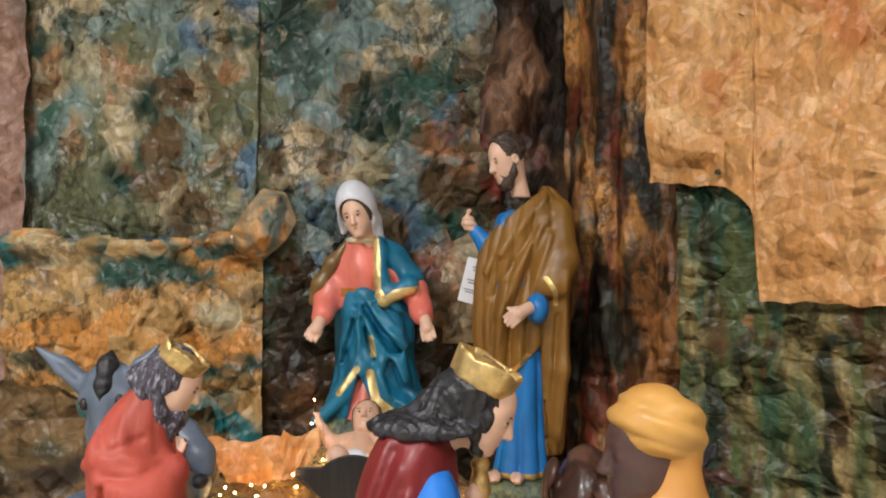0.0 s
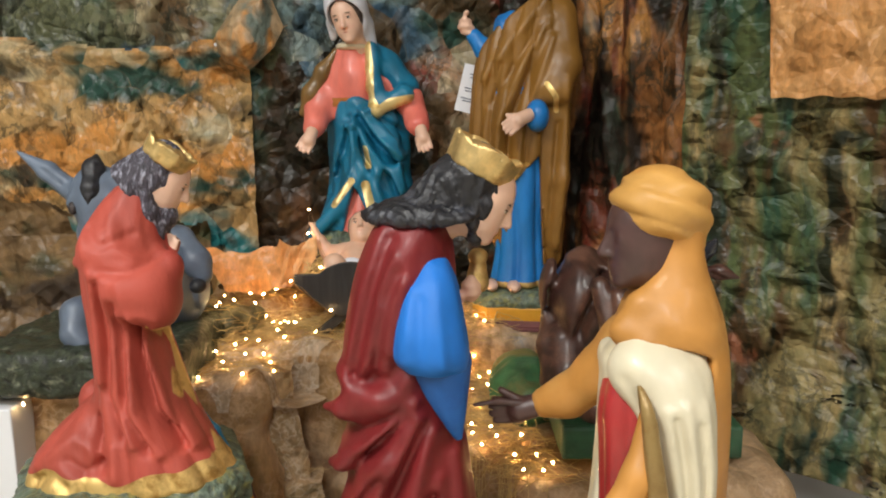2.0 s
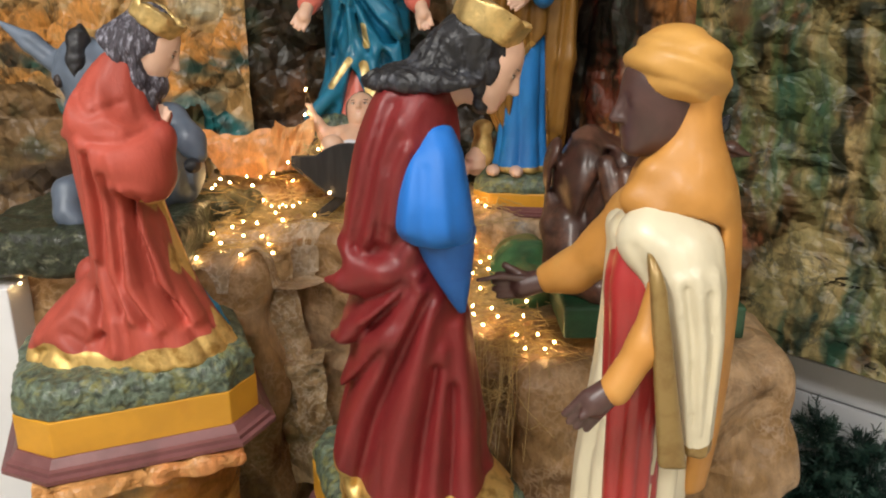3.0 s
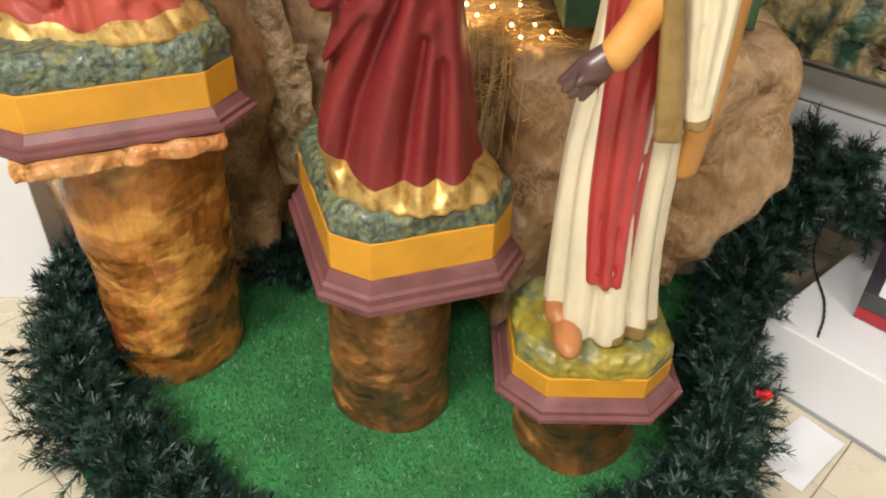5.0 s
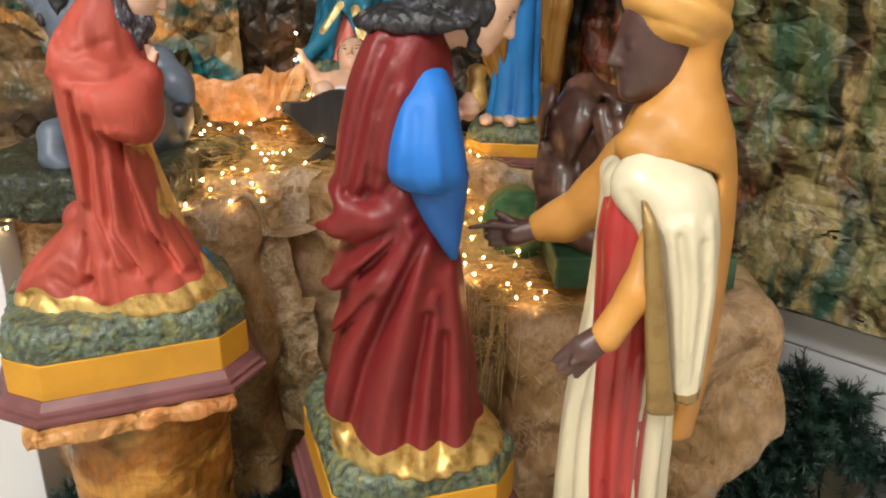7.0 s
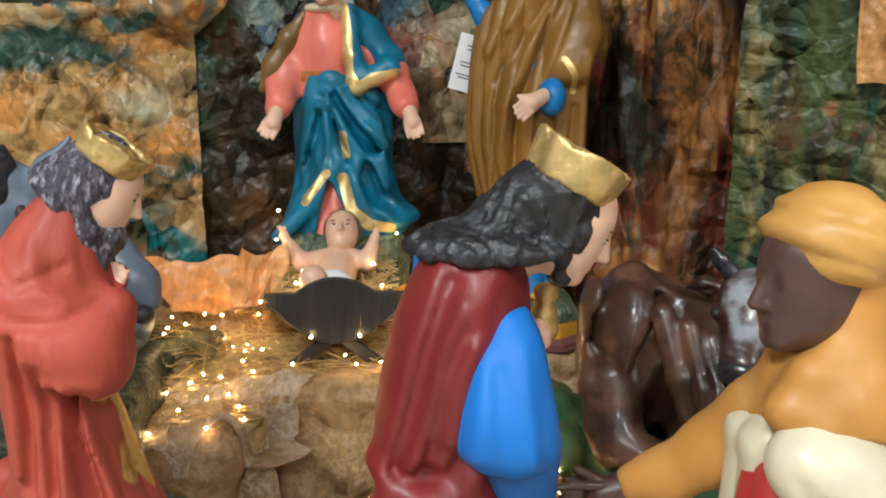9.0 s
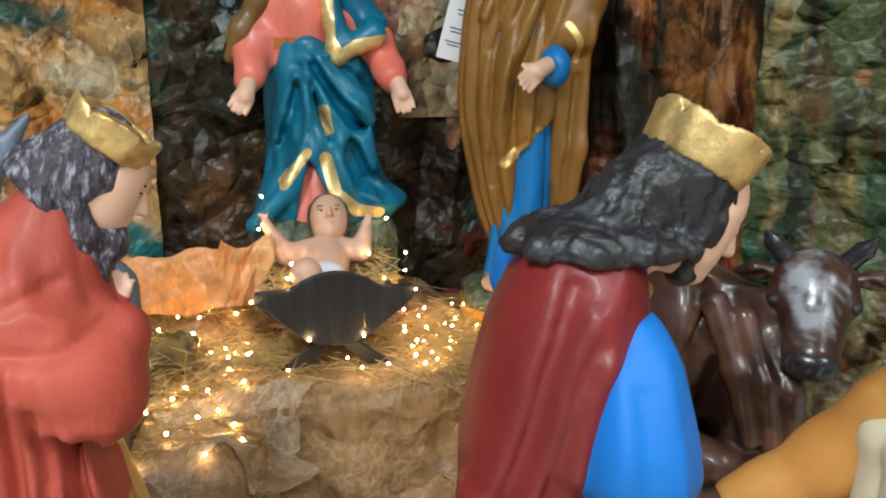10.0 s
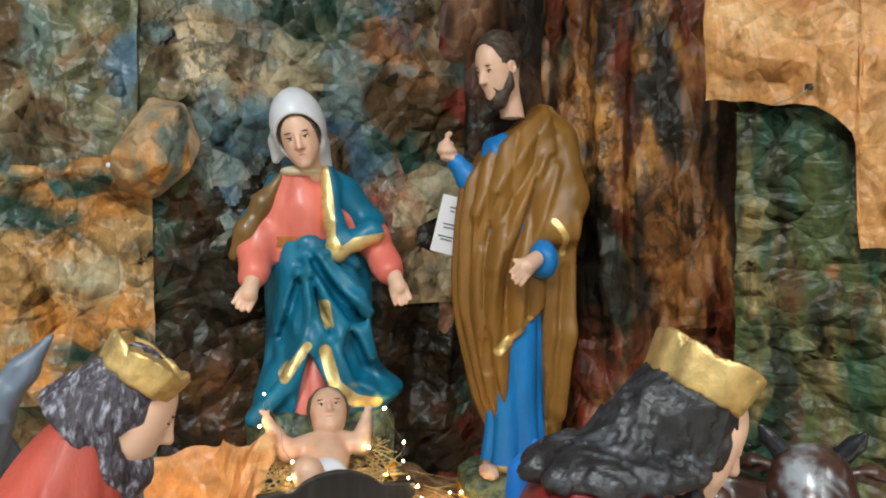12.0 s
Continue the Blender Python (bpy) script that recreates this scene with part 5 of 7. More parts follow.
# ---- kneeling king in red ----
def statue_king_red():
    g = []
    rows = [(0.89, -0.600, 1.70, 0.150, 0.135), (0.95, -0.612, 1.70, 0.122, 0.125), (1.03, -0.632, 1.705, 0.100, 0.115), (1.12, -0.645, 1.71, 0.083, 0.105), (1.22, -0.660, 1.71, 0.073, 0.100), (1.30, -0.662, 1.71, 0.078, 0.104), (1.36, -0.652, 1.712, 0.090, 0.105), (1.42, -0.650, 1.712, 0.078, 0.092), (1.47, -0.640, 1.715, 0.060, 0.072), (1.515, -0.624, 1.715, 0.034, 0.045)]
    calf_rows = [(0.885, -0.742, 1.685, 0.140, 0.125), (0.93, -0.742, 1.685, 0.126, 0.115), (0.98, -0.742, 1.69, 0.094, 0.095), (1.03, -0.735, 1.695, 0.050, 0.06), (1.06, -0.73, 1.70, 0.02, 0.03)]
    edge = [(-0.566, 1.231), (-0.547, 1.173), (-0.527, 1.086), (-0.476, 0.987), (-0.447, 0.918), (-0.44, 0.88)]

    def robe(P):
        d = loft(P, rows, [(11, 0.006, 0.001, 0.5, 1.2, 0.7)])
        # lower legs under the robe behind, and the heel
        d = smin(d, loft(P, calf_rows, [(9, 0.007, 0.002, 0.5, 2.2, 0.8)]), 0.03)
        d = smin(d, ell(P, (-0.765, 1.75, 1.035), (0.034, 0.04, 0.045)), 0.012)
        # bent arm in a full sleeve
        d = smin(d, ell(P, (-0.580, 1.650, 1.290), (0.055, 0.068, 0.072)), 0.022)
        d = smin(d, chain(P, [(-0.67, 1.64, 1.385, 0.05), (-0.61, 1.62, 1.31, 0.048), (-0.555, 1.66, 1.35, 0.035)], 0.03), 0.025)
        # hood laid in a roll round the shoulders
        rr = np.hypot((P[0] + 0.652) / 0.094, (P[1] - 1.712) / 0.108)
        d = smin(d, np.hypot((rr - 1) * 0.1, P[2] - 1.372 - 0.012 * np.sin(3 * np.arctan2(P[1] - 1.712, P[0] + 0.652))) - 0.010, 0.010)
        for pts, hgt, wid in (([(-0.68, 1.348), (-0.684, 1.231), (-0.686, 1.124)], 0.011, 0.013), ([(-0.652, 1.341), (-0.646, 1.216), (-0.653, 1.092), (-0.616, 1.002)], 0.012, 0.013), ([(-0.627, 1.268), (-0.625, 1.155), (-0.616, 1.06), (-0.565, 0.978)], 0.013, 0.012), ([(-0.603, 1.261), (-0.592, 1.178), (-0.554, 1.06), (-0.51, 0.978)], 0.013, 0.012), ([(-0.574, 1.232), (-0.552, 1.14), (-0.512, 1.028), (-0.466, 0.953)], 0.010, 0.010),
                              ([(-0.667, 1.33), (-0.665, 1.22), (-0.67, 1.10), (-0.64, 1.01)], -0.012, 0.009), ([(-0.638, 1.29), (-0.634, 1.17), (-0.636, 1.07), (-0.59, 0.985)], -0.014, 0.009), ([(-0.613, 1.255), (-0.608, 1.16), (-0.585, 1.06), (-0.535, 0.978)], -0.016, 0.009), ([(-0.588, 1.24), (-0.571, 1.15), (-0.532, 1.04), (-0.488, 0.965)], -0.012, 0.008),
                              ([(-0.83, 0.95), (-0.782, 0.985), (-0.746, 1.01), (-0.697, 0.977)], 0.010, 0.014), ([(-0.83, 0.915), (-0.781, 0.935), (-0.754, 0.917)], -0.009, 0.010), ([(-0.754, 0.965), (-0.72, 0.94), (-0.684, 0.96)], -0.009, 0.009), ([(-0.70, 1.04), (-0.69, 0.943)], -0.014, 0.010), ([(-0.66, 0.99), (-0.655, 0.93)], 0.009, 0.010),
                              ([(-0.60, 1.235), (-0.55, 1.205)], -0.014, 0.012), ([(-0.69, 1.43), (-0.66, 1.40), (-0.61, 1.42)], -0.006, 0.008), ([(-0.70, 1.44), (-0.69, 1.38)], 0.006, 0.010), ([(-0.65, 1.46), (-0.63, 1.40), (-0.60, 1.38)], 0.005, 0.010), ([(-0.659, 1.355), (-0.60, 1.350), (-0.555, 1.375)], -0.007, 0.008), ([(-0.62, 1.33), (-0.60, 1.27), (-0.56, 1.255)], 0.006, 0.012)):
            d = d - ridge(P, pts, hgt, wid, 1.71)
        return d

    def trim(P):
        x, y, z = P
        hem = 0.932 + 0.010 * np.sin(26 * x + 3) + 0.006 * np.sin(61 * x) - z
        e = np.interp(z, [p[1] for p in edge[::-1]], [p[0] for p in edge[::-1]])
        return np.maximum(hem, np.where((y < 1.74) & (z < 1.235), x - e + 0.0295, -1))

    g.append((robe, (-0.94, 1.50, 0.88), (-0.40, 1.92, 1.54), 0.006, red_robe, trim))
    c = np.array((-0.572, 1.715, 1.522))
    heads, local = head_groups(c, (0.80, 0.18, -0.52), 0.76, skin, up=(0.4, 0.1, 1), lips=False, neck=(-0.63, 1.715, 1.46))
    g += heads

    def hair(P):
        L = local(P)
        d = cap(P, (-0.570, 1.714, 1.560), (-0.640, 1.715, 1.500), 0.046, 0.062)
        d = smin(d, ell(L, (0, -0.010, 0.0), (0.060, 0.062, 0.070)) * 0.76, 0.02)
        d = smax(d, -(0.75 * (P[0] + 0.628) + 0.66 * (P[2] - 1.498)), 0.006)
        # cut level with the jaw
        d = smax(d, 1.488 + 0.35 * (P[0] + 0.60) - P[2], 0.008)
        d = d + 0.0022 * np.abs(np.sin(190 * P[1] + 45 * (P[0] - P[2]))) + 0.0012 * np.sin(430 * P[1] + 160 * P[0])
        return smax(d, -ell(L, (0, 0.088, -0.012), (0.058, 0.085, 0.072)) * 0.8, 0.006)

    def beard(P):
        d = chain(P, [(-0.592, 1.676, 1.50, 0.016), (-0.590, 1.682, 1.46, 0.017), (-0.582, 1.695, 1.415, 0.013), (-0.575, 1.70, 1.385, 0.008)], 0.02)
        d = smin(d, chain(P, [(-0.588, 1.755, 1.50, 0.016), (-0.586, 1.748, 1.46, 0.017), (-0.578, 1.728, 1.41, 0.012)], 0.02), 0.02)
        d = smin(d, ell(P, (-0.564, 1.714, 1.448), (0.022, 0.030, 0.030)), 0.015)
        return d + 0.0026 * np.abs(np.sin(170 * P[1] + 60 * P[0] + 10 * np.sin(60 * P[2])))

    g.append((hair, c - 0.17, c + 0.17, 0.005, hair_grey, None))
    g.append((beard, c - 0.19, c + 0.15, 0.005, hair_grey, None))
    g.append((crown_field((-0.553, 1.713, 1.574), (0.62, 0.05, 0.78), 0.049, 0.056, 0.040, 4, 0.002), c - 0.12, c + 0.14, 0.0045, gilt, None))
    lo, hi = box_of((-0.56, 1.70, 1.36), (-0.53, 1.72, 1.44), pad=0.05)
    g.append((hand_field((-0.580, 1.705, 1.345), (-0.572, 1.708, 1.368), (-0.556, 1.715, 1.408), 0.0085), lo, hi, 0.0045, skin, None))
    g.append((lambda P: np.abs(cap(P, (-0.580, 1.70, 1.338), (-0.576, 1.702, 1.352), 0.026, 0.024)) - 0.004, (-0.62, 1.64, 1.3), (-0.5, 1.76, 1.42), 0.0045, gilt, None))
    g.append((lambda P: chain(P, [(-0.540, 1.775, 1.00, 0.005), (-0.512, 1.775, 0.95, 0.007), (-0.490, 1.775, 0.91, 0.009)], 0.02), (-0.58, 1.66, 0.87), (-0.38, 1.84, 1.10), 0.006, teal_mantle, None))
    statue("kneeling_king_statue", g, (-0.64, 1.72, 0.895), "painted kneeling king statue in red robe, grey hair, gold crown", "statue", "king statues")


# ---- stooping king in maroon ----
def statue_king_maroon():
    g = []
    rows = [(0.635, -0.035, 1.55, 0.182, 0.162), (0.668, -0.045, 1.55, 0.168, 0.152), (0.70, -0.058, 1.55, 0.158, 0.145), (0.80, -0.064, 1.55, 0.148, 0.135), (0.92, -0.060, 1.545, 0.125, 0.125), (1.02, -0.066, 1.54, 0.115, 0.12), (1.10, -0.072, 1.535, 0.106, 0.118), (1.17, -0.077, 1.53, 0.097, 0.118), (1.24, -0.074, 1.525, 0.101, 0.118), (1.32, -0.066, 1.52, 0.097, 0.115), (1.40, -0.056, 1.52, 0.084, 0.10), (1.45, -0.046, 1.52, 0.067, 0.08), (1.49, -0.03, 1.52, 0.04, 0.05)]

    def cape(P):
        d = loft(P, rows, [(7, 0.004, 0.001, 1.0, 2.2, 0.8)])
        # cape gathered at the waist, its points drawn back
        for z0, x0 in ((1.118, -0.212), (1.008, -0.205)):
            d = smin(d, chain(P, [(x0, 1.49, z0, 0.007), (x0 + 0.04, 1.46, z0 + 0.008, 0.018), (-0.10, 1.43, z0 + 0.03, 0.022)], 0.02), 0.022)
        d = smin(d, chain(P, [(-0.172, 1.49, 1.188, 0.016), (-0.147, 1.455, 1.158, 0.020), (-0.105, 1.43, 1.160, 0.020), (-0.060, 1.425, 1.195, 0.012)], 0.02), 0.02)
        for pts, hgt, wid in (([(-0.096, 1.459), (-0.13, 1.354), (-0.157, 1.243), (-0.172, 1.188)], 0.009, 0.017), ([(-0.082, 1.435), (-0.115, 1.35), (-0.138, 1.25), (-0.152, 1.19)], -0.009, 0.013), ([(-0.075, 1.417), (-0.098, 1.348), (-0.117, 1.256), (-0.135, 1.202)], 0.009, 0.014), ([(-0.068, 1.38), (-0.088, 1.34), (-0.104, 1.256), (-0.115, 1.20)], -0.010, 0.013), ([(-0.06, 1.37), (-0.085, 1.32), (-0.093, 1.25)], 0.007, 0.013), ([(-0.03, 1.45), (-0.055, 1.41), (-0.062, 1.37)], 0.006, 0.018), ([(-0.12, 1.185), (-0.085, 1.19), (-0.07, 1.215)], -0.015, 0.017),
                              ([(-0.20, 1.085), (-0.14, 1.085), (-0.06, 1.135)], -0.014, 0.010), ([(-0.199, 1.04), (-0.15, 1.062), (-0.06, 1.13)], 0.010, 0.010), ([(-0.194, 1.014), (-0.15, 1.051), (-0.08, 1.118), (-0.039, 1.153)], 0.008, 0.010), ([(-0.19, 0.975), (-0.135, 1.035), (-0.06, 1.125)], -0.014, 0.010), ([(-0.20, 0.90), (-0.15, 0.965), (-0.08, 1.055), (-0.045, 1.12)], 0.013, 0.014), ([(-0.215, 0.82), (-0.165, 0.92), (-0.09, 1.04), (-0.045, 1.12)], -0.013, 0.010),
                              ([(-0.205, 0.74), (-0.165, 0.87), (-0.096, 1.01), (-0.039, 1.118)], 0.013, 0.018), ([(-0.165, 0.70), (-0.128, 0.85), (-0.07, 1.00), (-0.030, 1.10)], -0.018, 0.014), ([(-0.115, 0.665), (-0.085, 0.823), (-0.045, 0.985), (-0.020, 1.09)], 0.016, 0.022), ([(-0.055, 0.66), (-0.035, 0.835), (-0.012, 0.96)], -0.016, 0.014), ([(-0.02, 0.67), (-0.005, 0.85), (0.0, 1.0)], 0.010, 0.014), ([(0.012, 0.67), (0.018, 0.80), (0.018, 0.92)], -0.010, 0.010), ([(0.05, 0.67), (0.050, 0.86), (0.034, 1.04)], 0.012, 0.018), ([(0.085, 0.70), (0.078, 0.82)], -0.008, 0.012)):
            d = d - ridge(P, pts, hgt, wid, 1.55)
        d = smin(d, ell(P, (0.098, 1.51, 0.650), (0.042, 0.05, 0.020)), 0.03)
        return d + 0.0018 * np.sin(70 * np.arctan2(P[1] - 1.55, P[0] + 0.04) / 3) * np.clip((0.69 - P[2]) / 0.03, 0, 1)

    g.append((cape, (-0.30, 1.34, 0.61), (0.22, 1.75, 1.51), 0.0058, maroon_cape, lambda P: 0.692 + 0.010 * np.sin(23 * P[0] + 2.2) + 0.55 * np.clip(-0.1 - P[0], 0, 0.12) + 0.25 * np.clip(P[0] - 0.04, 0, 0.1) - P[2]))

    def sleeve(P):
        d = loft(P, [(1.208, -0.008, 1.432, 0.058, 0.056), (1.235, -0.013, 1.426, 0.067, 0.066), (1.27, -0.016, 1.426, 0.066, 0.067), (1.32, -0.015, 1.434, 0.056, 0.060), (1.365, -0.010, 1.446, 0.042, 0.048), (1.405, -0.008, 1.46, 0.022, 0.030)], [(5, 0.003, 0.001, 0.4, 2, 1.0)])
        for pts, hgt, wid in (([(-0.05, 1.36), (-0.06, 1.24)], 0.005, 0.012), ([(0.0, 1.37), (0.01, 1.23)], 0.005, 0.012), ([(-0.03, 1.34), (-0.03, 1.22)], -0.004, 0.010)):
            d = d - ridge(P, pts, hgt, wid, 1.46)
        return d

    g.append((sleeve, (-0.13, 1.34, 1.18), (0.11, 1.54, 1.44), 0.0055, sleeve_blue, None))
    g.append((lambda P: loft(P, [(1.070, 0.036, 1.435, 0.003, 0.008), (1.11, 0.026, 1.432, 0.019, 0.024), (1.16, 0.014, 1.432, 0.038, 0.038), (1.238, 0.0, 1.434, 0.060, 0.055)], [(4, 0.003, 0.001, 0.2, 3, 1.0)]), (-0.1, 1.35, 1.05), (0.12, 1.56, 1.25), 0.005, sleeve_blue, lambda P: 0.01 + 0 * P[0]))
    g.append((lambda P: chain(P, [(-0.082, 1.610, 1.470, 0.008), (-0.100, 1.612, 1.435, 0.012), (-0.100, 1.615, 1.40, 0.014), (-0.06, 1.62, 1.33, 0.022)], 0.03), (-0.17, 1.54, 1.2), (0.07, 1.72, 1.52), 0.006, sleeve_blue, None))
    g.append((lambda P: smin(chain(P, [(0.0, 1.54, 1.26, 0.016), (0.035, 1.59, 1.300, 0.014)], 0.02), ell(P, (0.062, 1.60, 1.315), (0.02, 0.026, 0.026)), 0.01) + 0.0015 * np.sin(350 * P[2]), (-0.04, 1.46, 1.22), (0.14, 1.68, 1.42), 0.0045, skin, None))
    g.append((lambda P: np.minimum(cap(P, (0.074, 1.615, 1.325), (0.076, 1.617, 1.362), 0.024, 0.016), ell(P, (0.076, 1.617, 1.376), (0.02, 0.02, 0.016))), (0.02, 1.56, 1.27), (0.14, 1.67, 1.42), 0.0045, gilt, None))
    c = np.array((0.074, 1.510, 1.502))
    heads, local = head_groups(c, (0.84, -0.10, -0.54), 0.86, skin, up=(0.5, 0, 1), neck=(-0.01, 1.515, 1.43))
    g += heads

    def hair(P):
        L = local(P)
        d = cap(P, (0.062, 1.505, 1.545), (0.000, 1.512, 1.502), 0.059, 0.050)
        d = smin(d, ell(L, (0, -0.005, -0.01), (0.066, 0.060, 0.066)) * 0.86, 0.02)
        # the mane lies on the shoulders in locks
        d = smin(d, ell(P, (-0.045, 1.515, 1.474), (0.074, 0.082, 0.032)), 0.025)
        for lx, ly, lz, lr in ((-0.10, 1.480, 1.470, 0.020), (-0.112, 1.52, 1.472, 0.021), (-0.095, 1.558, 1.468, 0.022), (-0.055, 1.452, 1.472, 0.022), (-0.012, 1.447, 1.474, 0.022), (0.028, 1.452, 1.468, 0.024), (-0.03, 1.585, 1.466, 0.022)):
            d = smin(d, ell(P, (lx, ly, lz), (lr * 1.3, lr, lr * 0.85)), 0.012)
        curl = 0.0042 * np.abs(np.sin(95 * P[1] + 50 * P[2] + 2.4 * np.sin(75 * P[0] + 20 * P[1]))) + 0.0025 * np.abs(np.sin(210 * P[1] + 110 * P[2] + 3 * np.sin(90 * P[0]))) - 0.004
        d = smax(d + curl, 1.452 + 0.25 * np.clip(P[0], 0, 0.05) - 0.35 * np.clip(P[0] - 0.075, 0, 0.2) + 0.004 * np.sin(60 * P[0]) - P[2], 0.010)
        return smax(d, -ell(L, (0, 0.088, -0.012), (0.056, 0.08, 0.07)) * 0.86, 0.008)

    def beard(P):
        L = local(P)
        m = [np.abs(L[0]), L[1], L[2]]
        d = smin(chain(m, [(0.054, 0.0, -0.010, 0.014), (0.045, 0.012, -0.042, 0.015), (0.016, 0.036, -0.074, 0.015)], 0.012), ell(L, (0, 0.038, -0.072), (0.028, 0.024, 0.022)), 0.012)
        return (d + 0.003 * np.abs(np.sin(110 * L[0] + 40 * L[2]))) * 0.86

    g.append((hair, (-0.16, 1.38, 1.39), (0.18, 1.65, 1.62), 0.0038, hair_black, None))
    g.append((beard, c - 0.16, c + 0.12, 0.005, hair_black, None))
    g.append((crown_field((0.080, 1.502, 1.572), (0.50, -0.05, 0.86), 0.060, 0.068, 0.052, 4, 0.0025), c - (0.10, 0.12, 0.06), c + (0.15, 0.12, 0.18), 0.0045, gilt, None))
    statue("stooping_king_statue", g, (-0.05, 1.54, 0.635), "painted stooping king statue, maroon cape, blue sleeve, gold crown", "statue", "king statues")


# ---- turbaned king ----
def statue_king_turban():
    g = []
    g.append((lambda P: loft(P, [(0.385, 0.358, 1.42, 0.108, 0.10), (0.5, 0.350, 1.42, 0.100, 0.098), (0.8, 0.346, 1.41, 0.092, 0.095), (1.0, 0.360, 1.405, 0.084, 0.095), (1.2, 0.369, 1.40, 0.086, 0.106), (1.255, 0.372, 1.40, 0.088, 0.108), (1.29, 0.38, 1.40, 0.06, 0.08)], [(10, 0.013, 0.005, 0.3, 1.0, 0.7), (17, 0.003, 0.001, 0.9, 0.5, 0.8)]),
              (0.2, 1.26, 0.37), (0.52, 1.56, 1.28), 0.0065, cream_robe, lambda P: np.where(P[0] > 0.36, 0.415 + 0.01 * np.sin(50 * P[0]) - P[2], -1)))
    g.append((lambda P: loft(P, [(0.535, 0.338, 1.362, 0.040, 0.055), (0.7, 0.330, 1.357, 0.045, 0.06), (0.95, 0.328, 1.357, 0.048, 0.062), (1.08, 0.328, 1.360, 0.052, 0.070), (1.17, 0.325, 1.362, 0.052, 0.068), (1.235, 0.325, 1.37, 0.040, 0.055)], [(9, 0.009, 0.003, 0.9, 1.5, 0.7)]), (0.24, 1.26, 0.52), (0.42, 1.46, 1.26), 0.006, crimson_tunic, None))

    def shawl(P):
        d = loft(P, [(0.740, 0.452, 1.425, 0.036, 0.056), (0.87, 0.448, 1.42, 0.050, 0.078), (1.06, 0.430, 1.41, 0.070, 0.100), (1.18, 0.408, 1.40, 0.086, 0.112), (1.27, 0.392, 1.395, 0.092, 0.112), (1.33, 0.390, 1.392, 0.080, 0.100), (1.38, 0.392, 1.392, 0.058, 0.074), (1.43, 0.392, 1.392, 0.047, 0.058), (1.48, 0.392, 1.39, 0.046, 0.056)], [(5, 0.002, 0.001, 0.2, 2, 1)])
        # the shawl ends across the chest, and hangs on behind
        front = np.maximum(np.maximum(P[2] - 1.285 + 5.0 * (P[0] - 0.37) ** 2, P[0] - 0.432), P[1] - 1.425)
        d = smax(d, -front, 0.008)
        d = smin(d, chain(P, [(0.335, 1.46, 1.245, 0.052), (0.300, 1.50, 1.175, 0.045), (0.245, 1.535, 1.118, 0.036), (0.205, 1.55, 1.100, 0.030)], 0.03), 0.025)
        # collar turned out at the throat
        d = smin(d, chain(P, [(0.352, 1.345, 1.372, 0.005), (0.325, 1.345, 1.345, 0.014), (0.302, 1.345, 1.300, 0.017), (0.33, 1.312, 1.285, 0.012)], 0.02), 0.03)
        d = smin(d, chain(P, [(0.330, 1.275, 1.19, 0.014), (0.312, 1.25, 1.095, 0.025), (0.268, 1.24, 1.025, 0.026)], 0.02), 0.015)
        for pts, hgt, wid in (([(0.29, 1.31), (0.36, 1.325), (0.43, 1.30)], 0.003, 0.020), ([(0.33, 1.36), (0.38, 1.35), (0.44, 1.37)], 0.002, 0.016)):
            d = d - ridge(P, pts, hgt, wid, 1.40)
        return smax(d, -ell(P, (0.305, 1.385, 1.42), (0.055, 0.055, 0.06)), 0.012)

    g.append((shawl, (0.15, 1.18, 0.73), (0.54, 1.64, 1.50), 0.0055, orange_robe, None))

    def wide_sleeve(P):
        d = loft(P, [(0.895, 0.412, 1.28, 0.022, 0.034), (1.0, 0.402, 1.28, 0.034, 0.042), (1.12, 0.386, 1.282, 0.050, 0.052), (1.21, 0.370, 1.295, 0.064, 0.060), (1.265, 0.362, 1.315, 0.062, 0.052), (1.295, 0.355, 1.33, 0.040, 0.035)], [(7, 0.003, 0.001, 0.2, 1.5, 0.7)])
        d = smin(d, ell(P, (0.315, 1.318, 1.245), (0.040, 0.034, 0.040)), 0.045)
        for pts, hgt, wid in (([(0.350, 1.20), (0.365, 1.105), (0.397, 0.91)], 0.005, 0.011), ([(0.362, 1.19), (0.380, 1.105), (0.403, 0.91)], -0.007, 0.007), ([(0.377, 1.21), (0.391, 1.105), (0.408, 0.91)], 0.005, 0.011), ([(0.398, 1.18), (0.408, 1.105), (0.415, 0.91)], -0.006, 0.007), ([(0.409, 1.21), (0.425, 1.106), (0.424, 0.91)], 0.005, 0.010), ([(0.295, 1.24), (0.315, 1.20), (0.335, 1.17)], -0.004, 0.009)):
            d = d - ridge(P, pts, hgt, wid, 1.33)
        return d

    # wide white sleeve that falls over the near arm
    g.append((wide_sleeve, (0.23, 1.19, 0.88), (0.49, 1.40, 1.31), 0.0055, cream_robe, lambda P: 0.922 + 0.006 * np.sin(90 * P[0]) - P[2]))
    g.append((lambda P: smax(loft(P, [(0.875, 0.372, 1.250, 0.024, 0.013), (0.95, 0.358, 1.240, 0.021, 0.014), (1.06, 0.338, 1.228, 0.017, 0.014), (1.15, 0.324, 1.226, 0.013, 0.014), (1.215, 0.314, 1.236, 0.010, 0.014), (1.245, 0.306, 1.252, 0.004, 0.010)], [(4, 0.002, 0.001, 0, 3, 0.8)]), 0.88 - P[2], 0.004), (0.26, 1.18, 0.84), (0.43, 1.32, 1.27), 0.005, cream_robe, lambda P: 0.01 + 0 * P[0]))
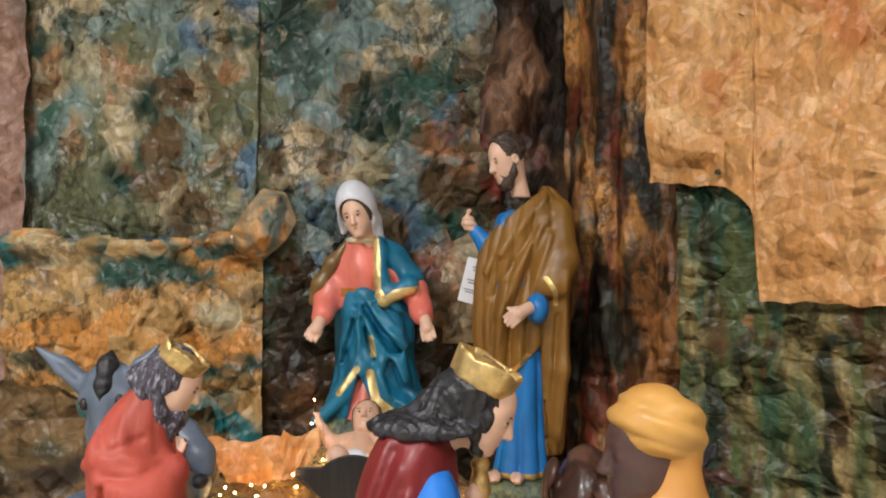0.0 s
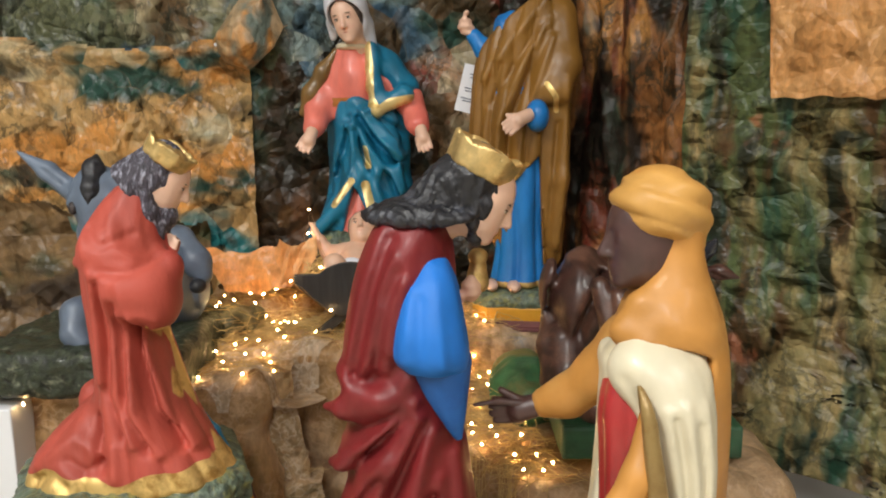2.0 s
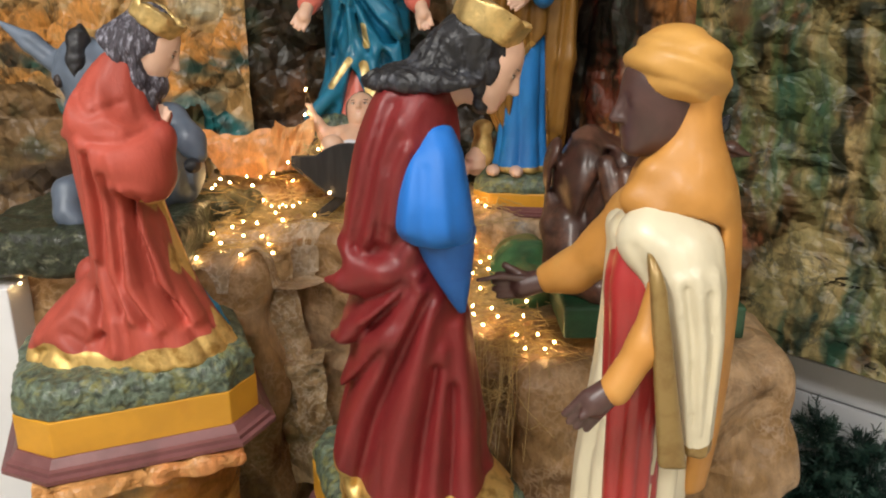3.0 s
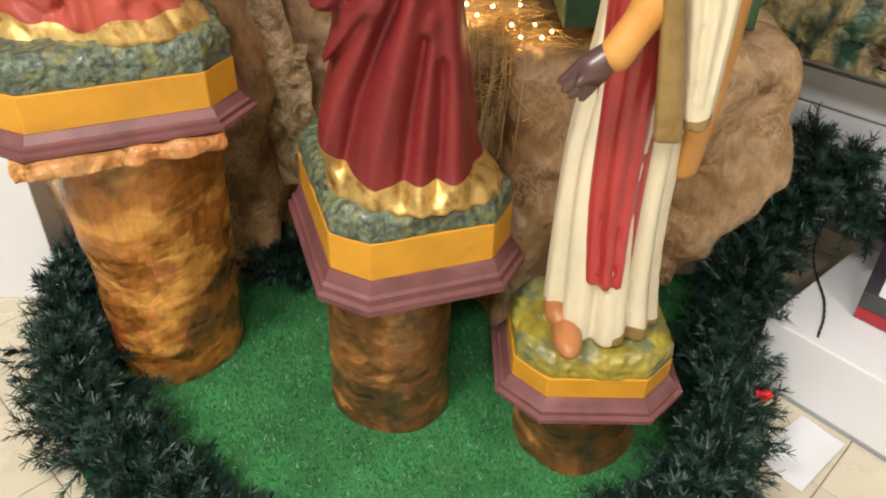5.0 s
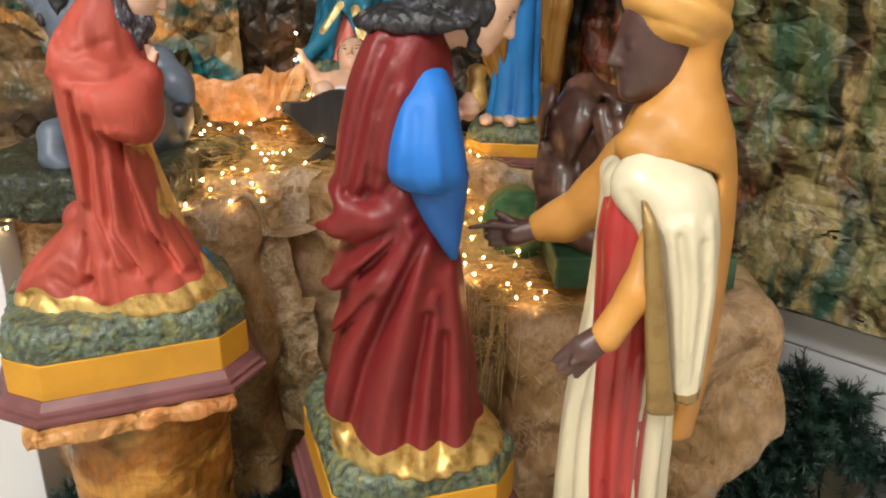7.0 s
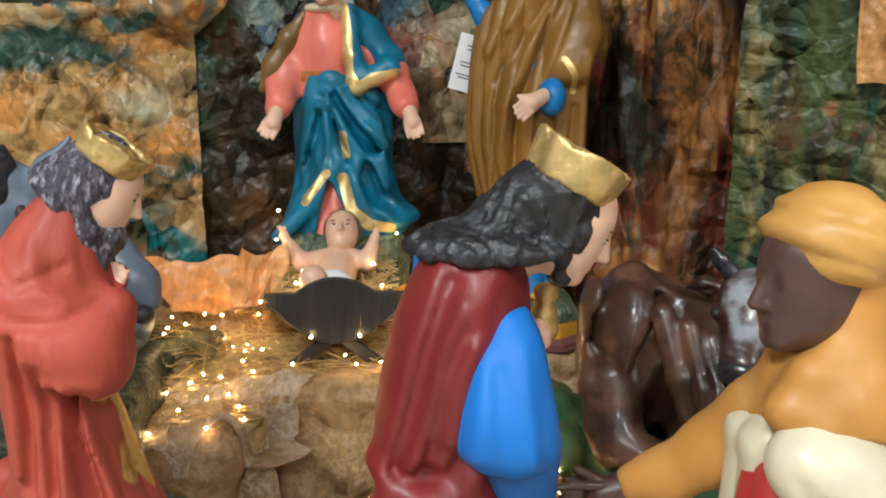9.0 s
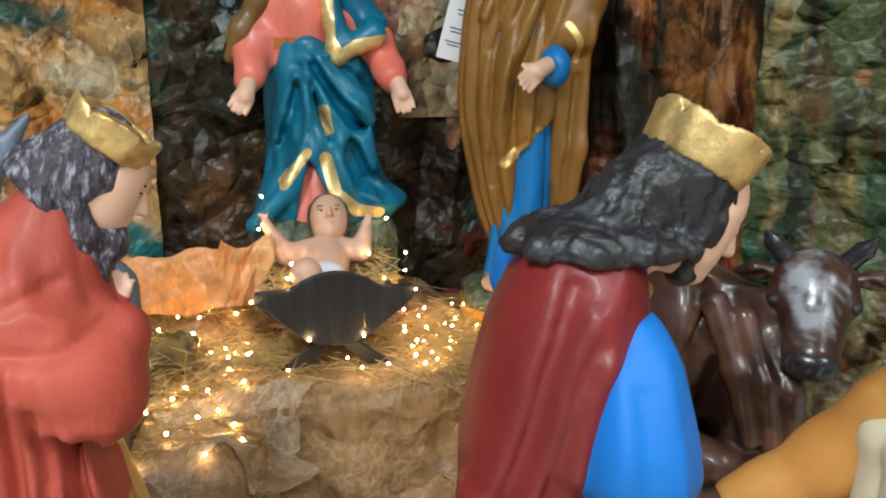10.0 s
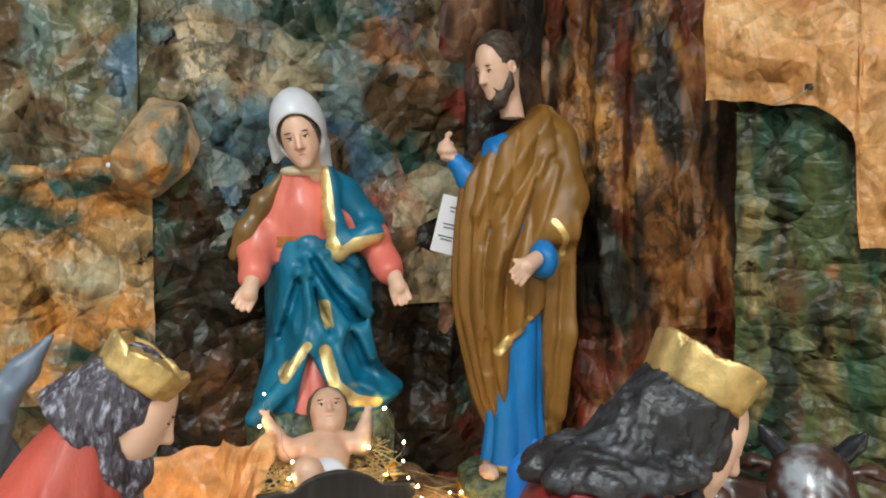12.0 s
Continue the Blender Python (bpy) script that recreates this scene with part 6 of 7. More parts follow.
    for w, p, t, th in (((0.205, 1.552, 1.098), (0.155, 1.558, 1.082), (0.096, 1.568, 1.078), (0.118, 1.560, 1.122)), ((0.262, 1.242, 1.022), (0.238, 1.242, 1.002), (0.204, 1.246, 0.958), (0.216, 1.225, 0.985))):
        lo, hi = box_of(w, p, t, pad=0.05)
        g.append((hand_field(w, p, t, 0.0128, th), lo, hi, 0.0042, skin_dark, None))
    g.append((lambda P: chain(P, [(0.155, 1.548, 1.098, 0.009), (0.110, 1.546, 1.104, 0.0058), (0.066, 1.546, 1.096, 0.0042)], 0.006), (0.04, 1.52, 1.06), (0.19, 1.58, 1.13), 0.0035, skin_dark, None))
    c = np.array((0.348, 1.388, 1.452))
    heads, local = head_groups(c, (-0.95, -0.12, -0.12), 1.0, skin_dark, eyes=False, lips=False)
    g += heads

    def turban(P):
        x, y, z = P
        s = 0.009 * np.abs(np.sin(66 * (z + 0.32 * (x - 0.36)) + 7 * y)) ** 0.6 + 0.002 * np.sin(150 * (z + 0.5 * (x - 0.36)))
        d = smin(ell(P, (0.362, 1.388, 1.512), (0.069, 0.074, 0.040)), ell(P, (0.368, 1.388, 1.487), (0.066, 0.072, 0.036)), 0.02) - s
        d = smin(d, ell(P, (0.362, 1.388, 1.550), (0.042, 0.046, 0.018)), 0.012)
        d = smin(d, chain(P, [(0.400, 1.39, 1.478, 0.042), (0.402, 1.392, 1.44, 0.040)], 0.03), 0.03)
        return smax(d, -ell(P, (0.30, 1.385, 1.435), (0.06, 0.062, 0.055)), 0.008)

    g.append((turban, (0.24, 1.26, 1.33), (0.49, 1.52, 1.60), 0.005, turban_cloth, lambda P: -1 + 0 * P[0]))
    g.append((lambda P: np.minimum(ell(P, (0.275, 1.315, 0.412), (0.030, 0.060, 0.026)), ell(P, (0.262, 1.385, 0.425), (0.028, 0.05, 0.028))), (0.2, 1.22, 0.37), (0.33, 1.46, 0.47), 0.005, leather, None))
    statue("turbaned_king_statue", g, (0.36, 1.41, 0.385), "painted king statue, orange shawl, yellow turban, cream and crimson robes", "statue", "king statues")


# ---- lying ox and donkey, child ----
# the lighter second colour paints streaks of sheen on the hide
ox_hide = surface("ox_hide", (0.062, 0.027, 0.020), 0.36, 0.55, 14.0, 0.3, second=(0.18, 0.085, 0.055), amount=0.45, coat=0.35)
ox_head_paint = trimmed("ox_head", (0.060, 0.024, 0.018), (0.36, 0.39, 0.44), rough=0.3, var=0.4, scale=9.0, second=(0.12, 0.05, 0.035), trim_metal=0.0, trim_dark=(0.09, 0.055, 0.05), coat=0.3, seed=11)
ox_horn = surface("ox_horn", (0.02, 0.022, 0.03), 0.25, 0.3, 12.0, 0.1, coat=0.4)
donkey_hide = surface("donkey_hide", (0.13, 0.165, 0.225), 0.42, 0.25, 9.0, 0.12, second=(0.10, 0.12, 0.17), amount=0.35)
donkey_pale = surface("donkey_muzzle", (0.42, 0.43, 0.45), 0.45, 0.15, 14.0, 0.1)


def statue_ox():
    g = []
    hc = np.array((0.535, 1.855, 1.255))
    T = facing((-0.55, -0.78, -0.42))

    def loc(P):
        q = [(P[i] - hc[i]) / 0.90 for i in range(3)]
        return [(T[0][i] * q[0] + T[1][i] * q[1] + T[2][i] * q[2]) / (1.12 if i == 0 else 1.0) for i in range(3)]

    def body(P):
        d = ell(P, (0.43, 2.08, 1.10), (0.165, 0.15, 0.165))
        # rump with its hip bone, spine and hollow flank
        d = smin(d, ell(P, (0.350, 2.02, 1.155), (0.088, 0.12, 0.155)), 0.03)
        d = smin(d, chain(P, [(0.30, 2.02, 1.255, 0.022), (0.36, 2.03, 1.300, 0.020), (0.45, 2.06, 1.255, 0.025)], 0.02), 0.03)
        d = smin(d, ell(P, (0.278, 2.0, 1.215), (0.036, 0.06, 0.085)), 0.02)
        d = smin(d, chain(P, [(0.44, 1.98, 1.16, 0.115), (0.48, 1.90, 1.18, 0.085)], 0.05), 0.05)
        d = smin(d, chain(P, [(0.47, 1.93, 1.12, 0.07), (0.44, 1.87, 1.02, 0.05), (0.43, 1.87, 0.97, 0.03)], 0.03), 0.04)
        for pts, hgt, wid in (([(0.298, 1.286), (0.270, 1.224), (0.270, 1.168), (0.294, 1.10), (0.31, 1.03)], -0.030, 0.012), ([(0.392, 1.262), (0.345, 1.174), (0.318, 1.10)], -0.026, 0.012), ([(0.335, 1.28), (0.310, 1.19), (0.308, 1.12)], 0.010, 0.022), ([(0.43, 1.25), (0.395, 1.15), (0.385, 1.05)], -0.012, 0.014)):
            d = d - ridge(P, pts, hgt, wid, 2.08)
        # folds of the dewlap
        d = d + 0.010 * np.sin(95 * (0.8 * P[0] + 0.5 * P[1]) + 14 * P[2]) * np.exp(-((P[1] - 1.91) / 0.07) ** 2) * np.clip((P[0] - 0.35) / 0.04, 0, 1)
        for a, b, e in (((0.375, 1.90, 1.25), (0.390, 1.84, 1.14), (0.415, 1.82, 1.02)), ((0.415, 1.87, 1.23), (0.425, 1.81, 1.13), (0.445, 1.80, 1.01)), ((0.455, 1.85, 1.21), (0.462, 1.79, 1.12), (0.480, 1.785, 1.01))):
            d = smin(d, chain(P, [(*a, 0.024), (*b, 0.021), (*e, 0.016)], 0.02), 0.006)
        d = smin(d, chain(P, [(0.31, 1.96, 1.09, 0.060), (0.300, 1.90, 0.99, 0.045), (0.37, 1.84, 0.968, 0.036), (0.43, 1.83, 0.962, 0.028)], 0.03), 0.012)
        d = smin(d, chain(P, [(0.29, 2.02, 1.14, 0.04), (0.262, 1.96, 1.09, 0.026), (0.262, 1.92, 1.01, 0.020), (0.285, 1.90, 0.968, 0.024)], 0.02), 0.012)
        d = smin(d, chain(P, [(0.55, 1.95, 1.02, 0.06), (0.56, 1.86, 0.97, 0.038), (0.50, 1.82, 0.962, 0.028)], 0.03), 0.02)
        return smax(d, 0.93 - P[2], 0.01)

    g.append((body, (0.18, 1.76, 0.92), (0.66, 2.28, 1.38), 0.0065, ox_hide, None))

    def headf(P):
        L = loc(P)
        m = [np.abs(L[0]), L[1], L[2]]
        d = smin(ell(L, (0, -0.02, 0.02), (0.072, 0.075, 0.075)), cap(L, (0, 0.03, 0.0), (0, 0.125, -0.025), 0.058, 0.044), 0.03)
        d = smin(d, ell(m, (0.05, 0.02, 0.018), (0.025, 0.025, 0.02)), 0.015)
        return d

    def blaze(P):
        L = loc(P)
        return ell(L, (0.008, 0.045, 0.055), (0.044, 0.125, 0.050))

    def muzzle(P):
        L = loc(P)
        m = [np.abs(L[0]), L[1], L[2]]
        d = ell(L, (0, 0.145, -0.025), (0.045, 0.033, 0.033))
        return smax(d, -ell(m, (0.022, 0.178, -0.015), (0.010, 0.012, 0.008)), 0.004)

    def horns(P):
        L = loc(P)
        m = [np.abs(L[0]), L[1], L[2]]
        d = chain(m, [(0.045, -0.05, 0.060, 0.020), (0.070, -0.06, 0.090, 0.016), (0.084, -0.06, 0.115, 0.007)], 0.01)
        return d

    def ears(P):
        L = loc(P)
        m = [np.abs(L[0]), L[1], L[2]]
        d = chain(m, [(0.060, -0.03, 0.040, 0.012), (0.095, -0.035, 0.040, 0.019), (0.130, -0.04, 0.026, 0.006)], 0.01)
        return smax(d, -chain(m, [(0.085, -0.015, 0.040, 0.010), (0.115, -0.02, 0.030, 0.006)], 0.01), 0.005)

    lo, hi = hc - 0.26, hc + 0.26
    g.append((headf, lo, hi, 0.0055, ox_head_paint, lambda P: 0.045 * (-blaze(P) + 0.016 * folds(*P, 0.05, 7, 6) + 0.010 * folds(*P, 0.018, 8, 6) - 0.004)))
    g.append((muzzle, lo, hi, 0.005, ox_horn, None))
    g.append((horns, lo, hi, 0.005, ox_horn, None))
    g.append((ears, lo, hi, 0.005, ox_hide, None))

    def eyes(P):
        L = loc(P)
        return ell([np.abs(L[0]), L[1], L[2]], (0.062, 0.034, 0.026), (0.012, 0.016, 0.012))

    g.append((eyes, lo, hi, 0.004, lash, None))
    statue("lying_ox_statue", g, (0.42, 2.0, 0.94), "glossy dark brown lying ox statue with a whitish forehead", "animal statue")


def statue_donkey():
    g = []
    hc = np.array((-0.838, 2.0, 1.405))
    T = facing((0.10, -0.30, -0.93), (0, -0.9, 0.3))

    def loc(P):
        q = [P[i] - hc[i] for i in range(3)]
        return [T[0][i] * q[0] + T[1][i] * q[1] + T[2][i] * q[2] for i in range(3)]

    def body(P):
        d = ell(P, (-0.80, 2.25, 1.17), (0.14, 0.12, 0.13))
        d = smin(d, chain(P, [(-0.84, 2.14, 1.22, 0.10), (-0.85, 2.06, 1.36, 0.07)], 0.05), 0.05)
        # hind quarter and knee
        d = smin(d, chain(P, [(-0.71, 2.17, 1.315, 0.05), (-0.650, 2.13, 1.27, 0.032), (-0.625, 2.11, 1.235, 0.020)], 0.04), 0.03)
        # folded fore leg
        d = smin(d, chain(P, [(-0.89, 2.10, 1.16, 0.055), (-0.925, 2.02, 1.16, 0.034), (-0.92, 1.985, 1.115, 0.026), (-0.895, 1.975, 1.095, 0.024)], 0.03), 0.02)
        d = d - ridge(P, [(-0.80, 1.30), (-0.78, 1.18), (-0.80, 1.08)], -0.014, 0.014, 2.3) - ridge(P, [(-0.69, 1.30), (-0.69, 1.12)], -0.012, 0.010, 2.3)
        return smax(d, 1.06 - P[2], 0.01)

    g.append((body, (-1.06, 1.88, 1.04), (-0.5, 2.38, 1.50), 0.007, donkey_hide, None))

    def headf(P):
        L = loc(P)
        m = [np.abs(L[0]), L[1], L[2]]
        d = smin(ell(L, (0, -0.06, 0.0), (0.064, 0.075, 0.062)), cap(L, (0, -0.03, 0.0), (0, 0.10, -0.005), 0.052, 0.036), 0.03)
        d = smin(d, cap(L, (0, -0.03, 0.040), (0, 0.08, 0.030), 0.018, 0.014), 0.02)
        d = smin(d, ell(m, (0.044, -0.035, 0.026), (0.022, 0.028, 0.020)), 0.012)
        d = smax(d, -ell(m, (0.060, 0.005, 0.034), (0.018, 0.030, 0.014)), 0.012)
        ears = np.minimum(chain(P, [(-0.905, 2.02, 1.468, 0.026), (-0.965, 2.02, 1.520, 0.023), (-1.035, 2.02, 1.568, 0.004)], 0.012), chain(P, [(-0.80, 2.02, 1.475, 0.026), (-0.765, 2.02, 1.522, 0.022), (-0.722, 2.02, 1.575, 0.004)], 0.012))
        hollow = np.minimum(chain(P, [(-0.925, 1.99, 1.492, 0.012), (-0.985, 1.99, 1.540, 0.010)], 0.01), chain(P, [(-0.785, 1.99, 1.505, 0.012), (-0.745, 1.99, 1.548, 0.009)], 0.01))
        return smin(d, smax(ears, -hollow, 0.005), 0.015)

    lo, hi = hc - 0.22, hc + 0.22
    g.append((lambda P: ell(P, (-0.635, 2.085, 1.215), (0.022, 0.024, 0.020)), (-0.68, 2.04, 1.17), (-0.59, 2.13, 1.26), 0.005, hair_black, None))
    g.append((headf, lo, hi, 0.0055, donkey_hide, None))
    g.append((lambda P: ell(loc(P), (0, 0.105, -0.002), (0.040, 0.045, 0.040)), lo, hi, 0.006, donkey_pale, None))
    # tuft of mane between the ears
    g.append((lambda P: chain(P, [(-0.846, 2.03, 1.565, 0.004), (-0.842, 2.0, 1.525, 0.026), (-0.838, 1.962, 1.480, 0.020), (-0.836, 1.945, 1.445, 0.004)], 0.02) + 0.003 * np.abs(np.sin(120 * P[0] + 20 * P[2])), lo, hi, 0.005, hair_black, None))
    g.append((lambda P: chain(P, [(-0.852, 2.03, 1.50, 0.035), (-0.85, 2.10, 1.44, 0.03), (-0.85, 2.16, 1.36, 0.02)], 0.02) + 0.003 * np.sin(160 * P[1]), lo, hi, 0.006, hair_black, None))

    def ball(r, fwd):
        def f(P):
            L = loc(P)
            return ell([np.abs(L[0]), L[1], L[2]], (0.043 + fwd * 0.5, -0.022, 0.044 + fwd), r)
        return f

    g.append((ball((0.011, 0.017, 0.012), 0.0), lo, hi, 0.004, lash, None))
    g.append((ball((0.006, 0.007, 0.005), 0.0065), lo, hi, 0.003, eyewhite, None))
    g.append((ball((0.004, 0.005, 0.004), 0.0105), lo, hi, 0.0025, lash, None))
    statue("lying_donkey_statue", g, (-0.8, 2.1, 1.06), "blue-grey lying donkey statue with black mane", "animal statue")


def statue_child():
    g = []
    child_skin = surface("infant_skin", (0.66, 0.42, 0.30), 0.42, 0.1, 16.0, 0.05, second=(0.68, 0.35, 0.25), amount=0.25, coat=0.1)

    def body(P):
        d = chain(P, [(-0.272, 2.355, 1.180, 0.046), (-0.262, 2.425, 1.215, 0.047), (-0.256, 2.46, 1.245, 0.034)], 0.02)
        # arms held out, hands raised
        d = smin(d, chain(P, [(-0.295, 2.455, 1.242, 0.025), (-0.345, 2.43, 1.238, 0.022), (-0.372, 2.435, 1.275, 0.016), (-0.386, 2.44, 1.300, 0.011)], 0.015), 0.015)
        d = smin(d, chain(P, [(-0.218, 2.455, 1.242, 0.025), (-0.182, 2.44, 1.236, 0.022), (-0.172, 2.455, 1.268, 0.015), (-0.166, 2.465, 1.288, 0.011)], 0.015), 0.015)
        # one thigh drawn up, the other lying
        d = smin(d, chain(P, [(-0.300, 2.35, 1.185, 0.034), (-0.312, 2.315, 1.225, 0.030), (-0.296, 2.29, 1.175, 0.022)], 0.015), 0.012)
        d = smin(d, chain(P, [(-0.255, 2.35, 1.180, 0.034), (-0.245, 2.31, 1.190, 0.028), (-0.262, 2.285, 1.165, 0.020)], 0.015), 0.012)
        for hx, hy, hz, s in ((-0.389, 2.44, 1.306, -1), (-0.164, 2.467, 1.294, 1)):
            d = smin(d, ell(P, (hx, hy, hz), (0.013, 0.010, 0.012)), 0.008)
            for k in (-1, 0, 1):
                d = smin(d, cap(P, (hx, hy, hz + 0.004), (hx + 0.009 * k + 0.006 * s, hy, hz + 0.023), 0.005, 0.0036), 0.003)
        # navel and the folds between body and limbs
        return d + 0.004 * np.exp(-((P[0] + 0.268) ** 2 + (P[2] - 1.225) ** 2) / 0.00004)

    g.append((body, (-0.45, 2.20, 1.08), (-0.10, 2.56, 1.40), 0.005, child_skin, None))
    c = np.array((-0.248, 2.500, 1.298))
    heads, local = head_groups(c, (-0.05, -0.80, 0.60), 0.70, child_skin, up=(0, 0.60, 0.80), neck=(-0.256, 2.46, 1.245), wide=1.1)
    g += heads
    g.append((lambda P: smax(ell(local(P), (0, -0.018, 0.022), (0.064, 0.073, 0.078)) * 0.70, -ell(local(P), (0, 0.075, 0.004), (0.066, 0.085, 0.092)) * 0.70, 0.005) + 0.0025 * np.sin(170 * P[0]) * np.sin(170 * P[2]), c - 0.09, c + 0.09, 0.004, infant_hair, None))
    g.append((lambda P: chain(P, [(-0.285, 2.345, 1.178, 0.049), (-0.268, 2.37, 1.190, 0.049)], 0.02) + 0.002 * np.sin(160 * P[1]), (-0.40, 2.24, 1.10), (-0.18, 2.46, 1.30), 0.0055, veil_white, None))
    statue("infant_statue", g, (-0.26, 2.39, 1.15), "painted infant statue lying on straw in the crib", "statue")


statue_mother()
statue_father()
statue_king_red()
statue_king_maroon()
statue_king_turban()
statue_ox()
statue_donkey()
statue_child()

# ---- crib with straw ----
crib_wood = surface("crib_black_wood", (0.018, 0.017, 0.018), 0.5, 0.4, 8.0, 0.25, stretch=(8, 8, 0.8), second=(0.035, 0.032, 0.03), amount=0.3)
straw_mat = surface("straw", (0.60, 0.43, 0.18), 0.5, 0.3, 20.0, 0.0, second=(0.42, 0.30, 0.11), amount=0.4)


def board_xz(outline, y0, y1):
    bm = bmesh.new()
    f = bm.faces.new([bm.verts.new((x, y0, z)) for x, z in outline])
    top = bmesh.ops.extrude_face_region(bm, geom=[f])
    bmesh.ops.translate(bm, vec=(0, y1 - y0, 0), verts=[v for v in top["geom"] if isinstance(v, bmesh.types.BMVert)])
    bmesh.ops.recalc_face_normals(bm, faces=bm.faces)
    bmesh.ops.bevel(bm, geom=bm.edges[:], offset=0.0025, segments=1, affect="EDGES")
    return bm


def end_outline():
    """Half-moon end board of the crib: straight arms, a humped top, a rounded keel."""
    pts = [(-0.160, 0.174), (-0.158, 0.146), (-0.062, 0.066), (-0.035, 0.057), (0.0, 0.054), (0.035, 0.057), (0.062, 0.066), (0.158, 0.146), (0.160, 0.174), (0.090, 0.176)]
    for k in range(1, 8):
        t = k / 8
        pts.append((0.090 - 0.18 * t, 0.176 + 0.034 * math.sin(math.pi * t) ** 0.8))
    pts.append((-0.090, 0.176))
    return pts


crib = thing("crib", (-0.258, 2.24, 1.035), "black-stained wooden crib with half-moon ends on crossed feet", "crib")
for y0 in (0.0, 0.34):
    part("end_board", board_xz(end_outline(), y0, y0 + 0.018), crib_wood, crib)
    for s in (-1, 1):
        part("foot", board_xz([(-s * 0.02, 0.075), (s * 0.03, 0.068), (s * 0.115, 0.0), (s * 0.068, 0.0)], y0 + 0.019, y0 + 0.034), crib_wood, crib)
for s in (-1, 1):
    for k, (dx, dz) in enumerate(((0.03, 0.062), (0.075, 0.092), (0.12, 0.128))):
        sl = part("side_slat", box_bm(-0.021, 0.021, 0.018, 0.34, -0.004, 0.004, 0.002), crib_wood, crib)
        sl.matrix_local = pose(s * dx, 0, dz, 0, -s * 38, 0)


def top_of_rock(x, y):
    """Height of the paper rock's top at plan points."""
    x, y = np.atleast_1d(np.array(x, float)), np.atleast_1d(np.array(y, float))
    hit = np.full(x.shape, 0.7)
    for z in np.arange(1.12, 0.70, -0.004):
        d = rock_field((x, y, np.full(x.shape, z)))
        hit = np.where((hit == 0.7) & (d < 0), z, hit)
    return hit


def straw_heap(name, spots, count, seed, label, parent=None):
    """Loose stalks: spots of x, y, spread x, spread y, lift."""
    rng = np.random.RandomState(seed)
    vs, fs = [], []
    for sx, sy, wx, wy, lift, share in spots:
        n = int(count * share)
        x, y = rng.normal(sx, wx, n), rng.normal(sy, wy, n)
        zz = top_of_rock(x, y) if lift is not None else None
        for k in range(n):
            a, L = rng.uniform(0, 6.283), rng.uniform(0.05, 0.15)
            z = zz[k] + abs(rng.normal(0, lift)) + 0.002
            tilt = rng.normal(0, 0.22)
            bend = rng.normal(0, 0.25)
            r = rng.uniform(0.0007, 0.0014)
            p = np.array([x[k], y[k], z])
            b0 = len(vs)
            for q in range(4):
                t = q / 3 - 0.5
                c = p + L * np.array([t * math.cos(a + bend * t), t * math.sin(a + bend * t), t * tilt + 0.12 * (0.25 - t * t)])
                for w in range(3):
                    an = 2.094 * w
                    vs.append((c[0] - math.sin(a) * r * math.cos(an), c[1] + math.cos(a) * r * math.cos(an), c[2] + r * math.sin(an)))
            for q in range(3):
                for w in range(3):
                    i, j = b0 + 3 * q + w, b0 + 3 * q + (w + 1) % 3
                    fs.append((i, j, j + 3, i + 3))
    ob = mesh_ob(name, np.array(vs), np.array(fs), straw_mat, parent, "", True)
    return tagged(ob, label, "straw", kind="stuff")


paper_pale = paper("paper_pale_kraft", (0.60, 0.46, 0.32), (0.50, 0.36, 0.23), [((0.62, 0.60, 0.60), 3.4, 0.56, 0.10, 1.0), ((0.36, 0.22, 0.11), 4.0, 0.62, 0.10, 1.0)], 0.34, 4.0, 0.40, seed=71, wrinkle=16, fleck=(0.74, 0.64, 0.52), seams=0.0)
su, sw = np.meshgrid(np.linspace(0, 1, 60), np.linspace(0, 1, 60), indexing="ij")
dx_ = -0.66 + 0.33 * su + 0.02 * np.sin(9 * sw)
dy_ = 1.97 + 0.06 * su + (0.24 - 0.05 * su) * sw + 0.012 * np.sin(14 * su)
dz_ = top_of_rock(dx_.ravel(), dy_.ravel()).reshape(dx_.shape)
dz_ = np.maximum(dz_, 0.90)
for _ in range(3):
    dz_[1:-1, 1:-1] = np.maximum(dz_[1:-1, 1:-1], (dz_[:-2, 1:-1] + dz_[2:, 1:-1] + dz_[1:-1, :-2] + dz_[1:-1, 2:]) / 4)
dz_ = dz_ + 0.007 + 0.003 * facets(dx_, dy_, 0.06, 305)
ii = np.arange(3600).reshape(60, 60)
qq = np.stack([ii[:-1, :-1], ii[1:, :-1], ii[1:, 1:], ii[:-1, 1:]], -1).reshape(-1, 4)
tagged(mesh_ob("draped_paper", np.stack([dx_, dy_, dz_], -1).reshape(-1, 3), qq, paper_pale), "pale grey and tan kraft paper draped over the rock edge", "paper")

straw_heap("loose_straw", [(-0.54, 2.36, 0.13, 0.11, 0.010, 0.24), (-0.30, 2.42, 0.12, 0.08, 0.02, 0.16), (0.05, 2.36, 0.09, 0.12, 0.02, 0.22), (0.12, 2.15, 0.07, 0.10, 0.015, 0.10), (0.18, 1.86, 0.06, 0.06, 0.01, 0.06), (-0.62, 2.12, 0.10, 0.06, 0.006, 0.04), (-0.63, 2.32, 0.08, 0.06, 0.04, 0.07)], 3300, 7, "loose dry straw strewn over the paper rock")

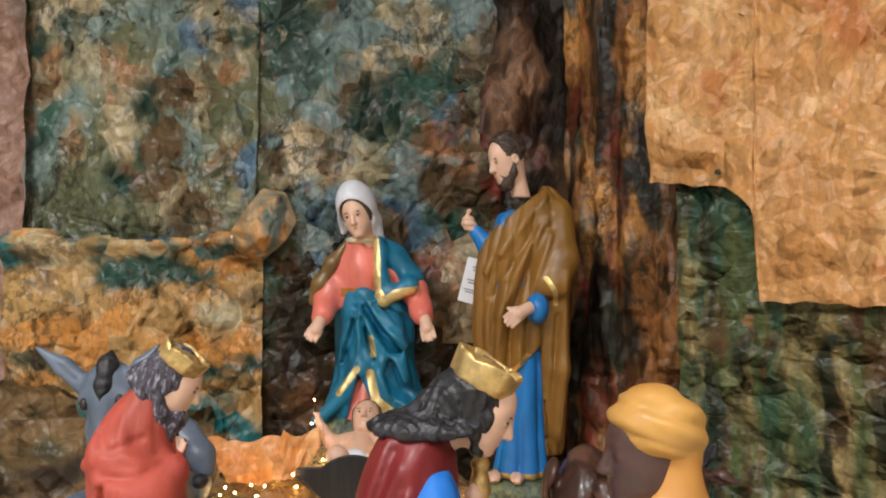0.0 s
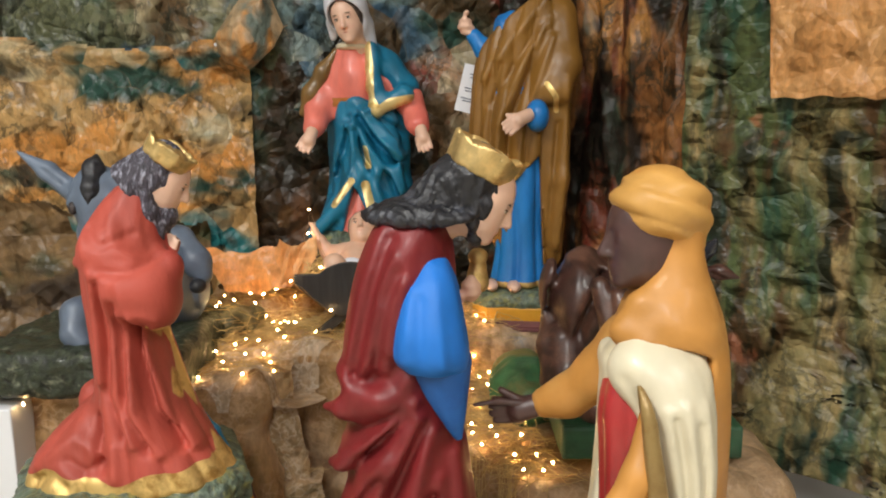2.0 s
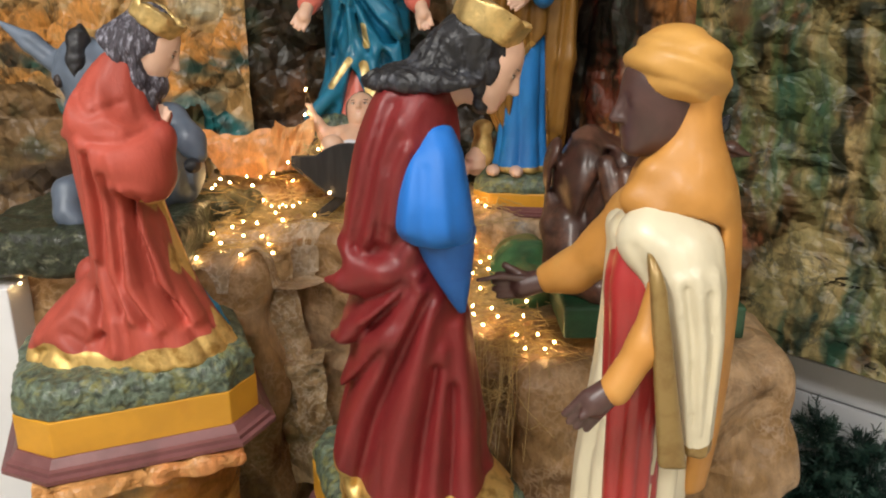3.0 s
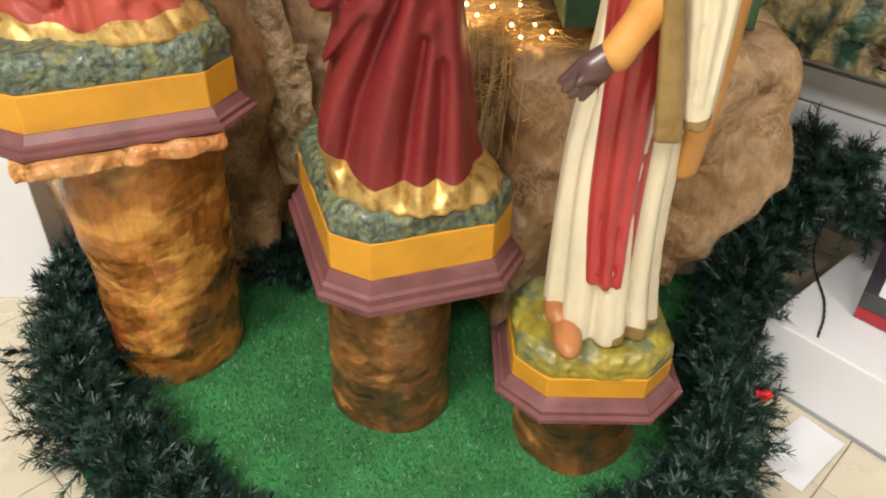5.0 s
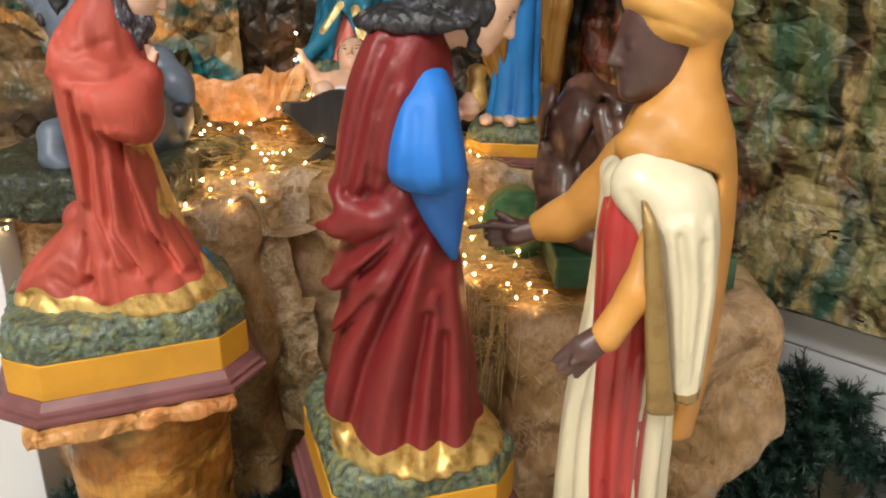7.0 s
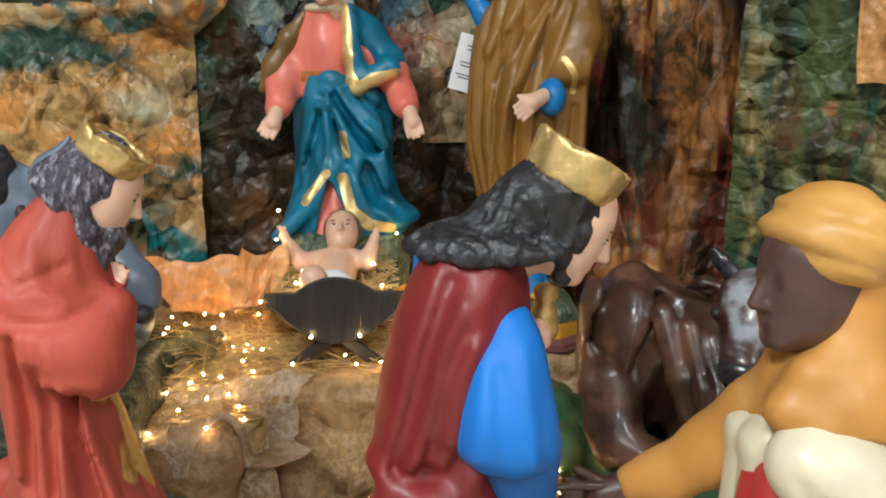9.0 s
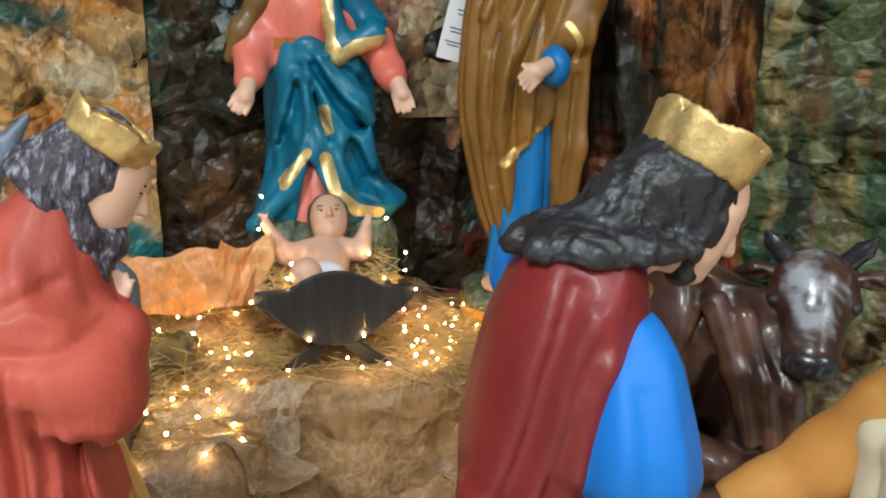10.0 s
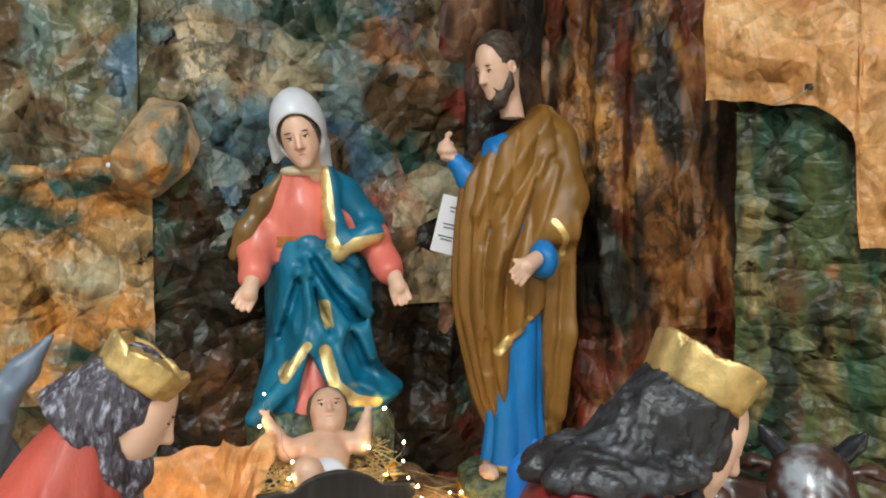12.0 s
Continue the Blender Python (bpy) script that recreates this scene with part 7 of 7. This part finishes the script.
# straw bedding inside the crib
rng = np.random.RandomState(3)
vs, fs = [], []
for k in range(420):
    x, y = rng.uniform(-0.13, 0.13), rng.uniform(0.02, 0.34)
    z = 0.10 + 0.45 * abs(x) + rng.uniform(0, 0.035)
    a, L, r = rng.uniform(0, 6.283), rng.uniform(0.05, 0.12), 0.0011
    c = np.array([x, y, z])
    d = np.array([math.cos(a), math.sin(a), rng.normal(0, 0.3)]) * L / 2
    nn = np.array([-math.sin(a), math.cos(a), 0]) * r
    b0 = len(vs)
    for e in (-1, 1):
        p = c + d * e
        p[0], p[1] = np.clip(p[0], -0.15, 0.15), np.clip(p[1], 0.02, 0.335)
        vs += [p + nn, p - nn, p + np.array([0, 0, r * 1.6])]
    fs += [(b0, b0 + 1, b0 + 4, b0 + 3), (b0 + 1, b0 + 2, b0 + 5, b0 + 4), (b0 + 2, b0, b0 + 3, b0 + 5)]
bed = mesh_ob("straw_bedding", np.array(vs), np.array(fs), straw_mat, None, "", True)
bed.location = (-0.258, 2.24, 1.035)
tagged(bed, "dry straw bedding filling the crib", "straw", kind="stuff")
# strands that hang over the front edge
hang = []
rng = np.random.RandomState(5)
for k in range(26):
    x = 0.10 + rng.normal(0, 0.05)
    y = 1.72 + 0.9 * max(0, 0.14 - x) + rng.normal(0, 0.015)
    z = 0.86
    pts = [(x, y + 0.05, z)]
    dx = rng.normal(0, 0.05)
    for q in range(1, 5):
        pts.append((x + dx * q / 4, y - 0.03 - 0.01 * q, z - 0.07 * q * rng.uniform(0.5, 1.1)))
    hang.append(pts)
hv, hf = [], []
for pts in hang:
    b0 = len(hv)
    for p in pts:
        hv += [(p[0] - 0.0009, p[1], p[2]), (p[0] + 0.0009, p[1], p[2]), (p[0], p[1] - 0.0012, p[2])]
    for q in range(len(pts) - 1):
        for w in range(3):
            i, j = b0 + 3 * q + w, b0 + 3 * q + (w + 1) % 3
            hf.append((i, j, j + 3, i + 3))
tagged(mesh_ob("hanging_straw", np.array(hv), np.array(hf), straw_mat, None, "", True), "straw stalks hanging over the rock edge", "straw", kind="stuff")

# ---- orange tissue paper ----


def tissue(name, pts, seed, label):
    """A stiff crumpled sheet spanned between four corners: near left, near right, far right, far left."""
    A, B, C, D = (np.array(p, float) for p in pts)
    n = 26
    u, w = np.meshgrid(np.linspace(0, 1, n), np.linspace(0, 1, n), indexing="ij")
    P = A * ((1 - u) * (1 - w))[..., None] + B * (u * (1 - w))[..., None] + C * (u * w)[..., None] + D * ((1 - u) * w)[..., None]
    nr = np.cross(B - A, D - A)
    nr = nr / np.linalg.norm(nr)
    P = P + nr * (0.016 * facets(u * 0.30, w * 0.22, 0.13, seed) + 0.004 * facets(u * 0.30, w * 0.22, 0.06, seed + 1) + 0.02 * np.sin(2.2 * u + 1) * np.sin(1.7 * w))[..., None]
    rag = 0.020 * folds(P[..., 0], P[..., 1], P[..., 2], 0.11, seed, 6)
    P[..., 0] += rag * (np.abs(u - 0.5) > 0.44)
    P[..., 2] += rag * (w > 0.9)
    idx = np.arange(n * n).reshape(n, n)
    q = np.stack([idx[:-1, :-1], idx[1:, :-1], idx[1:, 1:], idx[:-1, 1:]], -1).reshape(-1, 4)
    back = P - nr * 0.0015
    vv = np.concatenate([P.reshape(-1, 3), back.reshape(-1, 3)])
    qq = np.concatenate([q, q[:, ::-1] + n * n])
    return tagged(mesh_ob(name, vv, qq, paper_tissue), label, "paper")


tissue("tissue_sheet", [(-0.66, 2.42, 1.125), (-0.46, 2.40, 1.13), (-0.475, 2.48, 1.245), (-0.755, 2.50, 1.225)], 3, "crumpled orange kraft tissue lying against the straw")
tissue("tissue_sheet", [(-0.485, 2.37, 1.145), (-0.425, 2.36, 1.15), (-0.388, 2.40, 1.285), (-0.480, 2.41, 1.275)], 9, "upright square of orange kraft tissue beside the crib")

# mossy stone beside the kneeling king
moss_stone = surface("moss_stone", (0.15, 0.14, 0.075), 0.6, 0.5, 20, 0.6, second=(0.20, 0.16, 0.07), amount=0.4)
v, f = net(lambda P: slab(P, (-0.645, 2.36, 1.055), (0.095, 0.075, 0.030), None, 0.02) + 0.012 * folds(*P, 0.08, 31, 6) + 0.006 * folds(*P, 0.03, 32, 7), (-0.79, 2.20, 1.01), (-0.49, 2.46, 1.16), 0.007)
tagged(mesh_ob("moss_stone", v, f, moss_stone, None, "", True), "flat mossy green stone under straw and lights", "stone")

# ---- grounds under the animals ----
donkey_ground = surface("donkey_ground", (0.030, 0.038, 0.020), 0.5, 0.7, 60, 1.0, second=(0.17, 0.18, 0.12), amount=0.22, grain=140, coat=0.1)
v, f = net(lambda P: slab(P, (-0.90, 2.14, 1.03), (0.27, 0.24, 0.06), None, 0.035) + 0.010 * folds(*P, 0.11, 41, 8) + 0.006 * folds(*P, 0.035, 42, 9), (-1.22, 1.86, 0.94), (-0.58, 2.42, 1.14), 0.008)
tagged(mesh_ob("donkey_ground", v, f, donkey_ground, None, "", True), "dark green modelled ground under the donkey", "statue ground")
ox_ground = surface("ox_ground", (0.02, 0.075, 0.035), 0.4, 0.4, 14, 0.3, second=(0.05, 0.10, 0.05), amount=0.4, coat=0.2)
tagged(part("ox_ground", box_bm(0.275, 0.69, 1.79, 2.26, 0.865, 0.945, 0.008), ox_ground), "dark green painted board under the ox", "statue ground")
v, f = net(lambda P: ell(P, (0.235, 2.22, 0.88), (0.10, 0.22, 0.095)) + 0.014 * folds(*P, 0.10, 51, 8), (0.08, 1.94, 0.76), (0.38, 2.50, 1.02), 0.009)
green_paper = surface("green_paper", (0.045, 0.13, 0.05), 0.45, 0.5, 14, 0.5, second=(0.16, 0.15, 0.05), amount=0.4)
tagged(mesh_ob("green_paper_rock", v, f, green_paper, None, "", True), "crumpled green paper rock beside the ox", "paper rock")

# ---- hang tag with writing too small to read ----
tag_card = surface("tag_card", (0.72, 0.73, 0.78), 0.5, 0.04, 6, 0.02)
tag_ink = surface("tag_ink", (0.10, 0.11, 0.16), 0.6, 0.1, 8, 0.0)
tag = thing("price_tag", (0.105, 2.665, 1.80), "white cardboard price tag hanging from the sleeve", "tag")
tag.matrix_world = pose(0.108, 2.662, 1.805, 0, 14, -12)
bm = box_bm(-0.034, 0.034, -0.0008, 0.0008, -0.152, 0.0, 0.0)
part("card", bm, tag_card, tag)
for k, (zz, ww) in enumerate(((-0.030, 0.018), (-0.040, 0.012), (-0.075, 0.034), (-0.084, 0.028), (-0.108, 0.044), (-0.116, 0.030))):
    part("print_line", box_bm(-ww / 2, ww / 2, -0.0016, -0.0009, zz - 0.0018, zz + 0.0018), tag_ink, tag)
tube("string", [(0.0, 0, -0.008), (0.01, 0, 0.02), (0.02, -0.01, 0.045)], 0.0008, tag_card, tag, sides=4)

# nail with a white head that holds the paper
nail = part("pin", box_bm(-0.006, 0.006, -0.012, 0.004, -0.006, 0.006, 0.003), veil_white)
nail.location = (-0.752, 2.775, 1.885)
tagged(nail, "small white pin holding the paper ledge", "pin")

tie_green = surface("tie_green", (0.22, 0.34, 0.20), 0.5, 0.2, 30, 0.0)
tie = thing("wire_tie", (0.722, 2.100, 2.022), "pale green wire tie pinning the orange paper", "wire tie")
part("head", box_bm(-0.007, 0.007, -0.007, 0.007, -0.007, 0.007, 0.003), lash, tie, "dark twisted knot")
tube("tail", [(-0.004, -0.004, -0.004), (-0.020, 0.004, -0.016), (-0.040, 0.022, -0.026), (-0.056, 0.036, -0.034)], 0.0014, tie_green, tie, sides=5)
tube("stub", [(0.0, -0.004, 0.0), (0.008, -0.016, 0.006), (0.014, -0.020, -0.002)], 0.0012, tie_green, tie, sides=5)

# ---- string of warm lights ----
bulb_mat = glow("bulb_warm", (1.0, 0.62, 0.25), 165.0)
wire_mat = surface("wire_copper", (0.35, 0.22, 0.10), 0.4, 0.1, 30, 0.0, metal=0.6)
lights = thing("string_lights", (-0.4, 2.3, 1.04), "string of warm white fairy lights on thin copper wire", "string lights")
bulb_bm = bmesh.new()
bmesh.ops.create_icosphere(bulb_bm, subdivisions=2, radius=0.0027)
bulb_me = bpy.data.meshes.new("bulb")
bulb_bm.to_mesh(bulb_bm and bulb_me)
bulb_bm.free()
bulb_me.materials.append(bulb_mat)
rng = np.random.RandomState(21)
spots = []
for cx, cy, wx, wy, n in ((-0.58, 2.22, 0.17, 0.24, 34), (-0.45, 2.42, 0.10, 0.08, 8), (-0.13, 2.32, 0.10, 0.12, 10), (0.03, 2.42, 0.12, 0.18, 24), (0.14, 2.08, 0.08, 0.16, 12), (0.22, 1.84, 0.06, 0.08, 5)):
    made = 0
    for k in range(n * 12):
        x, y = rng.uniform(cx - wx, cx + wx), rng.uniform(cy - wy, cy + wy)
        if (abs(x + 0.258) < 0.16 and 2.22 < y < 2.62) or any(math.hypot(x - p[0], y - p[1]) < 0.036 for p in spots):
            continue
        spots.append((x, y))
        made += 1
        if made == n:
            break
spot_top = top_of_rock([p[0] for p in spots], [p[1] for p in spots])
spot_top = [max(z, 1.095) if abs(p[0] + 0.64) < 0.11 and abs(p[1] - 2.33) < 0.09 else z for p, z in zip(spots, spot_top)]
spots = [(p[0], p[1], z + 0.020 + abs(rng.normal(0, 0.008))) for p, z in zip(spots, spot_top) if z > 0.8]
spots += [(-0.258 + s * w, 2.232, 1.035 + h) for s, w, h in ((-1, 0.055, 0.075), (1, 0.055, 0.075), (-1, 0.10, 0.012), (1, 0.02, 0.03), (1, 0.162, 0.168), (-1, 0.165, 0.16))]
spots += [(-0.395, 2.40, 1.375), (-0.405, 2.42, 1.30), (-0.105, 2.56, 1.285), (-0.06, 2.55, 1.20), (-0.065, 2.53, 1.16), (-0.055, 2.52, 1.12), (-0.34, 2.36, 1.235), (-0.15, 2.30, 1.21), (-0.20, 2.25, 1.21), (-0.17, 2.40, 1.24), (-0.35, 2.30, 1.22), (-1.03, 1.925, 0.955), (-0.54, 2.47, 1.19), (-0.43, 2.43, 1.22)]
for p in spots:
    b = new("bulb", bulb_me)
    b.parent, b.location = lights, Vector(p) - Vector((-0.4, 2.3, 1.04))
left, order = list(spots), [spots[0]]
left.pop(0)
while left:
    k = min(range(len(left)), key=lambda q: (Vector(left[q]) - Vector(order[-1])).length)
    order.append(left.pop(k))
run = []
for a, b in zip(order, order[1:]):
    a, b = Vector(a), Vector(b)
    if (b - a).length > 0.16:
        if len(run) > 1:
            tube("wire", run, 0.0007, wire_mat, lights, sides=4)
        run = []
        continue
    for q in range(4):
        t = q / 4
        m = a.lerp(b, t) - Vector((-0.4, 2.3, 1.04))
        run.append(m + Vector((rng.normal(0, 0.003), rng.normal(0, 0.003), -0.004 + 0.004 * math.sin(t * 6.28))))
if len(run) > 1:
    tube("wire", run, 0.0007, wire_mat, lights, sides=4)

# ---- fir garland ----
needle_mat = surface("needle_green", (0.011, 0.038, 0.027), 0.45, 0.5, 30.0, 0.0, second=(0.05, 0.11, 0.08), amount=0.35)


def garland(name, path, per_metre, seed, label):
    rng = np.random.RandomState(seed)
    path = np.array(path, float)
    seg = np.linalg.norm(np.diff(path[:, :3], axis=0), axis=1)
    cum = np.concatenate([[0], np.cumsum(seg)])
    n = int(cum[-1] * per_metre)
    vs, fs = [], []
    for k in range(n):
        s = rng.uniform(0, cum[-1])
        q = np.array([np.interp(s, cum, path[:, c]) for c in range(4)])
        e = rng.normal(size=3)
        e /= np.linalg.norm(e)
        base = q[:3] + e * q[3] * rng.uniform(0.1, 0.75) * np.array([1, 1, 0.7])
        out = e + np.array([0, 0, 0.35]) + rng.normal(0, 0.3, 3)
        out /= np.linalg.norm(out)
        L = rng.uniform(0.035, 0.085)
        tip = base + out * L
        if tip[2] < 0.03:
            out[2] = abs(out[2]) * 0.4
        base[2] = max(base[2], 0.02)
        a = np.cross(out, (0.3, 0.2, 1))
        a /= np.linalg.norm(a)
        b = np.cross(out, a)
        m = 46
        t = rng.uniform(0.05, 1, m)
        w = rng.uniform(0, 6.283, m)
        ln = rng.uniform(0.017, 0.029, m)
        o = base + out * (t * L)[:, None]
        rad = a * np.cos(w)[:, None] + b * np.sin(w)[:, None]
        d = rad * 0.75 + out * 0.7
        side = np.cross(d, out + rng.normal(0, 0.2, (m, 3)))
        side = side / (np.linalg.norm(side, axis=1)[:, None] + 1e-9) * 0.0017
        end = o + d * ln[:, None]
        i0 = len(vs)
        vs.extend(np.stack([o - side, o + side, end + side * 0.5, end - side * 0.5], 1).reshape(-1, 3))
        fs.extend(i0 + np.arange(m * 4).reshape(m, 4))
    vs = np.array(vs)
    vs[:, 2] = np.maximum(vs[:, 2], 0.006)
    ob = mesh_ob(name, vs, np.array(fs), needle_mat)
    tube("stem", [tuple(p[:3]) for p in path], 0.006, needle_mat, ob)
    return tagged(ob, label, "garland", "fir garlands")


garland("fir_garland", [(-0.98, 2.06, 0.12, 0.09), (-0.96, 1.85, 0.11, 0.11), (-0.90, 1.62, 0.10, 0.13), (-0.80, 1.42, 0.10, 0.14), (-0.66, 1.27, 0.09, 0.13), (-0.48, 1.13, 0.08, 0.12), (-0.32, 1.02, 0.07, 0.09)], 900, 5, "artificial dark green fir garland lying on the tiles")
garland("fir_garland", [(-0.66, 2.10, 0.08, 0.10), (-0.45, 2.02, 0.08, 0.10), (-0.25, 2.0, 0.07, 0.08)], 700, 6, "artificial dark green fir garland along the foot of the rock")
garland("fir_garland", [(0.34, 1.05, 0.07, 0.10), (0.50, 1.12, 0.08, 0.11), (0.63, 1.25, 0.09, 0.11), (0.69, 1.43, 0.10, 0.11), (0.73, 1.60, 0.13, 0.12), (0.82, 1.77, 0.22, 0.115), (0.91, 1.87, 0.32, 0.09), (1.0, 1.90, 0.40, 0.05)], 950, 7, "artificial dark green fir garland climbing the white step")
garland("fir_garland", [(1.03, 1.90, 0.38, 0.05), (1.00, 1.98, 0.52, 0.035)], 520, 8, "upright twig of the fir garland against the slatted wall")
garland("fir_garland", [(1.10, 1.86, 0.38, 0.05), (1.09, 1.92, 0.50, 0.035)], 520, 9, "upright twig of the fir garland against the slatted wall")
garland("fir_garland", [(1.10, 1.86, 0.36, 0.05), (1.22, 1.80, 0.36, 0.04)], 520, 10, "side twig of the fir garland against the slatted wall")

# ---- things at the step ----
cable_mat = surface("cable_black", (0.012, 0.014, 0.014), 0.4, 0.2, 20, 0.05)
cable = thing("power_cable", (0, 0, 0), "twisted black and green power cable hanging over the step", "cable")
cp = []
for t in np.linspace(0, 1, 60):
    k = [(1.1, 1.97, 0.3), (1.068, 1.93, 0.206), (1.03, 1.821, 0.206), (1.01, 1.701, 0.206), (0.973, 1.617, 0.206), (0.933, 1.556, 0.206), (0.953, 1.568, 0.15), (0.929, 1.554, 0.09), (0.906, 1.565, 0.05), (0.864, 1.613, 0.03)]
    cp.append([np.interp(t, np.linspace(0, 1, len(k)), [q[i] for q in k]) for i in range(3)])
cp = np.array(cp)
for _ in range(4):
    cp[1:-1] = (cp[:-2] + cp[1:-1] * 2 + cp[2:]) / 4
for ph in (0, math.pi):
    tube("strand", [(p[0] + 0.0022 * math.cos(1.6 * i + ph), p[1] + 0.0022 * math.sin(1.6 * i + ph), p[2] + 0.0015 * math.cos(1.6 * i + ph)) for i, p in enumerate(cp)], 0.0019, cable_mat, cable)

box_dark = surface("carton_dark", (0.03, 0.022, 0.035), 0.3, 0.3, 8, 0.05, second=(0.06, 0.05, 0.06), amount=0.3)
box_grey = surface("carton_photo_grey", (0.06, 0.065, 0.06), 0.35, 0.4, 12, 0.03, second=(0.16, 0.17, 0.17), amount=0.3)
box_red = surface("carton_red", (0.36, 0.02, 0.03), 0.35, 0.1, 8, 0.03)
carton = thing("carton", (1.057, 1.642, 0.201), "dark printed cardboard carton with a red lower band", "carton", rz=-48)
part("body", box_bm(0, 0.30, 0, 0.16, 0.0, 0.30, 0.002), box_dark, carton)
part("red_band", box_bm(0.002, 0.298, -0.0018, -0.0004, 0.003, 0.035), box_red, carton, "red printed band")
part("photo_panel", box_bm(0.002, 0.298, -0.0018, -0.0004, 0.037, 0.085), box_grey, carton, "grey printed picture panel")
part("label_panel", box_bm(0.035, 0.27, -0.0018, -0.0004, 0.087, 0.16), white_wall, carton, "white printed panel")

sheet_mat = surface("white_sheet", (0.75, 0.76, 0.80), 0.5, 0.03, 4, 0.02)
sv, sf = [], []
A, B, C, D = Vector((0.767, 1.368, 0)), Vector((0.842, 1.262, 0)), Vector((1.00, 1.40, 0)), Vector((0.93, 1.49, 0))
for i in range(9):
    for j in range(9):
        u, w = i / 8, j / 8
        p = A * (1 - u) * (1 - w) + B * u * (1 - w) + C * u * w + D * (1 - u) * w
        sv.append((p.x, p.y, 0.004 + 0.006 * math.sin(3.1 * w) * u + 0.002 * math.sin(7 * u)))
for i in range(8):
    for j in range(8):
        a = i * 9 + j
        sf.append((a, a + 9, a + 10, a + 1))
tagged(mesh_ob("paper_sheet", sv, sf, sheet_mat, None, "", True), "white sheet of paper lying on the tiles", "paper")

petal = surface("flower_red", (0.55, 0.01, 0.02), 0.5, 0.2, 20, 0.1)
flower = thing("artificial_flower", (0.755, 1.391, 0.17), "small red artificial flower caught in the fir garland", "flower")
for k in range(9):
    a = k * 2.399
    bm = bmesh.new()
    bmesh.ops.create_uvsphere(bm, u_segments=8, v_segments=6, radius=0.011)
    bmesh.ops.scale(bm, vec=(1, 0.7, 0.35), verts=bm.verts)
    pt = part("petal", bm, petal, flower, smooth=True)
    pt.matrix_local = pose(0.011 * math.cos(a), 0.011 * math.sin(a), 0.004 * (k % 3), 25 * math.sin(a), -30, math.degrees(a))
tube("stalk", [(0, 0, 0), (-0.03, 0.01, -0.012), (-0.06, 0.015, -0.026)], 0.0018, needle_mat, flower, sides=5)

# ---- turf blades ----
rng = np.random.RandomState(77)
pts = []
ring = np.array(rim)
while len(pts) < 60000:
    p = np.array([rng.uniform(-1.02, 0.84), rng.uniform(0.93, 2.05)])
    inside = False
    for i in range(len(ring)):
        a, b = ring[i], ring[i - 1]
        if (a[1] > p[1]) != (b[1] > p[1]) and p[0] < (b[0] - a[0]) * (p[1] - a[1]) / (b[1] - a[1]) + a[0]:
            inside = not inside
    if inside:
        pts.append(p)
pts = np.array(pts)
a = rng.uniform(0, 6.283, len(pts))
lean = rng.normal(0, 0.006, (len(pts), 2))
hgt = rng.uniform(0.007, 0.013, len(pts))
w = 0.0015
p0 = np.stack([pts[:, 0] - w * np.cos(a), pts[:, 1] - w * np.sin(a), np.full(len(pts), 0.011)], 1)
p1 = np.stack([pts[:, 0] + w * np.cos(a), pts[:, 1] + w * np.sin(a), np.full(len(pts), 0.011)], 1)
p2 = np.stack([pts[:, 0] + lean[:, 0], pts[:, 1] + lean[:, 1], 0.011 + hgt], 1)
tv = np.stack([p0, p1, p2], 1).reshape(-1, 3)
tagged(mesh_ob("turf_blades", tv, np.arange(len(tv)).reshape(-1, 3), blade_mat), "short green plastic blades of the turf mat", "turf", kind="stuff")

# ---- floor tiles, laid on the diagonal ----
TS = 0.305
tile_bm = box_bm(-TS / 2 + 0.0016, TS / 2 - 0.0016, -TS / 2 + 0.0016, TS / 2 - 0.0016, -0.006, 0.0, 0.0012, 1)
tile_me = bpy.data.meshes.new("tile")
tile_bm.to_mesh(tile_me)
tile_bm.free()
tile_me.materials.append(tile_glaze)
far_v, far_f = [], []
for i in range(-26, 27):
    for j in range(-26, 27):
        c = Vector((i * TS, j * TS, 0))
        x, y = 1.108 + (c.x - c.y) * 0.7071, 1.283 + (c.x + c.y) * 0.7071
        if -1.9 < x < 1.9 and 0.2 < y < 2.6:
            to = new("tile", tile_me)
            to.parent = floor
            to.matrix_world = pose(x, y, 0.0, 0, 0, 45)
        elif -3.85 < x < 3.85 and -3.25 < y < 3.85:
            # tiles out in the shop, one joined field
            h, n0 = TS * 0.7071 - 0.0023, len(far_v)
            for z in (-0.006, 0.0):
                far_v += [(x - h, y, z), (x, y - h, z), (x + h, y, z), (x, y + h, z)]
            far_f += [tuple(n0 + k for k in q) for q in ((4, 5, 6, 7), (0, 1, 5, 4), (1, 2, 6, 5), (2, 3, 7, 6), (3, 0, 4, 7))]
tagged(mesh_ob("tile_field", far_v, far_f, tile_glaze), "beige glazed floor tiles out in the shop", "floor tiles", kind="stuff")
